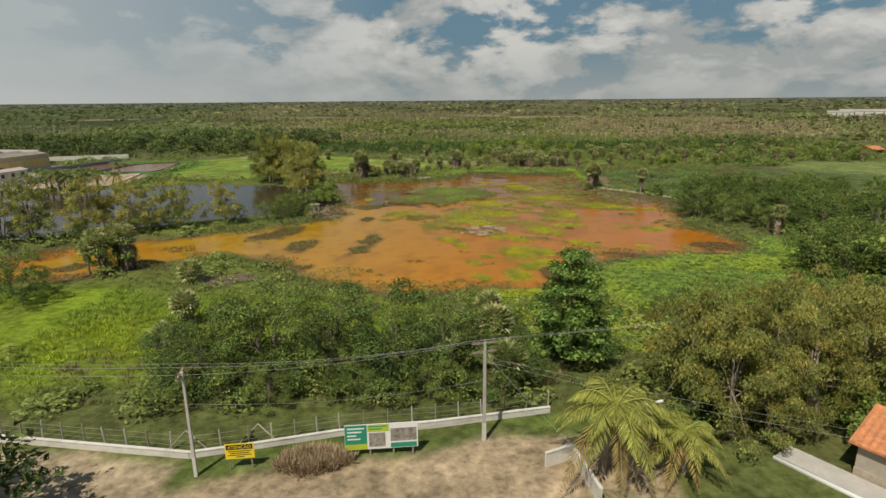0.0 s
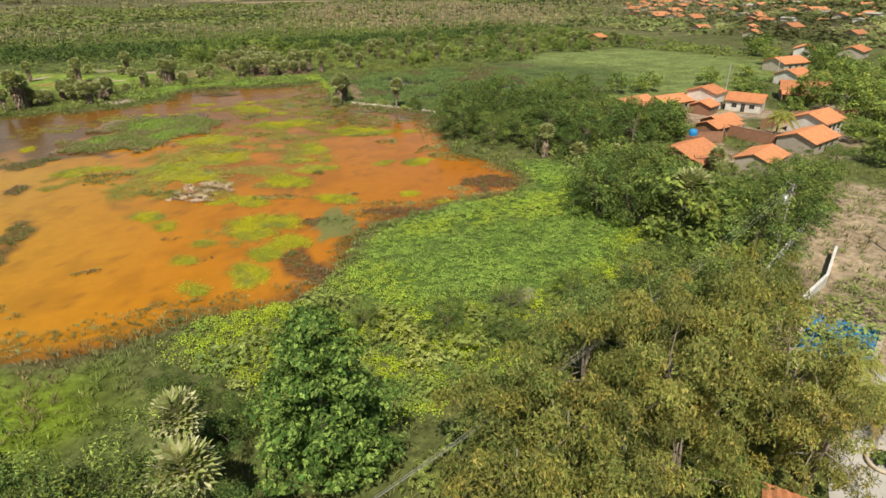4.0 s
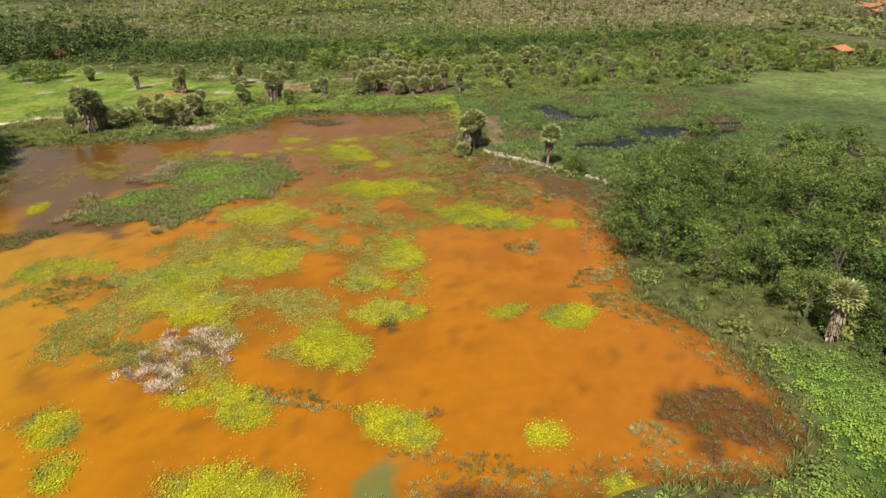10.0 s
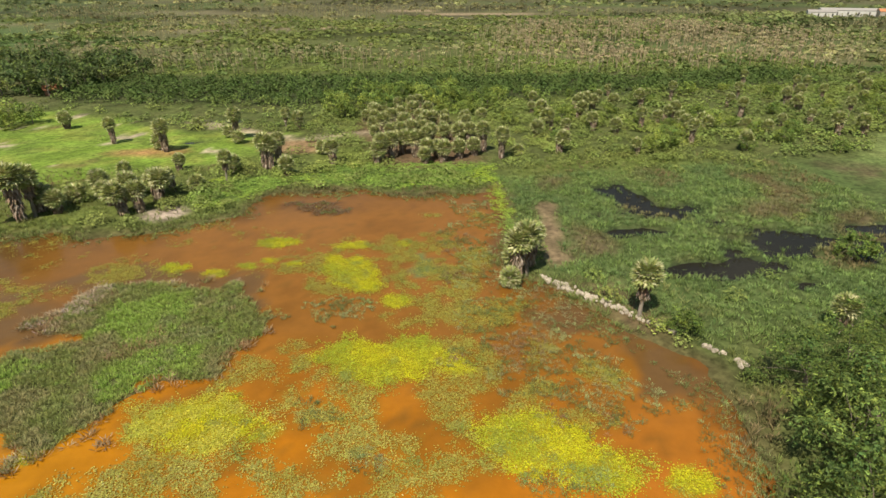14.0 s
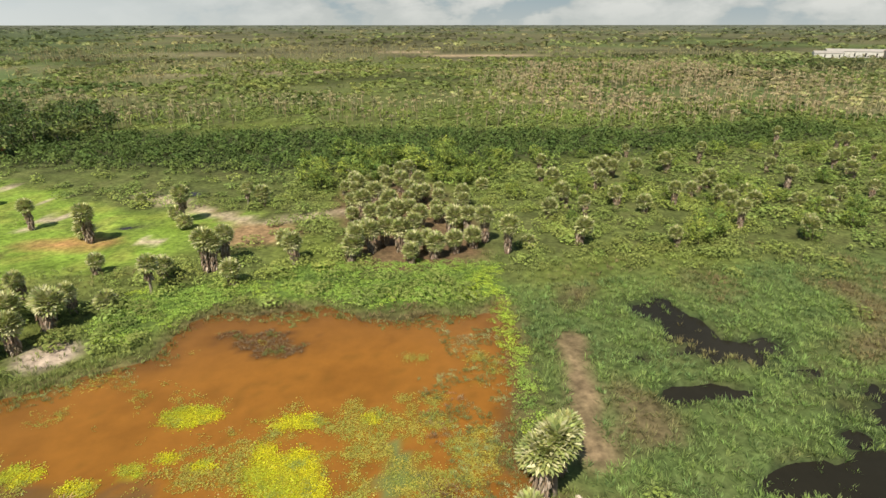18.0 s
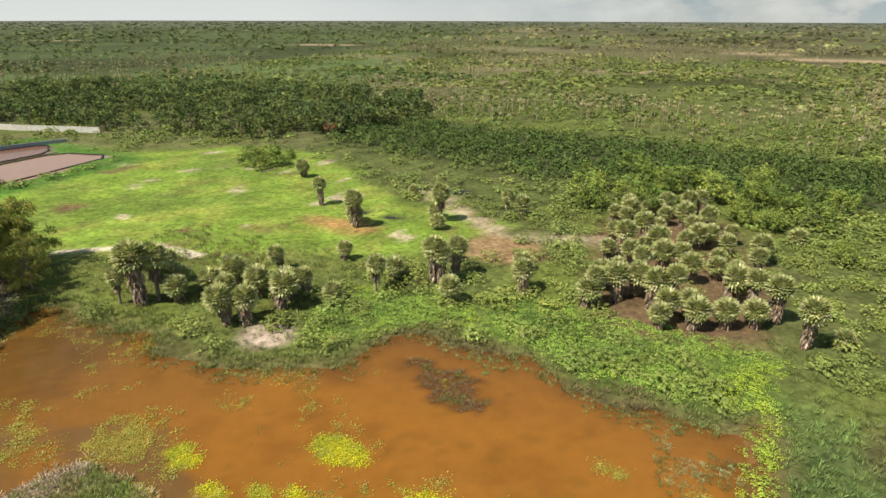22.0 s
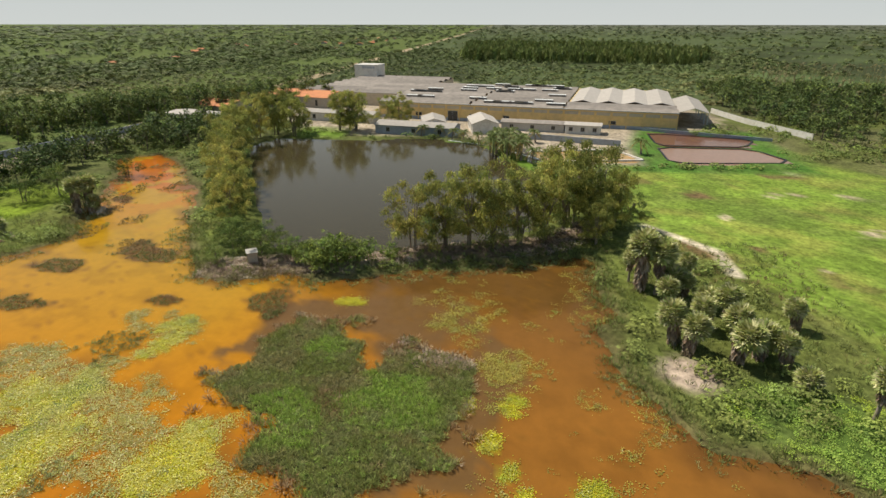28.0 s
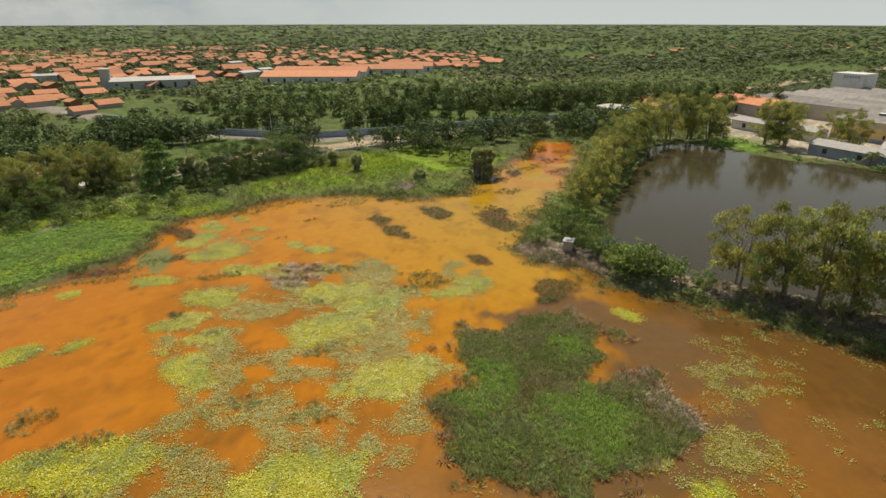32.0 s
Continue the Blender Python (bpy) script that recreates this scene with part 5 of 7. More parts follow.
# scrub on the land round about
def scrub(X, Y):
    d = np.hypot(X - 30, Y - 140)
    k = np.clip((fbm(X, Y, 26, 100) - 0.36) * 2.6, 0.03, 0.75)
    k = k * (dry_land(X, Y) > 1.5)
    k = k * (1 - 0.998 * soft(inside(MEADOW, X, Y) - 2, 3)) * (1 - 0.97 * soft(inside(MARSH, X, Y), 4)) * (1 - 0.985 * soft(inside(FIELD_E, X, Y), 3))
    k = k * (1 - soft(inside(GREEN_E, X, Y), 1)) * (1 - 0.85 * soft(inside(GROVE, X, Y), 1)) * (1 - soft(inside(YARD, X, Y), 1)) * (1 - 0.9 * soft(inside(YELLOW_S, X, Y), 1))
    k = np.maximum(k, 0.95 * (Y > 252) * (Y < 300) * (X > 12) * (X < 70) * (inside(GROVE, X, Y) > 1))
    k = np.maximum(k, 0.92 * (Y > 214) * (X > 56) * (inside(MARSH, X, Y) > 2) * (inside(FIELD_E, X, Y) > 3) * (fbm(X, Y, 16, 105) > 0.36))
    k = np.maximum(k, 0.9 * (near_line([(-100, 206), (-104, 222), (-106, 254)], X, Y) < 1.6))
    k = k * (near_line(ROAD_W, X, Y) > 7) * (near_line(DAM, X, Y) + wobble(X, Y, 2) > 3.2)
    k = np.maximum(k, 0.95 * soft(inside(THICKET, X, Y) + wobble(X, Y, 12, 30), 4))
    return k * ~((Y < 46) & (X > -90) & (X < 60)) * ~((X > 78) & (Y < 142) & (Y > 60) & (X < 190))


X, Y = field(31000, -200, 230, 30, 400, scrub, R)
c = mixc(np.repeat([[0.19, 0.235, 0.06]], len(X), 0), (fbm(X, Y, 20, 104) - 0.5) * 5, (0.25, 0.30, 0.068))
c = mixc(c, soft(inside(THICKET, X, Y), 5), (0.10, 0.145, 0.036))
size = R.uniform(0.9, 2.3, len(X))
tall = size * R.uniform(0.6, 0.95, len(X))
tall = tall * np.where(inside(THICKET, X, Y) < 0, 1.7, 1.0)
core = (X > -50) & (X < 105) & (Y > 40) & (Y < 262)
for mask, shapes in ((core, BUSH), (~core, BUSH_B)):
    grow("scrub", shapes, X[mask], Y[mask], np.stack([size, size, tall], 1)[mask], c[mask], R, "green scrub bushes of many sizes", "bushes", mat=SPRAY if shapes is BUSH else SPRAY_BIG)

# far scrub and woods, out to the horizon
rr = np.exp(R.uniform(np.log(270), np.log(4300), 16000))
aa = R.uniform(radians(-35), radians(275), len(rr))
X, Y = 30 + rr * np.cos(aa), 140 + rr * np.sin(aa)
# closed woods west of the factory and trees among the town's roofs
X = np.concatenate([X, R.uniform(-760, -230, 6000), R.uniform(-420, 80, 2600), R.uniform(250, 900, 2600)])
Y = np.concatenate([Y, R.uniform(-160, 420, 6000), R.uniform(-700, -60, 2600), R.uniform(180, 800, 2600)])
rr = np.hypot(X - 30, Y - 140)
east = (X > 190) & (Y < 430) | (Y < -80)
ok = (R.random(len(X)) < np.clip((fbm(X, Y, 120, 110, 5) - 0.38) * 5 + 0.2 * (rr > 1500) + 0.7 * (Y < -60) + 0.4 * (X > 250) * (Y < 500) + 0.7 * (X < -150 - 0.2 * (Y - 60)), 0.05, 1)) & (inside(YARD, X, Y) > 5) & (near_line(ROAD_W, X, Y) > 9)
ok &= inside([(-420, 330), (-330, 590), (-250, 640), (-140, 470), (-110, 390), (-200, 350)], X, Y) > -10
X, Y, rr = X[ok], Y[ok], rr[ok]
s = np.clip(rr / 190, 2.0, 13) * R.uniform(0.6, 1.4, len(X)) * np.where((Y < -60) | (X > 250) & (Y < 560), 1.55, 1.0)
c = mixc(np.repeat([[0.175, 0.20, 0.066]], len(X), 0), (fbm(X, Y, 200, 112, 5) - 0.46) * 6, (0.26, 0.245, 0.10))
# lighter and darker by the same noise bands as the far land
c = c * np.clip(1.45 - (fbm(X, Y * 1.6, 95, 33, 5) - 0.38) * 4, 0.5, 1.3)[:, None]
c = mixc(c, (-X - Y * 0.2 - 150) / 250, (0.135, 0.165, 0.058))
# haze of the distance mixed into the leaf colour
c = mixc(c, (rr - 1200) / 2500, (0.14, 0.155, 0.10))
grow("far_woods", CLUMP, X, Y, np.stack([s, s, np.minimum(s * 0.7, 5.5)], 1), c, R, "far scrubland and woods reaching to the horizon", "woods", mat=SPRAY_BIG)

# tall plantation far in the west
px, py = R.uniform(-780, -470, 3200), R.uniform(80, 380, 3200)
ok = inside([(-520, 130), (-480, 330), (-560, 372), (-760, 330), (-770, 120)], px, py) < 0
grow("far_plantation", CLUMP, px[ok], py[ok], np.stack([R.uniform(2.6, 3.6, ok.sum()), R.uniform(2.6, 3.6, ok.sum()), R.uniform(9, 13, ok.sum())], 1), (0.17, 0.20, 0.055), R, "tall plantation of slim trees in the distance", "woods", mat=SPRAY_BIG)

# far stands of palms: pale heads on thin stems
def far_palm(seed):
    rng = np.random.default_rng(seed)
    D = unit(rng.normal(size=(16, 3)))
    D[:, 2] = np.abs(D[:, 2]) * 0.9 - 0.25
    head = diamonds(D * 0.65 + [0, 0, 3.6], unit(D + [0, 0, 0.6]), 0.85, 0.42, rng)
    return merge([head, tube([(0, 0, 0), (0, 0, 3.4)], (0.15, 0.12), 4)])


FP = [far_palm(s) for s in (1, 2, 3)]
STAND_A, STAND_B = [(85, 345), (215, 338), (330, 470), (310, 640), (150, 640), (105, 480)], [(-115, 356), (64, 348), (66, 400), (-20, 425), (-150, 450)]


def stand(X, Y):
    k = np.maximum(0.9 * soft(inside(STAND_A, X, Y) + wobble(X, Y, 30, 60), 14), 0.75 * soft(inside(STAND_B, X, Y) + wobble(X, Y, 26, 50), 12)) * np.clip((fbm(X, Y, 24, 121, 4) - 0.30) * 4, 0.15, 1)
    k = np.maximum(k, 0.30 * np.clip((fbm(X, Y, 130, 120, 4) - 0.45) * 8, 0, 1) * (Y > 300))
    return k * (Y > 322) * (inside(THICKET, X, Y) > 2)


X, Y = field(38000, -450, 520, 325, 1000, stand, R)
pick = R.random(len(X)) < np.clip(420 / np.hypot(X - 30, Y - 140), 0.25, 1)
X, Y = X[pick], Y[pick]
c = mixc(np.repeat([[0.30, 0.275, 0.14]], len(X), 0), soft(inside(STAND_A, X, Y), 15), (0.36, 0.30, 0.17))
grow("far_palms", FP, X, Y, R.uniform(0.8, 1.45, len(X)), c, R, "stands of pale carnauba palms in the distance", "palms", mat=DRY)

# green bushes between the far palms
X, Y = field(15000, -330, 420, 335, 760, lambda X, Y: np.clip((fbm(X, Y, 60, 125, 5) - 0.42) * 5, 0.04, 0.9) * (inside(THICKET, X, Y) > 2) * np.clip(420 / np.hypot(X - 30, Y - 140), 0.4, 1), R)
c = mixc(np.repeat([[0.20, 0.23, 0.065]], len(X), 0), (fbm(X, Y, 25, 126) - 0.5) * 7, (0.26, 0.285, 0.075))
c = mixc(c, (fbm(X, Y, 70, 127) - 0.55) * 8, (0.12, 0.165, 0.045))
s = R.uniform(1.2, 3.2, len(X))
grow("far_bushes", CLUMP, X, Y, np.stack([s, s, s * R.uniform(0.55, 0.9, len(X))], 1), c, R, "green bushes among far palms", "bushes", mat=SPRAY_BIG)

# floating leaves on the pond
def pads(X, Y):
    m, q = mat_depth(X, Y), loose_depth(X, Y)
    k = np.where(m > 0.08, 0.97, np.where(m > -0.06, 0.55, np.where(m > -0.22, 0.12, 0.0)))
    k = np.maximum(k, np.where(q > 0.15, 0.75, np.where(q > 0.0, 0.40, 0.0)))
    k = np.maximum(k, 0.18 * (fbm(X, Y, 2.6, 141) > 0.63) * (Y > 165) * (X < 25))
    return k * (pond_depth(X, Y) < -0.4) * (sedge(X, Y) > 0.5)


def pad(seed):
    rng = np.random.default_rng(seed)
    n = 16
    P = rng.normal(size=(n, 3)) * [0.30, 0.30, 0.045]
    return diamonds(P, unit(rng.normal(size=(n, 3)) * 0.17 + [0, 0, 1]), rng.uniform(0.10, 0.17, n), rng.uniform(0.09, 0.15, n), rng, None, 0.10)


PADS = [pad(s) for s in (1, 2, 3, 4)]
X, Y = field(125000, -40, 56, 80, 200, pads, R)
m = mat_depth(X, Y)
c = mixc(np.repeat([[0.53, 0.49, 0.014]], len(X), 0), (fbm(X, Y, 4, 150) - 0.5) * 5, (0.37, 0.39, 0.024))
c = mixc(c, (0.05 - m) * 3, (0.36, 0.31, 0.05))
c = mixc(c, (fbm(X, Y, 1.4, 152) - 0.58) * 6, (0.27, 0.29, 0.05))
# sheen on the middle carpet, partly painted in as a paler leaf colour
c = mixc(c, soft(np.hypot((X - 12) / 0.9, (Y - 132)) - 22 + wobble(X, Y, 5, 9), 5) * (fbm(X, Y, 2.5, 151) > 0.42) * 0.45, (0.48, 0.44, 0.10))
grow("floating_plants", PADS, X, Y, R.uniform(0.7, 1.3, len(X)), c, R, "mats of floating yellow-green water plants", "water plants", mat=PAD, flat_z=0.05)

# grey-green tufts standing in the shallows
TUFTS = [(46, 162, 8, 8), (41, 178, 4, 12), (49, 148, 5, 5), (58, 132, 3, 12), (44, 192, 3, 9), (-41, 119, 4, 4), (28, 98, 8, 2), (2, 81, 14, 2.2), (-18, 88, 6, 3), (20, 205, 7, 2.4), (36, 202, 7, 2)]
ARM_TUFTS = [(-55, 96, 5, 2), (-70, 92, 5, 2), (-80, 90, 5, 2), (-86, 95, 4, 2), (-48, 104, 4, 2), (-36, 112, 4, 3), (-92, 84, 4, 2), (-74, 98, 4, 1.5), (-41, 100, 6, 2), (4, 100, 1.6, 0.6), (-4, 94, 2, 0.7), (8, 92, 1, 0.6), (30, 106, 1, 0.5), (34, 122, 1, 0.5)]


def tufty(X, Y):
    p = pond_depth(X, Y)
    k = 0.9 * (patches(GREY, X, Y, 0.5, 165, 1.8) > 0.12)
    k = np.maximum(k, 0.85 * (patches(BROWN, X, Y, 0.45, 139, 2.4) > 0.2))
    k = np.maximum(k, 0.6 * (np.maximum(blobs(TUFTS, X, Y, 0.6, 160, 2.4), blobs(ARM_TUFTS, X, Y, 0.5, 163, 2.0)) > 0.12))
    return np.maximum(k, 0.55 * soft(np.abs(p + 1.4) - 1.6, 1) * (fbm(X, Y, 4, 164) > 0.47) * (Y < 200)) * (p < 1)


X, Y = field(190000, -96, 62, 78, 210, tufty, R)
c = mixc(np.repeat([[0.34, 0.38, 0.15]], len(X), 0), (fbm(X, Y, 5, 161) - 0.5) * 6, (0.26, 0.33, 0.10))
c = mixc(c, (fbm(X, Y, 6, 162) - 0.60) * 6, (0.30, 0.20, 0.10))
c = mixc(c, (patches(BROWN, X, Y, 0.3, 139, 2.4) + 0.15) * 4, (0.24, 0.165, 0.085))
c = mixc(c, (patches(BROWN, X, Y, 0.3, 139, 2.4) + 0.15) * 4 * (X < -8) * (fbm(X, Y, 5, 167) > 0.42), (0.22, 0.235, 0.075))
c = mixc(c, (patches(BROWN, X, Y, 0.3, 139, 2.4) + 0.15) * (fbm(X, Y, 1.5, 166) - 0.52) * 30, (0.17, 0.20, 0.06))
c = mixc(c, blobs(ARM_TUFTS, X, Y, 0.3) * 4, (0.20, 0.165, 0.075))
grow("shallow_water_plants", SPLAY, X, Y, np.stack([R.uniform(0.28, 0.6, len(X)), R.uniform(0.28, 0.6, len(X)), R.uniform(0.18, 0.45, len(X))], 1), c, R, "grey-green tufts standing in shallow water", "water plants", flat_z=0.0)

# the sedge island: thick low grass, bushy clumps and a dry brown margin
X, Y = field(20000, -16, 20, 140, 182, lambda X, Y: 1.0 * (sedge(X, Y) < 0.3), R)
LAWN = [(1.7, 166.5, 6.2, 5.0, 80), (-6.9, 156.5, 4.2, 2.6, 91), (6.0, 155.5, 5.5, 3.4, 41)]
c = mixc(np.repeat([[0.27, 0.30, 0.085]], len(X), 0), (fbm(X, Y, 3, 98) - 0.5) * 6, (0.34, 0.31, 0.13))
c = mixc(c, patches(LAWN, X, Y, 0.35, 184, 3.0) * 6, (0.32, 0.43, 0.085))
c = mixc(c, (fbm(X, Y, 2.5, 99) - 0.6) * 7, (0.30, 0.32, 0.12))
grow("island_grass", TUFT, X, Y, np.stack([R.uniform(0.6, 1.1, len(X)), R.uniform(0.6, 1.1, len(X)), R.uniform(0.25, 0.55, len(X))], 1), c, R, "thick low grass on a sedge island", "grass")
X, Y = field(5200, -16, 18, 142, 180, lambda X, Y: 0.5 * (sedge(X, Y) < -0.6) * (fbm(X, Y, 4, 180) + 0.02 * (X - 2) > 0.50), R)
grow("island_bushes", HERB, X, Y, R.uniform(0.3, 0.6, len(X)), mixc(np.repeat([[0.28, 0.39, 0.07]], len(X), 0), (fbm(X, Y, 5, 181) - 0.5) * 6, (0.32, 0.36, 0.12)), R, "low green leafy clumps on a sedge island", "herbs")
X, Y = field(16000, -18, 20, 140, 182, lambda X, Y: 0.5 * soft(np.abs(sedge(X, Y) - 0.3) - 0.4, 0.5) * (fbm(X, Y, 5, 185) > 0.48) + 0.8 * (patches([(-7.7, 166.2, 3.1, 1.6, 102), (-5.3, 171.8, 2.6, 2.0, 133), (3.6, 160.4, 2.9, 2.0, 34)], X, Y, 0.45, 182, 1.6) > 0.05), R)
grow("dry_reeds", SPLAY, X, Y, np.stack([R.uniform(0.6, 1.1, len(X)), R.uniform(0.6, 1.1, len(X)), R.uniform(0.3, 0.8, len(X))], 1), mixc(np.repeat([[0.30, 0.20, 0.10]], len(X), 0), (fbm(X, Y, 3, 183) - 0.5) * 7, (0.38, 0.30, 0.18)), R, "dry brown reeds round a sedge island", "reeds", mat=DRY, flat_z=0.03)

# heap of dead stalks in the pond
X, Y = field(3600, 3, 16, 110, 124, lambda X, Y: (patches([(10.6, 118.3, 3.4, 2.3, 137), (8.1, 114.8, 3.3, 2.1, 145)], X, Y, 0.5, 170, 1.4) > 0.1) * 0.65, R)
grow("dead_stalks", SPLAY, X, Y, np.stack([R.uniform(0.4, 0.9, len(X)), R.uniform(0.4, 0.9, len(X)), R.uniform(0.15, 0.6, len(X))], 1), mixc(np.repeat([[0.64, 0.50, 0.35]], len(X), 0), (fbm(X, Y, 0.8, 171) - 0.50) * 9, (0.19, 0.12, 0.07)), R, "island of bleached dead stalks in orange water", "dead plants", mat=DRY, flat_z=0.0)

# ---- building materials ----
TILE = material("clay_tiles", (0.55, 0.22, 0.095), spread=0.18, per="object", grain=0.30, grain_size=0.35, bump=0.4, rough=0.85, stain=0.4, stain_size=2.5, stain_colour=(0.28, 0.14, 0.07))
PLASTER = material("plaster", (0.48, 0.42, 0.34), spread=0.2, per="object", grain=0.12, grain_size=0.8, bump=0.1, rough=0.9, stain=0.35, stain_size=3, stain_colour=(0.35, 0.28, 0.2))
BRICK = material("raw_brick", (0.34, 0.17, 0.10), spread=0.12, per="object", grain=0.25, grain_size=0.3, bump=0.3, rough=0.95, stain=0.4, stain_size=2, stain_colour=(0.22, 0.15, 0.11))
GLASS = material("window_dark", (0.03, 0.032, 0.035), spread=0, grain=0.2, grain_size=0.5, rough=0.15, spec=0.5)
WHITEWALL = material("whitewash", (0.66, 0.63, 0.57), spread=0, grain=0.12, grain_size=0.8, bump=0.2, rough=0.9, stain=0.45, stain_size=1.8, stain_colour=(0.46, 0.40, 0.32))
CONCRETE = material("concrete", (0.48, 0.45, 0.40), spread=0.1, per="object", grain=0.15, grain_size=0.6, bump=0.2, rough=0.9, stain=0.3, stain_size=1.2, stain_colour=(0.3, 0.27, 0.22))
OCHRE = material("ochre_wall", (0.74, 0.53, 0.22), spread=0.04, per="object", grain=0.12, grain_size=1.5, bump=0.1, rough=0.9, stain=0.3, stain_size=5, stain_colour=(0.42, 0.34, 0.24))
BEIGE = material("beige_panel", (0.50, 0.43, 0.32), spread=0.06, per="object", grain=0.12, grain_size=1.5, bump=0.1, rough=0.9)
SHEETING = material("fibre_cement", (0.27, 0.235, 0.20), spread=0.16, per="object", grain=0.25, grain_size=2.0, bump=0.1, rough=0.85, stain=0.5, stain_size=9, stain_colour=(0.20, 0.175, 0.155))
PALE_ROOF = material("pale_sheet_roof", (0.42, 0.38, 0.33), spread=0.14, per="object", grain=0.15, grain_size=1.2, bump=0.1, rough=0.7, stain=0.35, stain_size=5, stain_colour=(0.36, 0.32, 0.28))
STEEL = material("galvanised_steel", (0.45, 0.46, 0.47), spread=0.05, per="object", grain=0.1, grain_size=0.3, rough=0.45, metal=0.6)
WIRE = material("cable", (0.30, 0.29, 0.27), spread=0, grain=0.05, rough=0.6)
CERAMIC = material("insulator", (0.22, 0.13, 0.09), spread=0, grain=0.05, rough=0.3)
BLUE_PAINT = material("blue_plastic", (0.03, 0.26, 0.55), spread=0.05, per="object", grain=0.08, grain_size=0.3, rough=0.5)
POOL_WATER = material("pool_water", (0.05, 0.22, 0.42), spread=0, grain=0.08, grain_size=1.5, rough=0.08, spec=0.5)
GREYBLUE = material("grey_blue_wall", (0.33, 0.36, 0.40), spread=0.05, per="object", grain=0.15, grain_size=1.0, bump=0.1, rough=0.9, stain=0.3, stain_size=3, stain_colour=(0.24, 0.23, 0.22))
STONE = material("pale_stone", (0.46, 0.385, 0.29), spread=0.2, per="object", grain=0.2, grain_size=0.3, bump=0.3, rough=0.95)
YELLOW = material("yellow_sign", (0.85, 0.62, 0.03), spread=0, grain=0.05, rough=0.5)
BLACK = material("black_paint", (0.02, 0.02, 0.02), spread=0, grain=0.05, rough=0.5)
SIGN_GREEN = material("green_print", (0.03, 0.27, 0.17), spread=0, grain=0.06, rough=0.5)
SIGN_WHITE = material("white_print", (0.78, 0.78, 0.74), spread=0, grain=0.05, rough=0.5)
SIGN_LIME = material("lime_print", (0.45, 0.55, 0.05), spread=0, grain=0.05, rough=0.5)
SIGN_PHOTO = material("printed_photo", (0.30, 0.27, 0.24), spread=0.3, per="object", grain=0.6, grain_size=0.35, rough=0.5)
TIMBER = material("grey_timber", (0.30, 0.25, 0.19), spread=0.15, per="object", grain=0.3, grain_size=0.2, bump=0.2, rough=0.9)


def height_at(x, y):
    return float(relief(np.array([float(x)]), np.array([float(y)]))[0])


def roof_shell(w, d, h, rise, over, thick, pitch, roll):
    """A closed saddle roof, ridge along x, in one piece; roll: how high the tile rolls stand."""
    n = max(1, int((w + 2 * over) / pitch)) * 2 if roll else 1
    xs = np.linspace(-w / 2 - over, w / 2 + over, n + 1)
    ys = np.array([-d / 2 - over, -0.12, 0.0, 0.12, d / 2 + over])
    zs = h + rise * (1 - np.abs(ys) / (d / 2))
    up = roll * (np.arange(n + 1) % 2)
    top = np.array([(x, y, z + thick + u + (roll if abs(y) < 0.01 else 0)) for y, z in zip(ys, zs) for x, u in zip(xs, up)])
    low = np.array([(x, y, z) for y, z in zip(ys, zs) for x in xs])
    m, k = n + 1, len(top)
    F = []
    for j in range(4):
        for i in range(n):
            q = (j * m + i, j * m + i + 1, (j + 1) * m + i + 1, (j + 1) * m + i)
            F += [q, tuple(k + v for v in q[::-1])]
        for i in (0, n):
            q = (j * m + i, (j + 1) * m + i, k + (j + 1) * m + i, k + j * m + i)
            F.append(q if i == 0 else q[::-1])
    for j in (0, 4):
        for i in range(n):
            q = (j * m + i + 1, j * m + i, k + j * m + i, k + j * m + i + 1)
            F.append(q if j == 0 else q[::-1])
    return np.concatenate([top, low]), np.array(F)


def gable(w, d, h, rise, over=0.5, thick=0.14):
    """A plain saddle roof on walls w x d."""
    return roof_shell(w, d, h, rise, over, thick, 1.0, 0.0)


def tiled(w, d, h, rise, over=0.5, pitch=0.5):
    """A saddle roof with rolls of clay tiles running down both slopes."""
    return roof_shell(w, d, h, rise, over, 0.12, pitch, 0.09)


def gable_walls(w, d, h, rise):
    V, F = box(-w / 2, -d / 2, -0.4, w / 2, d / 2, h)
    T = np.array([(sx * w / 2, y, z) for sx in (-1, 1) for y, z in ((-d / 2, h), (d / 2, h), (0, h + rise - 0.02), (0, h + rise - 0.03))], float)
    return merge([(V, F), (T, np.array([(0, 1, 2, 3), (5, 4, 7, 6)]))])


def opening(parent, name, x, y, z0, z1, half, face, frame_mat=None):
    """A window or door set in a wall that faces along y: frame, dark pane and sill."""
    s = -1 if face < 0 else 1
    ob = part(name, box(x - half, y - 0.04, z0, x + half, y + 0.04, z1), GLASS, parent)
    f = 0.07
    bars = [box(x - half - f, y + s * 0.02 - 0.05, z0 - f, x - half, y + s * 0.02 + 0.05, z1 + f), box(x + half, y + s * 0.02 - 0.05, z0 - f, x + half + f, y + s * 0.02 + 0.05, z1 + f),
            box(x - half, y + s * 0.02 - 0.05, z1, x + half, y + s * 0.02 + 0.05, z1 + f), box(x - 0.03, y + s * 0.02 - 0.05, z0, x + 0.03, y + s * 0.02 + 0.05, z1)]
    part("frame", merge(bars), frame_mat or TIMBER, ob)
    return ob


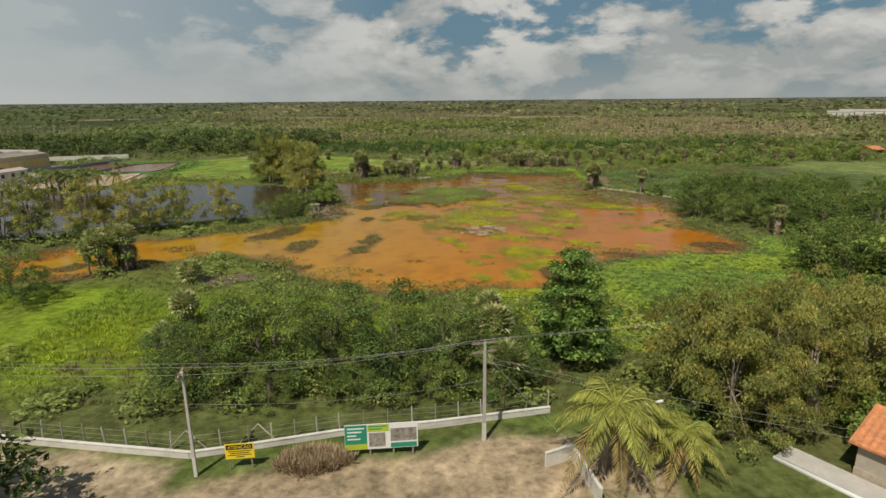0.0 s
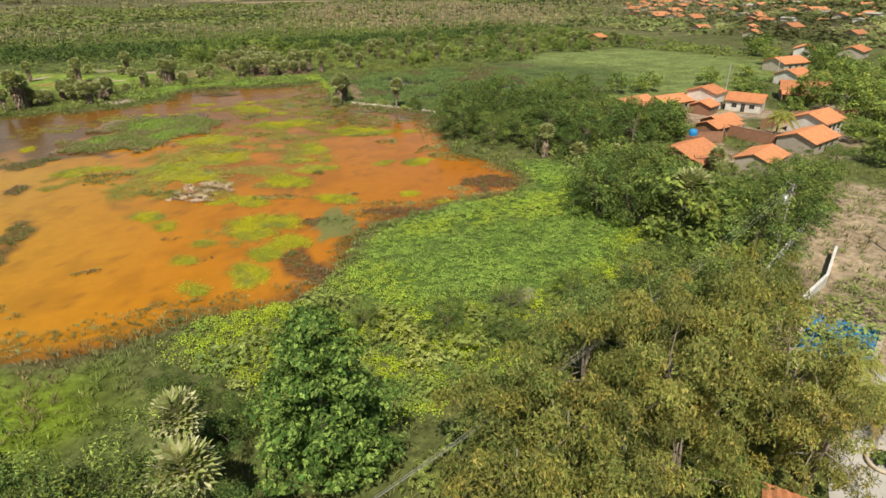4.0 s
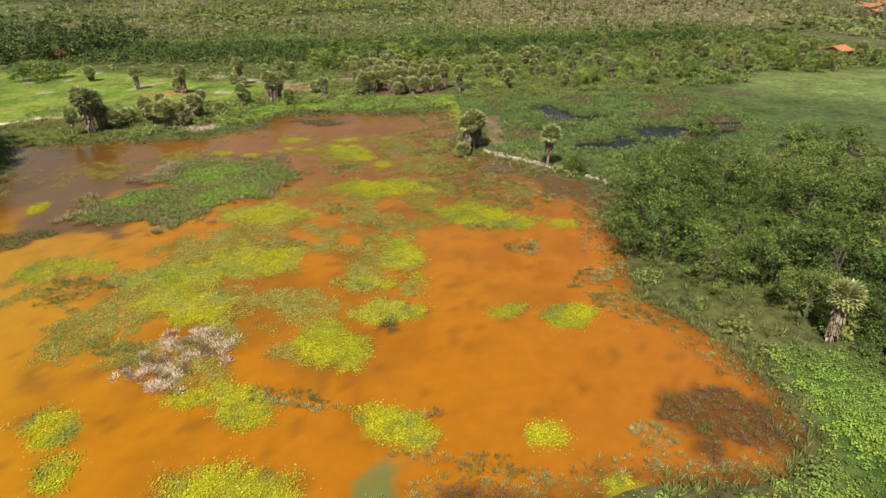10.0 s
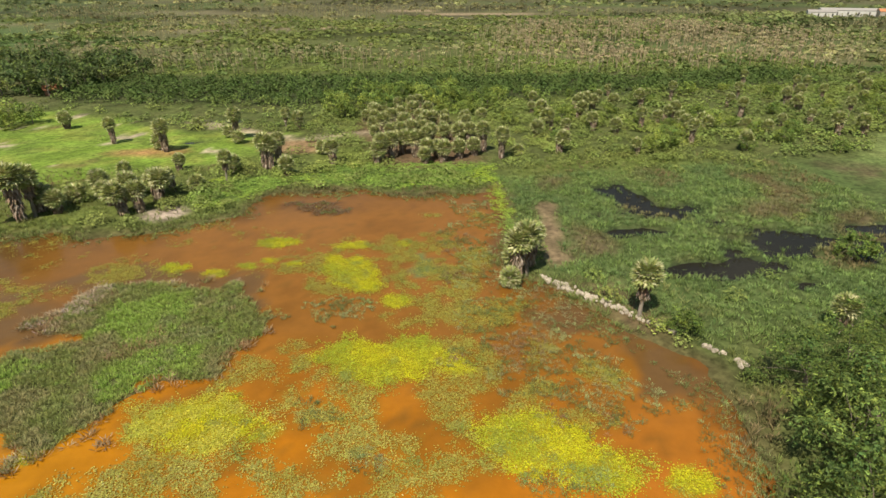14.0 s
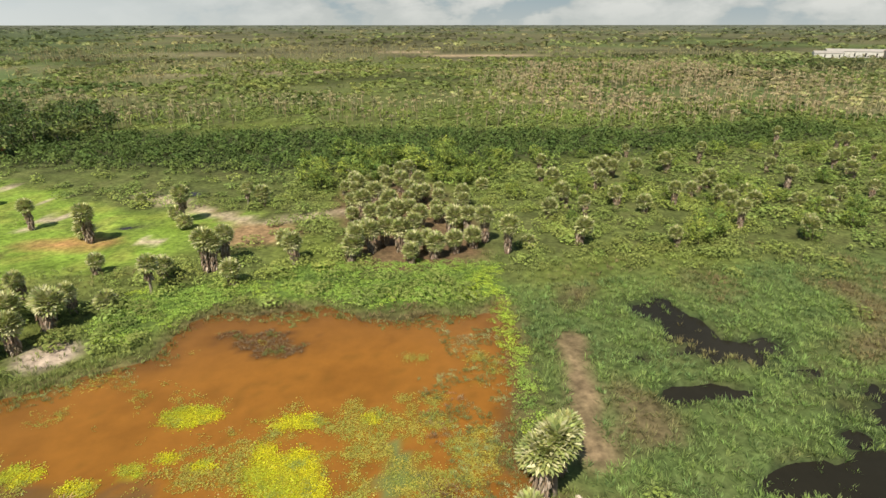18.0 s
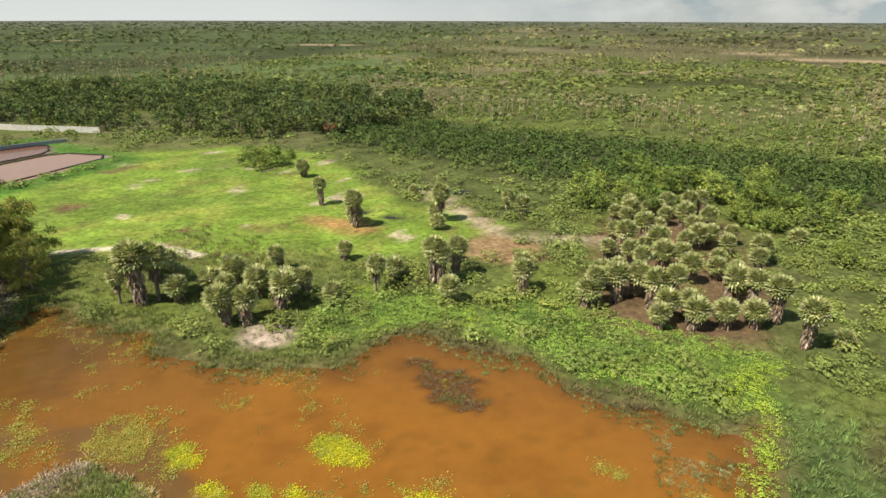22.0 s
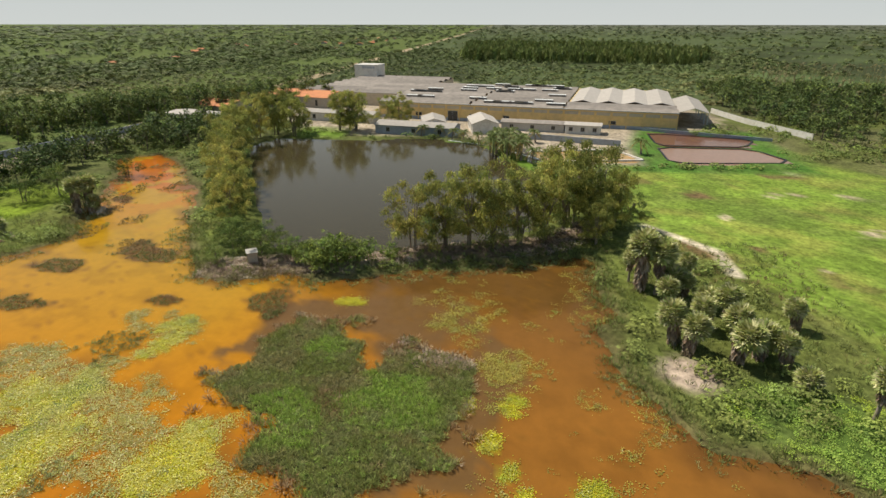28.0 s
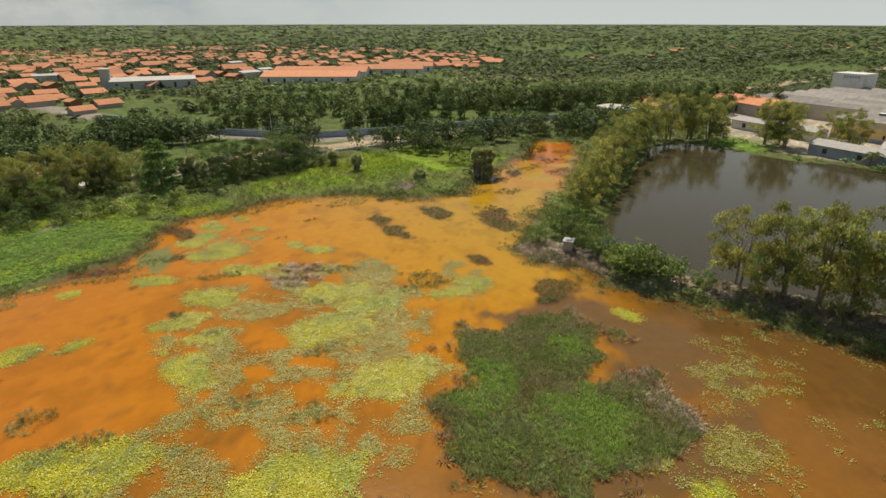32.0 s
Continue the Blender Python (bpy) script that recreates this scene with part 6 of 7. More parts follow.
def make_house(w, d, h, rise, wall=None, label="low house with orange clay roof tiles", lean=0.0):
    """A near house: walls, tiled roof, openings, and a lean-to where it has one."""
    root = tagged(new("house"), label, "house")
    part("wall", gable_walls(w, d, h, rise), wall or PLASTER, root)
    part("roof", tiled(w, d, h, rise), TILE, root)
    for i in range(2):
        opening(root, "window", -w / 4 + i * w / 2, -d / 2, 1.0, 2.0, 0.55, -1)
        opening(root, "window", -w / 4 + i * w / 2, d / 2, 1.0, 2.0, 0.55, 1)
    opening(root, "door", 0, -d / 2, 0.02, 2.05, 0.42, -1)
    if lean:
        y0 = -d / 2 - lean
        V = np.array([(-w / 2, y0, h - 0.9), (w / 2 * 0.7, y0, h - 0.9), (w / 2 * 0.7, -d / 2, h - 0.1), (-w / 2, -d / 2, h - 0.1)], float)
        part("porch_roof", (np.concatenate([V, V + [0, 0, 0.14]]), np.array([(0, 3, 2, 1), (4, 5, 6, 7), (0, 1, 5, 4), (1, 2, 6, 5), (2, 3, 7, 6), (3, 0, 4, 7)])), TILE, root)
        for x in (-w / 2 + 0.2, -w * 0.1, w * 0.33):
            part("post", box(x - 0.09, y0 + 0.1, -0.3, x + 0.09, y0 + 0.28, h - 0.85), TIMBER, root)
    return root


def far_house(w, d, h, rise, wall, label, roof=None):
    root = tagged(new("house"), label, "house")
    part("wall", gable_walls(w, d, h, rise), wall, root)
    part("roof", gable(w, d, h, rise, 0.9), roof or TILE, root)
    part("door", box(-0.5, -d / 2 - 0.04, 0, 0.5, -d / 2 + 0.05, 2.05), GLASS, root)
    return root


def set_copy(proto, x, y, yaw, k=1.0):
    return copy_thing(proto, pose(x, y, height_at(x, y), 0, 0, yaw) @ Matrix.Diagonal((k, k, k, 1)))


H_LONG, H_MID, H_BRICK, H_SMALL = (make_house(12, 8, 2.8, 1.5), make_house(8.5, 7, 2.8, 1.4, WHITEWALL, "small whitewashed house with clay roof tiles"),
                                   make_house(11, 8, 2.7, 1.6, BRICK, "raw brick house with a tiled porch", 2.6), make_house(6, 6, 2.6, 1.1, BRICK, "little brick house with clay tiles"))
H_TALL = make_house(7, 8, 4.9, 1.3, WHITEWALL, "tall white two-storey house with clay tiles")
for proto, x, y, yaw, k in [(H_LONG, 106, 132, 8, 0.8), (H_SMALL, 105, 127, 8, 0.85), (H_LONG, 116, 130.5, 4, 0.78), (H_TALL, 124.5, 127.5, 20, 0.85), (H_SMALL, 120, 123.5, 20, 0.8), (H_MID, 132, 122, -60, 0.9), (H_BRICK, 112.5, 112, 8, 0.62), (H_SMALL, 106, 108, 8, 0.8), (H_BRICK, 87, 96.5, 14, 0.8),
                            (H_LONG, 96, 89, 20, 0.7), (H_LONG, 114, 93.5, 12, 0.82), (H_MID, 127, 101, 12, 1), (H_BRICK, 157, 125, -50, 1), (H_MID, 176, 142, 10, 1), (H_LONG, 198, 161, 0, 1), (H_MID, 240, 184, 30, 1), (H_LONG, 252, 172, 20, 1), (H_SMALL, 194.5, 257, 20, 1.1), (H_SMALL, -77.6, 311, 30, 0.8)]:
    tagged(set_copy(proto, x, y, yaw, k), group="houses beside the marsh")
retire(H_LONG, H_MID, H_BRICK, H_SMALL, H_TALL)


def strip_wall(root, pts, h, t, mat, name="wall_stretch", z=0.3):
    """A wall of straight stretches with a coping on each."""
    for (ax, ay), (bx, by) in zip(pts, pts[1:]):
        ln, a = math.hypot(bx - ax, by - ay), math.degrees(math.atan2(by - ay, bx - ax))
        part(name, box(0, -t / 2, -0.5, ln - 0.003, t / 2, h), mat, root).matrix_basis = pose(ax, ay, z, 0, 0, a)
        part("coping", box(0.003, -t / 2 - 0.04, h + 0.002, ln - 0.006, t / 2 + 0.04, h + 0.06), mat, root).matrix_basis = pose(ax, ay, z, 0, 0, a)
    return root


def wall_thing(name, pts, h, t, mat, label):
    return strip_wall(tagged(new(name), label, "wall", kind="structure"), pts, h, t, mat)


wall_thing("wall_yards", [(97, 104), (102.5, 102.6), (107.5, 106.8), (109.5, 95.5)], 2.3, 0.15, BRICK, "raw brick yard wall between houses")
wall_thing("wall_yards", [(81.5, 99.5), (82.6, 92.4), (89, 91)], 2.1, 0.15, BRICK, "raw brick yard wall with plastered piers")
wall_thing("wall_yards", [(118, 106.5), (131, 109), (146, 104)], 2.2, 0.15, BRICK, "raw brick yard wall behind trees")
wall_thing("wall_yards", [(96.2, 128.5), (97, 124.3), (103, 122.6)], 1.7, 0.15, PLASTER, "plastered yard wall below a house")
stand = tagged(new("water_tank"), "round blue water tank on a brick stand", "water tank")
part("stand", box(-0.8, -0.8, -0.4, 0.8, 0.8, 2.4), BRICK, stand)
part("roof_tank", tube([(0, 0, 2.4), (0, 0, 2.9), (0, 0, 3.4), (0, 0, 3.6)], (0.72, 0.8, 0.7, 0.3), 14), BLUE_PAINT, stand)
stand.matrix_world = pose(94.3, 102.5, height_at(94.3, 102.5), 0, 0, 14)

# ---- the towns ----
FAR = [far_house(12, 10, 2.5, 2.0, PLASTER, "town house with orange clay roof"), far_house(9, 9, 2.5, 1.8, PLASTER, "white town house with orange clay roof"), far_house(15, 11, 2.6, 2.3, PLASTER, "long town house with orange clay roof"),
       far_house(8, 7, 2.8, 1.2, BRICK, "small brick town house with clay roof"), far_house(13, 9, 3.4, 0.8, WHITEWALL, "white flat-pitched town building", PALE_ROOF)]
E_TOWN = [(300, 345), (262, 268), (290, 240), (296, 196), (420, 220), (900, 560), (1000, 900), (760, 860), (470, 560)]
W_TOWN = [(70, -70), (20, -110), (-30, -140), (-70, -150), (-110, -190), (-215, -200), (-265, -150), (-330, -190), (-420, -330), (-300, -640), (60, -720), (120, -300)]
rest = {"wall": [], "roof": []}
for poly, count, keep, seed in ((E_TOWN, 230, 110, 80), (W_TOWN, 430, 130, 81), ([(-380, -170), (-900, -260), (-1300, -60), (-700, -30)], 26, 0, 82)):
    rng = np.random.default_rng(seed)
    spots = sorted(spots_in(poly, count, rng, 12, (0.7, 1.1) if poly is W_TOWN else (0.55, 1.05)), key=lambda p: math.hypot(p[0] - 30, p[1] - 140))
    for i, (x, y, k) in enumerate(spots):
        yaw = float(rng.choice([12, 102, 192, 14])) + float(rng.normal()) * 8
        kind = FAR[int(rng.choice([0, 0, 1, 1, 2, 3, 3, 4]))]
        if i < keep:
            tagged(set_copy(kind, x, y, yaw, k), group="town houses")
            continue
        # the farthest roofs run together
        ca, sa = math.cos(radians(yaw)) * k, math.sin(radians(yaw)) * k
        for o in kind.children:
            if o.name.split(".")[0] in rest:
                V = np.array([v.co[:] for v in o.data.vertices])
                F = np.array([p.vertices[:] for p in o.data.polygons if len(p.vertices) == 4])
                rest[o.name.split(".")[0]].append((np.stack([V[:, 0] * ca - V[:, 1] * sa + x, V[:, 0] * sa + V[:, 1] * ca + y, V[:, 2] * k + height_at(x, y)], 1), F))
far_town = tagged(new("far_town"), "many far town houses with orange clay roofs", "houses", kind="stuff")
part("walls", merge(rest["wall"]), PLASTER, far_town)
part("roofs", merge(rest["roof"]), TILE, far_town)
for x, y, k in ((62, -60, 1), (52, -80, 1.1), (70, -100, 1), (-4, -104, 0.8), (20, -130, 1), (8, -90, 0.7), (40, -118, 1.2)):
    tagged(set_copy(FAR[0], x, y, 15, k), group="town houses")
retire(*FAR)


def shed(name, x, y, yaw, w, d, h, rise, wall, roof, label, category="building", doors=3):
    root = tagged(new(name), label, category)
    part("wall", gable_walls(w, d, h, rise), wall, root)
    part("roof", gable(w, d, h, rise, 0.4), roof, root)
    for i in range(doors):
        opening(root, "window", -w / 2 + w * (i + 0.5) / doors, -d / 2, 0.9, h * 0.75, 0.6, -1)
        opening(root, "window", -w / 2 + w * (i + 0.5) / doors, d / 2, 0.9, h * 0.75, 0.6, 1)
    root.matrix_world = pose(x, y, height_at(x, y), 0, 0, yaw)
    return root


# large roofs of the western town
for x, y, yaw, w, d in ((-128, -150, -38, 58, 26), (-150, -178, -38, 62, 26), (-196, -166, -38, 50, 16), (-222, -180, -38, 40, 16)):
    shed("market_hall", x, y, yaw, w, d, 4.2, 2.6, WHITEWALL, TILE, "wide low hall under one big orange tiled roof", "hall", 6)
hall = shed("church_hall", -40, -172, -14, 44, 14, 5.0, 1.6, CONCRETE, PALE_ROOF, "pale concrete hall with a square tower", "hall", 6)
part("tower", merge([box(21, -4, -0.4, 26, 3, 11), box(20.7, -4.3, 11, 26.3, 3.3, 11.5)]), CONCRETE, hall)
# white factory far off to the north-east
shed("warehouse", 545, 735, -28, 60, 26, 6, 2, WHITEWALL, PALE_ROOF, "white warehouse beyond the palm scrub", "warehouse", 6)
shed("warehouse", 575, 700, -28, 44, 20, 6, 2.4, PLASTER, TILE, "reddish tiled warehouse beside the white one", "warehouse", 4)
shed("warehouse", 500, 722, -28, 26, 16, 5, 2, WHITEWALL, PALE_ROOF, "white warehouse beyond the palm scrub", "warehouse", 4)

# ---- the factory by the reservoir ----
factory = tagged(new("factory"), "long factory with ochre walls and grey corrugated roofs", "factory")
part("wall", box(0, -72, -0.4, 113, 0, 6.0), OCHRE, factory)
part("plinth", box(-0.1, 0, -0.4, 113.1, 0.12, 1.1), GREYBLUE, factory, "grey painted plinth")
part("cornice", box(-0.2, -0.2, 6.0, 113.2, 0.3, 6.35), CONCRETE, factory)
for i in range(20):
    part("panel", box(5.65 * i + 0.4, 0, 4.4, 5.65 * i + 5.2, 0.06, 5.5), BEIGE, factory)
    part("pilaster", box(5.65 * i - 0.02, 0, -0.4, 5.65 * i + 0.36, 0.2, 5.98), OCHRE, factory)
for x in (22, 61, 74, 96):
    opening(factory, "window", x, 0.1, 1.4, 2.6, 1.2, 1, GREYBLUE)
opening(factory, "gate", 82, 0.1, 0.02, 3.6, 1.9, 1, GREYBLUE)
rng = np.random.default_rng(90)


def roof_rows(x0, x1, y0, n, d, mat, rise=0.9, z=6.0):
    for i in range(n):
        V, F = gable(x1 - x0, d, z, rise, 0.0, 0.16)
        part("roof", (V + [(x0 + x1) / 2, y0 - d * (i + 0.5), 0.02 * (i % 2)], F), mat, factory)


roof_rows(40, 75, 0, 8, 9.0, SHEETING)
roof_rows(76, 113, 0, 8, 9.0, SHEETING)
part("wall", box(113.2, -108, -0.4, 165, -30, 5.4), BEIGE, factory)
roof_rows(113.2, 138, -30, 8, 9.7, SHEETING, 1.1, 5.4)
roof_rows(138.2, 165, -30, 8, 9.7, SHEETING, 1.1, 5.4)
roof_rows(0, 39.5, 0, 2, 9.0, SHEETING)
for i in range(4):
    V, F = gable(50, 9.6, 6.05, 1.15, 0.1)
    part("roof", (np.stack([-V[:, 1] + 4.9 + 9.8 * i, V[:, 0] - 43.5, V[:, 2]], 1), F), PALE_ROOF, factory, "pale sheet gable roof")
for i in range(34):
    x, r = rng.uniform(43, 108), int(rng.integers(0, 8))
    m = part("roof_monitor", merge([box(x - 3.4, -9 * r - 4.9, 6.6, x + 3.4, -9 * r - 3.4, 7.5)]), SHEETING, factory)
    part("skylight", box(x - 3.6, -9 * r - 5.1, 7.5, x + 3.6, -9 * r - 3.2, 7.62), SIGN_WHITE, m, "white skylight cover")
V, F = gable(40, 10, 5.2, 1.6, 0.3)
part("shed_roof", (np.stack([-V[:, 1] - 6.0, V[:, 0] - 30, V[:, 2]], 1), F), PALE_ROOF, factory)
for y in (-11, -20, -30, -40, -49):
    part("column", box(-11, y - 0.15, -0.4, -10.7, y + 0.15, 5.2), STEEL, factory)
part("water_tower", box(157, -112, -0.4, 171, -100, 12.5), WHITEWALL, factory, "white block-shaped water tower")
for i, (a, b) in enumerate(((158.5, 159.6), (160, 160.9), (161.3, 162.2), (162.6, 163.4), (163.8, 164.7), (165.1, 166))):
    part("lettering_bar", box(a, -100, 10.4, b, -99.94, 11.6), GREYBLUE, factory)
factory.matrix_world = pose(-159, 236, 0.4, 0, 0, -100.7)

for name, x, y, yaw, w, d, h, rise, wall, roof, label in [
        ("storehouse", -146, 146, 79, 28, 9, 3.0, 1.0, GREYBLUE, PALE_ROOF, "dark storehouse at the reservoir's edge"), ("workshop", -155, 168, 10, 16, 9, 3.4, 1.6, WHITEWALL, PALE_ROOF, "white workshop with a pale gable roof"),
        ("workshop", -157, 150, 10, 14, 8, 3.2, 1.2, WHITEWALL, PALE_ROOF, "white workshop with a pale gable roof"), ("canteen", -153, 203, 80, 12, 6, 3.0, 0.6, WHITEWALL, PALE_ROOF, "white canteen with a flat roof"),
        ("store", -157, 186, 80, 22, 6, 2.8, 0.7, CONCRETE, SHEETING, "grey lean store before the factory"), ("office", -158, 60, 70, 24, 11, 3.6, 0.5, WHITEWALL, PALE_ROOF, "long white flat-roofed office"),
        ("lodge", -186, 56, 70, 18, 14, 3.4, 1.8, PLASTER, TILE, "lodge with reddish tiled roof behind trees"), ("hall", -214, 84, 70, 34, 18, 4.5, 2.0, PLASTER, TILE, "hall with faded tiled roof"),
        ("hall", -232, 104, 70, 30, 18, 4.5, 2.0, PLASTER, SHEETING, "hall with brown corrugated roof"), ("pavilion", -170, 112, 79, 30, 7, 3.2, 0.8, WHITEWALL, PALE_ROOF, "low white pavilion beside a lawn")]:
    shed(name, x, y, yaw, w, d, h, rise, wall, roof, label)
wall_thing("wall_works", [(-140, 184), (-131, 212)], 1.8, 0.2, GREYBLUE, "grey wall beside the basins")
wall_thing("wall_works", [(-160, 224), (-144, 262)], 1.0, 0.2, GREYBLUE, "low grey wall behind the settling basins")
wall_thing("wall_works", [(-206, 262), (-180, 266), (-148, 276)], 2.0, 0.2, WHITEWALL, "pale boundary wall of the factory")
wall_thing("wall_road", [(4, -66), (-8, -35), (-20, -7), (-40, 19), (-82, 32), (-152, 49)], 2.1, 0.2, GREYBLUE, "grey-blue boundary wall along a road")
for b, m, h in ((BASINS[2], WHITEWALL, 0.3), (BASINS[0], BLACK, 0.06), (BASINS[1], BLACK, 0.06)):
    wall_thing("kerb_basin", b + b[:1], h, 0.5, m, "dark liner edge round a settling basin" if m is BLACK else "white kerb round a settling basin")
wall_thing("kerb_path", [(-134, 158), (-128, 171), (-116, 181), (-110, 186)], 0.12, 0.6, SIGN_WHITE, "white kerb of a path on the reservoir bank")

# ---- coconut palms ----
def make_coconut(seed, stem, reach, label, fronds=17, pairs=22, green=(0.36, 0.37, 0.08)):
    """A coconut palm: leaning stem and arching feather fronds, each of them a part."""
    rng = np.random.default_rng(seed)
    root = tagged(new("coconut_palm"), label, "palm")
    top = np.array([rng.normal() * 0.25, rng.normal() * 0.25, stem])
    part("trunk", tube([(0, 0, -0.3), (top[0] * 0.3, top[1] * 0.3, stem * 0.5), top], (0.26, 0.17, 0.14), 8), BARK_PALE, root)
    for i in range(fronds):
        a, e = i * 2.399 + rng.normal() * 0.15, 1.15 - 1.45 * i / fronds
        out = np.array([math.cos(a), math.sin(a), 0.0])
        t = np.linspace(0, 1, pairs)[:, None]
        ln = reach * rng.uniform(0.85, 1.1)
        spine = top + out * (t * ln * math.cos(e * 0.8)) + np.array([0, 0, 1.0]) * (t * ln * math.sin(e) - t ** 2.2 * ln * 0.8)
        d = unit(np.gradient(spine, axis=0))
        side = unit(np.cross(d, [0, 0, 1.0]))
        w = ln * 0.26 * np.sin(np.clip(t[:, 0] * 2.9 + 0.25, 0, 3.1)) + 0.1
        parts = []
        for s in (-1, 1):
            al = unit(side * s + d * 0.8 + np.array([0, 0, -0.75]) + rng.normal(size=(pairs, 3)) * 0.12)
            parts.append(diamonds(spine + al * w[:, None] / 2, unit(np.cross(al, d)), w, ln * 0.85 / pairs, rng, al, 0.02))
        parts.append(tube(spine[::5], np.linspace(0.05, 0.012, len(spine[::5])), 4))
        V, F = merge(parts)
        c = np.array(green) if i < fronds * 0.75 else np.array((0.40, 0.30, 0.10))
        part("frond", np_mesh("frond", V, F, LEAF, np.repeat([c * rng.uniform(0.85, 1.15)], len(V), 0)), LEAF, root)
    return root


COCO = make_coconut(101, 4.2, 4.0, "coconut palm with yellow-green arching fronds", 24, 40)
COCO_S = make_coconut(102, 3.0, 2.6, "dark green coconut palm on the reservoir bank", 16, 14, (0.16, 0.20, 0.055))
plant([COCO], [(11.2, 36.8, 1.3), (17.2, 36.6, 0.85), (47.5, 43.5, 0.8), (50, 41, 0.75), (52, 45.5, 0.6), (116, 101.5, 1.0), (169, 130, 1.1)], "coconut palms in the gardens", 103)
plant([COCO_S], [(-121, 172, 1.2), (-116, 177, 1.1), (-112, 178, 1.2), (-113, 173, 1.7), (-116, 174, 1.9), (-119, 176, 1.7), (-110, 177, 1.6), (-108, 181, 1.7), (-113, 180, 1.8), (-117, 181, 1.7), (-105, 184, 1.3), (-122, 178, 1.8), (-134, 186, 1.2), (-135, 159, 1.1), (-132, 163, 1.1), (-129, 168, 1.1), (-140, 155, 1.1), (-137, 174, 1.2), (-120, 216, 1.3), (-140, 148, 1.1)],
      "coconut palms on the reservoir bank", 104)
retire(COCO, COCO_S)

# ---- the south side: wall, fence, poles, signs, house ----
wall_thing("wall_south", SOUTH_WALL, 0.55, 0.22, WHITEWALL, "low whitewashed garden wall along a dirt road")
wall_thing("wall_east", [(46, 53.5), (58, 59.5), (79, 68.5)], 1.0, 0.2, WHITEWALL, "stained white wall beside a dirt track")
wall_thing("wall_pool", [(60, 55.5), (66.5, 57.5), (74, 61.5)], 1.3, 0.2, WHITEWALL, "white garden wall beside a swimming pool")
wall_thing("wall_gate", [(7.2, 37.6), (9.4, 38.6), (10.2, 33.5)], 1.2, 0.18, WHITEWALL, "stained white gate wall at the road's end")
fence = tagged(new("wire_fence"), "fence of weathered posts and thin wires behind the wall", "fence")
posts = []
for (ax, ay), (bx, by) in zip(SOUTH_WALL, SOUTH_WALL[1:]):
    n = max(1, int(math.hypot(bx - ax, by - ay) / 1.8))
    posts += [(ax + (bx - ax) * i / n, ay + (by - ay) * i / n + 0.8) for i in range(n)]
posts.append((9, 46))
for x, y in posts:
    part("post", tube([(x, y, 0.0), (x + R.normal() * 0.06, y + R.normal() * 0.06, 1.95)], (0.075, 0.06), 6), CONCRETE if R.random() < 0.6 else TIMBER, fence)
for z in (0.8, 1.25, 1.7):
    part("wire", tube([(x, y, z + 0.03 * R.normal()) for x, y in posts], [0.012] * len(posts), 4), WIRE, fence)
for x, y in ((-20.6, 40.4), (-15.2, 41.2)):
    part("brace", tube([(x - 1.6, y, 0.3), (x, y + 0.1, 2.0)], (0.07, 0.06), 6), TIMBER, fence)
    part("brace", tube([(x + 1.6, y, 0.3), (x, y + 0.1, 2.0)], (0.07, 0.06), 6), TIMBER, fence)


def make_pole(x, y, h, yaw, label, arms=2, box_on=False):
    """A concrete utility pole with crossarms and insulators."""
    root = tagged(new("utility_pole"), label, "pole")
    V, F = box(-0.14, -0.11, -0.5, 0.14, 0.11, h)
    V[4:, :2] *= 0.62
    part("shaft", (V, F), CONCRETE, root)
    for k in range(arms):
        z = h - 0.15 - 0.75 * k
        arm = part("crossarm", box(-1.0, 0.10, z - 0.06, 1.0, 0.22, z + 0.06), TIMBER, root)
        for px in (-0.9, -0.3, 0.9):
            part("insulator", tube([(px, 0.16, z + 0.065), (px, 0.16, z + 0.15), (px, 0.16, z + 0.26)], (0.035, 0.075, 0.03), 7), CERAMIC, arm)
        part("stay", tube([(-0.6, 0.16, z - 0.06), (0, 0.12, z - 0.55)], (0.02, 0.02), 4), STEEL, root)
    part("base_band", box(-0.146, -0.116, 0.02, 0.146, 0.116, 1.6), WHITEWALL, root, "whitewashed foot")
    if box_on:
        part("transformer", merge([tube([(0, 0.55, h - 2.4), (0, 0.55, h - 1.3)], (0.32, 0.32), 12), box(-0.1, 0.12, h - 2.0, 0.1, 0.3, h - 1.8)]), STEEL, root)
    root.matrix_world = pose(x, y, height_at(x, y), 0, 0, yaw)
    return root


make_pole(-18.6, 37.1, 8.4, 100, "square concrete utility pole with whitewashed foot", 1)
make_pole(2.9, 41.2, 8.6, 15, "square concrete utility pole with whitewashed foot and stays")
make_pole(69.5, 65.5, 8.2, 60, "concrete utility pole with a transformer beside the wall", 2, True)
for x, y, yaw in ((145, 139, 20), (174, 146, 20), (-33, 9, 40), (-60, 24, 60), (80, 58, 30)):
    make_pole(x, y, 7.6, yaw, "grey concrete utility pole", 1)


def hang(name, a, b, sag, label, r=0.011):
    a, b = np.array(a, float), np.array(b, float)
    t = np.linspace(0, 1, 13)[:, None]
    pts = a * (1 - t) + b * t - np.array([0, 0, sag]) * (4 * t * (1 - t))
    return tagged(new(name, np_mesh(name, *tube(pts, [r] * 13, 4), WIRE)), label, "cable")


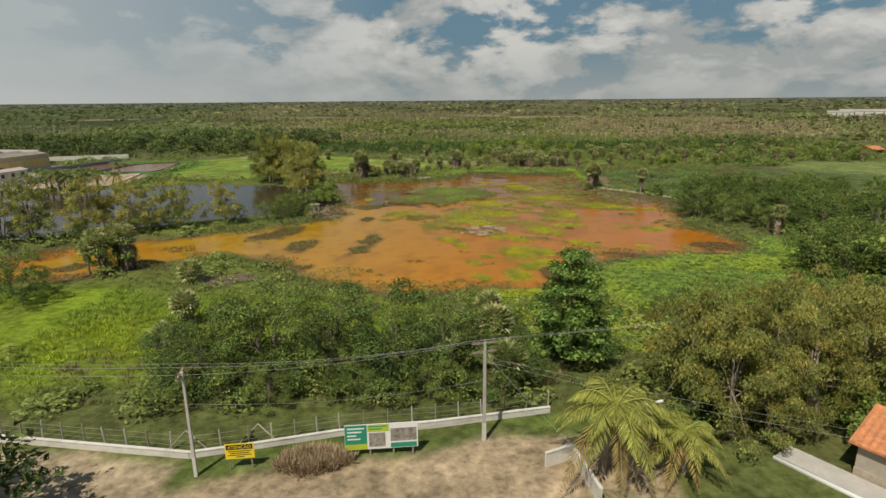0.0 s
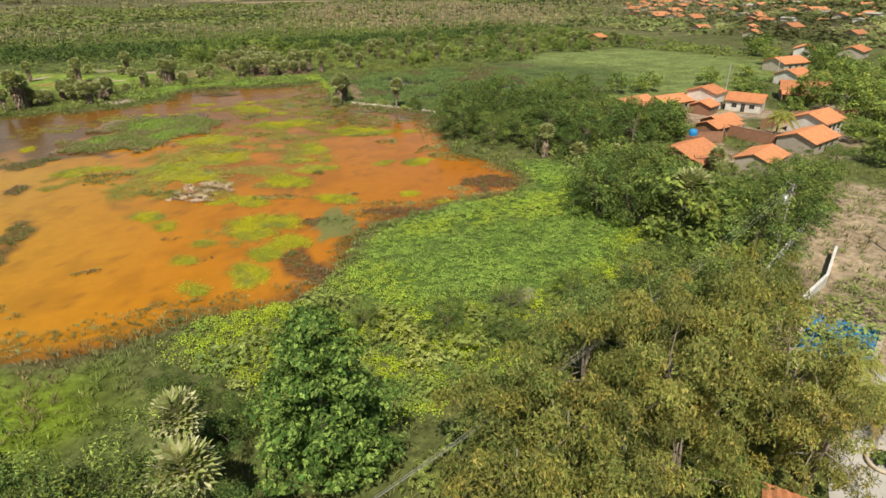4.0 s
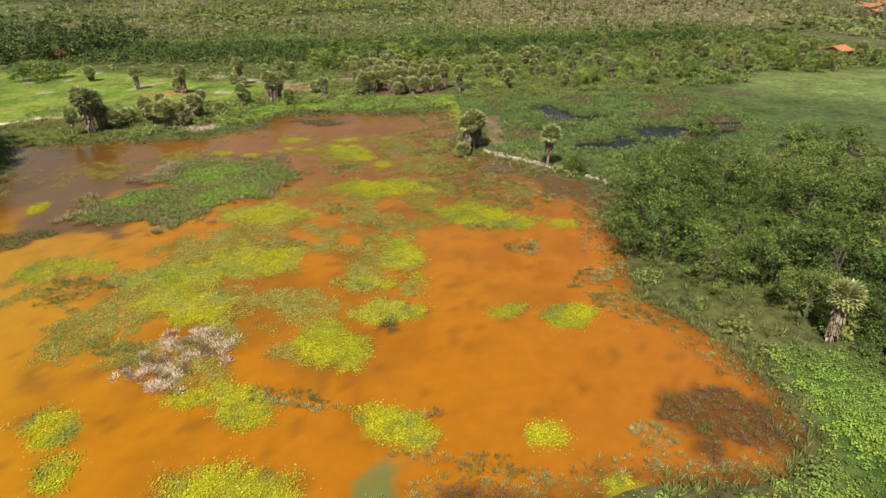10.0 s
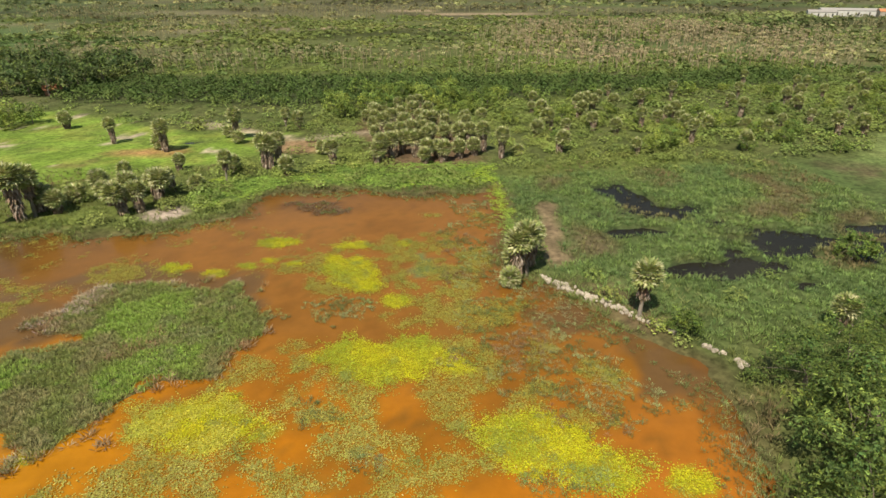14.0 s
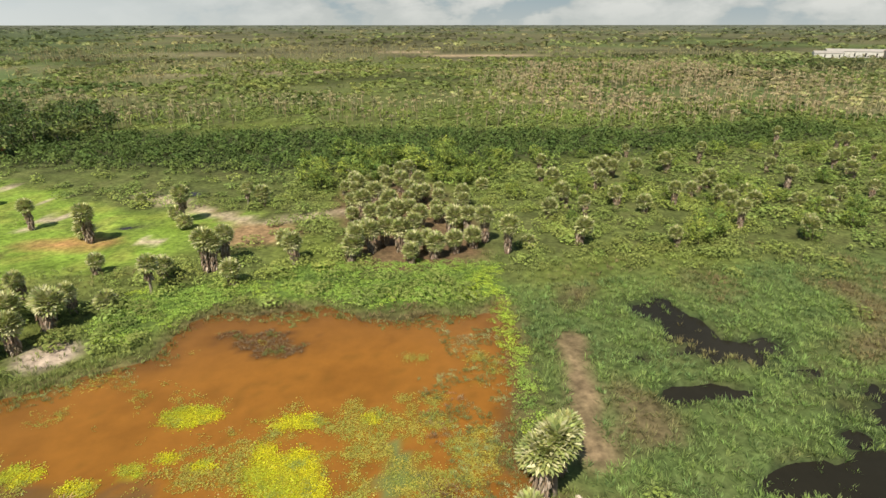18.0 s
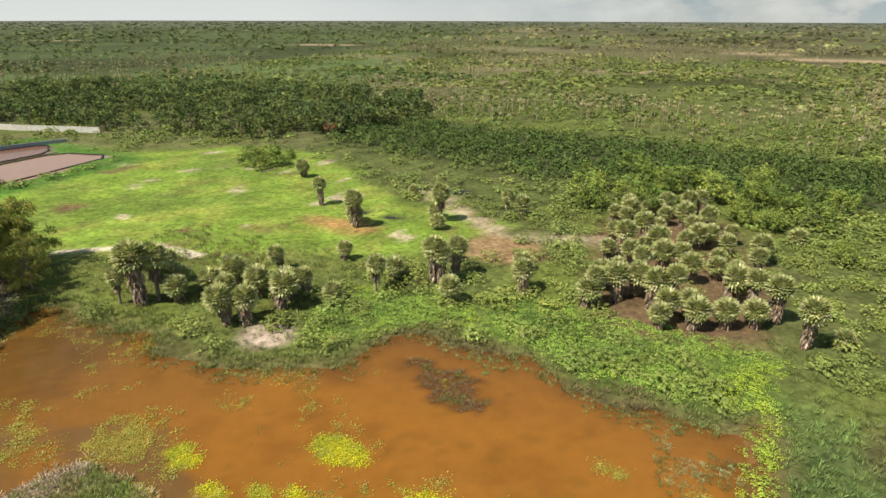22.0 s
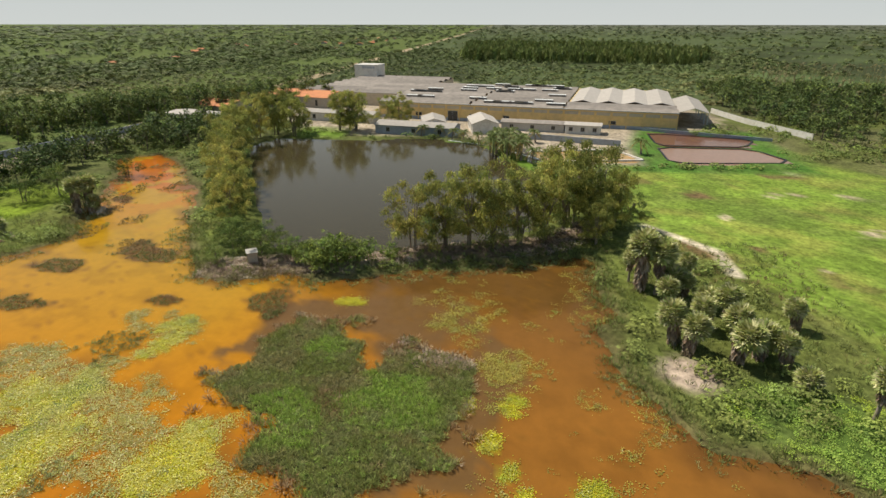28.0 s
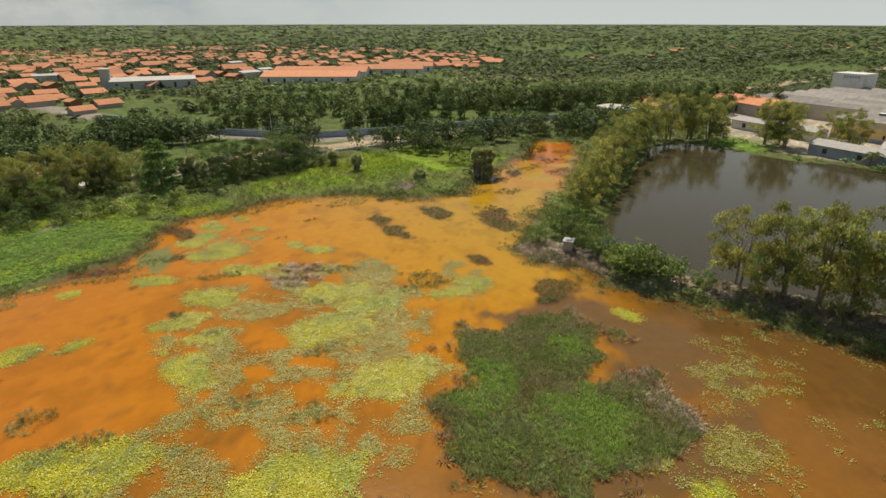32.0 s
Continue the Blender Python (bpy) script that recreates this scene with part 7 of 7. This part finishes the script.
for k, (du, dz) in enumerate(((-0.9, 0.4), (-0.3, 0.4), (0.9, 0.4))):
    hang("power_cable", (-18.6 + 0.17 * du, 37.1 - 0.98 * du, 8.55 + dz), (2.9 + 0.97 * du, 41.2 + 0.26 * du, 8.7 + dz), 0.55, "power cable strung between utility poles")
    hang("power_cable", (-62 + du, 43 - du, 8.6 + dz), (-18.6 + 0.17 * du, 37.1 - 0.98 * du, 8.55 + dz), 0.9, "power cable strung between utility poles")
    hang("power_cable", (2.9 + 0.97 * du, 41.2 + 0.26 * du, 8.7 + dz), (69.5 + 0.5 * du, 65.5 + 0.87 * du, 8.4 + dz), 1.6, "power cable strung between utility poles")
for z, (x, y, zz) in ((7.6, (31, 37, 3.2)), (7.2, (30, 36, 3.2)), (7.9, (12, 33, 1.0))):
    hang("service_cable", (2.9, 41.3, z), (x, y, zz), 0.3, "thin service cable from a pole")
hang("service_cable", (-18.6, 37.2, 6.2), (2.9, 41.3, 5.6), 0.7, "thin telephone cable between poles", 0.009)

lamp = tagged(new("street_lamp"), "slim grey garden lamp post with two heads", "lamp")
part("post", tube([(0, 0, -0.3), (0, 0, 4.7)], (0.06, 0.045), 8), STEEL, lamp)
for s in (-1, 1):
    arm = part("arm", tube([(0, 0, 4.6), (0.5 * s, 0, 4.8)], (0.03, 0.03), 6), STEEL, lamp)
    part("head", merge([tube([(0.4 * s, 0, 4.86), (0.95 * s, 0, 4.86)], (0.09, 0.12), 8)]), SIGN_WHITE, arm)
lamp.matrix_world = pose(15, 38.2, height_at(15, 38.2), 0, 0, 20)

# the warning sign
sign = tagged(new("warning_sign"), "yellow warning sign with black lettering on two posts", "sign")
part("board", box(-1.05, -0.02, 0.95, 1.05, 0.02, 2.2), YELLOW, sign)
part("heading_band", box(-0.95, -0.034, 1.72, 0.95, -0.024, 2.12), BLACK, sign)
for x in (-0.8, 0.8):
    part("post", box(x - 0.04, 0.022, -0.4, x + 0.04, 0.1, 2.15), TIMBER, sign)
curve = bpy.data.curves.new("heading", "FONT")
curve.body, curve.size, curve.align_x, curve.extrude = "ATENÇÃO", 0.36, "CENTER", 0.004
letters = new("heading", curve)
flat = bpy.data.meshes.new_from_object(letters.evaluated_get(bpy.context.evaluated_depsgraph_get()))
bpy.data.objects.remove(letters)
flat.materials.append(YELLOW)
letters = part("heading", flat, YELLOW, sign)
letters.matrix_basis = pose(0, -0.04, 1.80, 90, 0, 0)
for z, w in ((1.58, 0.8), (1.42, 0.7), (1.26, 0.85), (1.10, 0.3)):
    part("lettering_bar", box(-w, -0.03, z - 0.03, w, -0.022, z + 0.03), BLACK, sign)
sign.matrix_world = pose(-15.5, 37.8, height_at(-15.5, 37.8), 0, 0, 6)

board = tagged(new("billboard"), "large printed billboard, green and white, on timber posts", "billboard")
part("panel", box(-2.8, -0.03, 0.6, 2.8, 0.03, 2.75), SIGN_WHITE, board)
part("green_field", box(-2.78, -0.042, 1.1, -1.1, -0.034, 2.72), SIGN_GREEN, board)
part("lime_field", box(-2.78, -0.042, 0.62, -1.1, -0.034, 1.096), SIGN_LIME, board)
part("lime_band", box(-1.05, -0.042, 2.1, 0.6, -0.034, 2.72), SIGN_LIME, board)
for x0, z0, x1, z1 in ((-0.95, 0.8, 0.3, 2.0), (0.7, 1.2, 2.7, 2.3)):
    part("photo", box(x0, -0.042, z0, x1, -0.034, z1), SIGN_PHOTO, board)
part("green_band", box(0.7, -0.042, 0.65, 2.7, -0.034, 1.05), SIGN_GREEN, board)
for i, w in enumerate((1.3, 1.1, 0.7, 1.0)):
    part("lettering_bar", box(-2.6, -0.05, 2.38 - 0.3 * i, -2.6 + w, -0.044, 2.5 - 0.3 * i), SIGN_WHITE, board)
for i, w in enumerate((1.4, 1.0)):
    part("lettering_bar", box(-0.95, -0.05, 2.5 - 0.22 * i, -0.95 + w, -0.044, 2.6 - 0.22 * i), SIGN_GREEN, board)
for x in (-2.4, -0.9, 0.9, 2.4):
    part("post", box(x - 0.06, 0.032, -0.5, x + 0.06, 0.14, 2.7), TIMBER, board)
board.matrix_world = pose(-5.15, 39.4, height_at(-5, 39.4), 0, 0, 5)

# the house by the road, its path and garden
home = make_house(12, 7.0, 2.7, 1.35, PLASTER, "cream house under a bright orange tiled roof")
tagged(part("roof_tank", tube([(4.2, -3.4, 3.4), (4.2, -3.4, 3.9), (4.2, -3.4, 4.3)], (0.75, 0.85, 0.62), 14), BLUE_PAINT, home), "round blue water tank")
part("tank_stand", box(3.7, -3.9, 2.0, 4.7, -2.9, 3.4), CONCRETE, home)
part("stone_plinth", box(-6.03, -3.56, -0.4, 6.03, 3.56, 0.6), STONE, home)
dish = part("satellite_dish", tube([(2.2, -3.2, 4.0), (2.15, -3.4, 4.1), (2.1, -3.5, 4.15)], (0.08, 0.34, 0.42), 12), SIGN_WHITE, home)
part("mast", tube([(2.2, -3.2, 3.2), (2.2, -3.2, 4.05)], (0.03, 0.03), 5), STEEL, dish)
home.matrix_world = pose(35.7, 33.3, 0.35, 0, 0, -56)
path = tagged(new("garden_path"), "pale concrete path beside a house", "path", kind="structure")
part("slab", box(-4.6, -1.2, -0.3, 8, 1.2, 0.06), CONCRETE, path)
part("kerb", box(-4.6, -1.4, -0.3, 8, -1.203, 0.16), SIGN_WHITE, path)
path.matrix_world = pose(28.4, 35.2, 0.4, 0, 0, -56)
terrace = tagged(new("terrace"), "pale concrete terrace between gardens", "terrace", kind="structure")
part("slab", box(-9, -5.5, -0.3, 9, 5.5, 0.05), CONCRETE, terrace)
terrace.matrix_world = pose(50, 39.5, 0.4, 0, 0, 35)
pool = tagged(new("swimming_pool"), "blue tiled swimming pool with pale stone rim", "pool", kind="structure")
part("rim", merge([box(-4.4, -3.0, -0.3, 4.4, -2.6, 0.16), box(-4.4, 2.6, -0.3, 4.4, 3.0, 0.16), box(-4.4, -2.597, -0.3, -4.0, 2.597, 0.16), box(4.0, -2.597, -0.3, 4.4, 2.597, 0.16)]), STONE, pool)
part("pool_water", box(-4.0, -2.6, -0.3, 4.0, 2.6, 0.05), POOL_WATER, pool)
pool.matrix_world = pose(57.6, 50.2, 0.5, 0, 0, 24)
for x, y, r in ((44.5, 43.2, 1.5), (48, 45.2, 1.2), (54, 41, 1.6), (46.5, 40, 1.1)):
    bed = tagged(new("planter"), "round garden bed with a pale kerb", "planter")
    part("kerb", tube([(r * math.cos(a), r * 0.8 * math.sin(a), 0.12) for a in np.linspace(0, 6.283, 21)], [0.13] * 21, 6), STONE, bed)
    V, F = dome(60, 0.5, 0.35, R, 0.5)
    part("shrub", np_mesh("shrub", V * [r * 0.8, r * 0.65, 0.9], F, LEAF, speckle(V, (0.13, 0.19, 0.045), R)), LEAF, bed)
    bed.matrix_world = pose(x, y, height_at(x, y) + 0.15, 0, 0, 30)

# shrubs and rubble on the dirt beside the road
X, Y = R.uniform(-33, -30, 7), R.uniform(31, 33, 7)
grow("roadside_bush", BUSH, X, Y, R.uniform(0.7, 1.2, 7), (0.20, 0.23, 0.06), R, "green bush at the roadside", "bush", mat=SPRAY)

# brush piles and dead branches
X, Y = field(900, -14, -7, 36.6, 40, lambda X, Y: (blobs([(-10.5, 38.3, 2.6, 1.2)], X, Y, 0.3, 171, 1.5) > 0.05) * 1.0, R)
grow("brush_pile", TUFT, X, Y, np.stack([R.uniform(0.8, 1.6, len(X)), R.uniform(0.8, 1.6, len(X)), R.uniform(0.5, 1.2, len(X))], 1), (0.40, 0.30, 0.18), R, "heap of dry brushwood beside the wall", "brushwood", mat=DRY)

# stone causeway at the pond's corner
causeway = tagged(new("causeway"), "line of pale rubble stones beside a footpath", "wall", kind="structure")
rng = np.random.default_rng(110)
line = [(49, 171), (52, 167), (57, 160.4), (64, 151)]
shape = []
for s in range(4):
    b = bmesh.new()
    bmesh.ops.create_icosphere(b, subdivisions=1, radius=1)
    for v in b.verts:
        v.co *= float(rng.uniform(0.75, 1.2))
    me = bpy.data.meshes.new("stone")
    b.to_mesh(me)
    b.free()
    me.materials.append(STONE)
    shape.append(me)
for i in range(120):
    t = rng.random() * 3
    k = min(2, int(t))
    (ax, ay), (bx, by) = line[k], line[k + 1]
    q = t - k
    x, y = ax + (bx - ax) * q + rng.normal() * 0.22, ay + (by - ay) * q + rng.normal() * 0.22
    o = new("stone", shape[int(rng.integers(4))])
    o.parent = causeway
    o.matrix_basis = pose(x, y, height_at(x, y) + 0.08, *rng.uniform(0, 360, 3)) @ Matrix.Diagonal((*rng.uniform(0.18, 0.42, 3), 1))

# pump house and pale debris on the dam
pump = tagged(new("pump_house"), "small weathered stone pump house on the dam", "hut")
part("wall", box(-1.2, -1.0, -0.5, 1.2, 1.0, 2.0), STONE, pump)
part("roof", box(-1.4, -1.2, 2.003, 1.4, 1.2, 2.15), CONCRETE, pump)
opening(pump, "door", 0.2, -1.0, 0.05, 1.8, 0.4, -1)
pump.matrix_world = pose(-30.5, 137.0, height_at(-30.5, 137.0), 0, 0, 30) @ Matrix.Diagonal((0.75, 0.75, 0.75, 1))
X, Y = field(14000, -56, -20, 126, 196, lambda X, Y: (near_line(DAM, X, Y) < 4.2) * (fbm(X, Y, 4, 175) > 0.45) * 0.7 * (pond_depth(X, Y) > -0.8), R)
grow("dry_litter", TUFT, X, Y, np.stack([R.uniform(0.9, 1.6, len(X)), R.uniform(0.9, 1.6, len(X)), R.uniform(0.15, 0.45, len(X))], 1), mixc(np.repeat([[0.33, 0.25, 0.18]], len(X), 0), (fbm(X, Y, 2.2, 177) - 0.5) * 7, (0.58, 0.48, 0.38)), R, "dry litter and dead stalks along the dam", "dead plants", mat=DRY)
X, Y = field(1500, -12, 2, 162, 178, lambda X, Y: (blobs([(-6, 170, 2.0, 4.0), (-9, 164, 1.6, 2.4)], X, Y, 0.5, 176, 2) > 0.1) * 1.0, R)
grow("dead_stalks", TUFT, X, Y, np.stack([R.uniform(0.9, 1.6, len(X)), R.uniform(0.9, 1.6, len(X)), R.uniform(0.2, 0.5, len(X))], 1), (0.48, 0.36, 0.29), R, "pinkish dead stalks on the sedge island", "dead plants", mat=DRY)
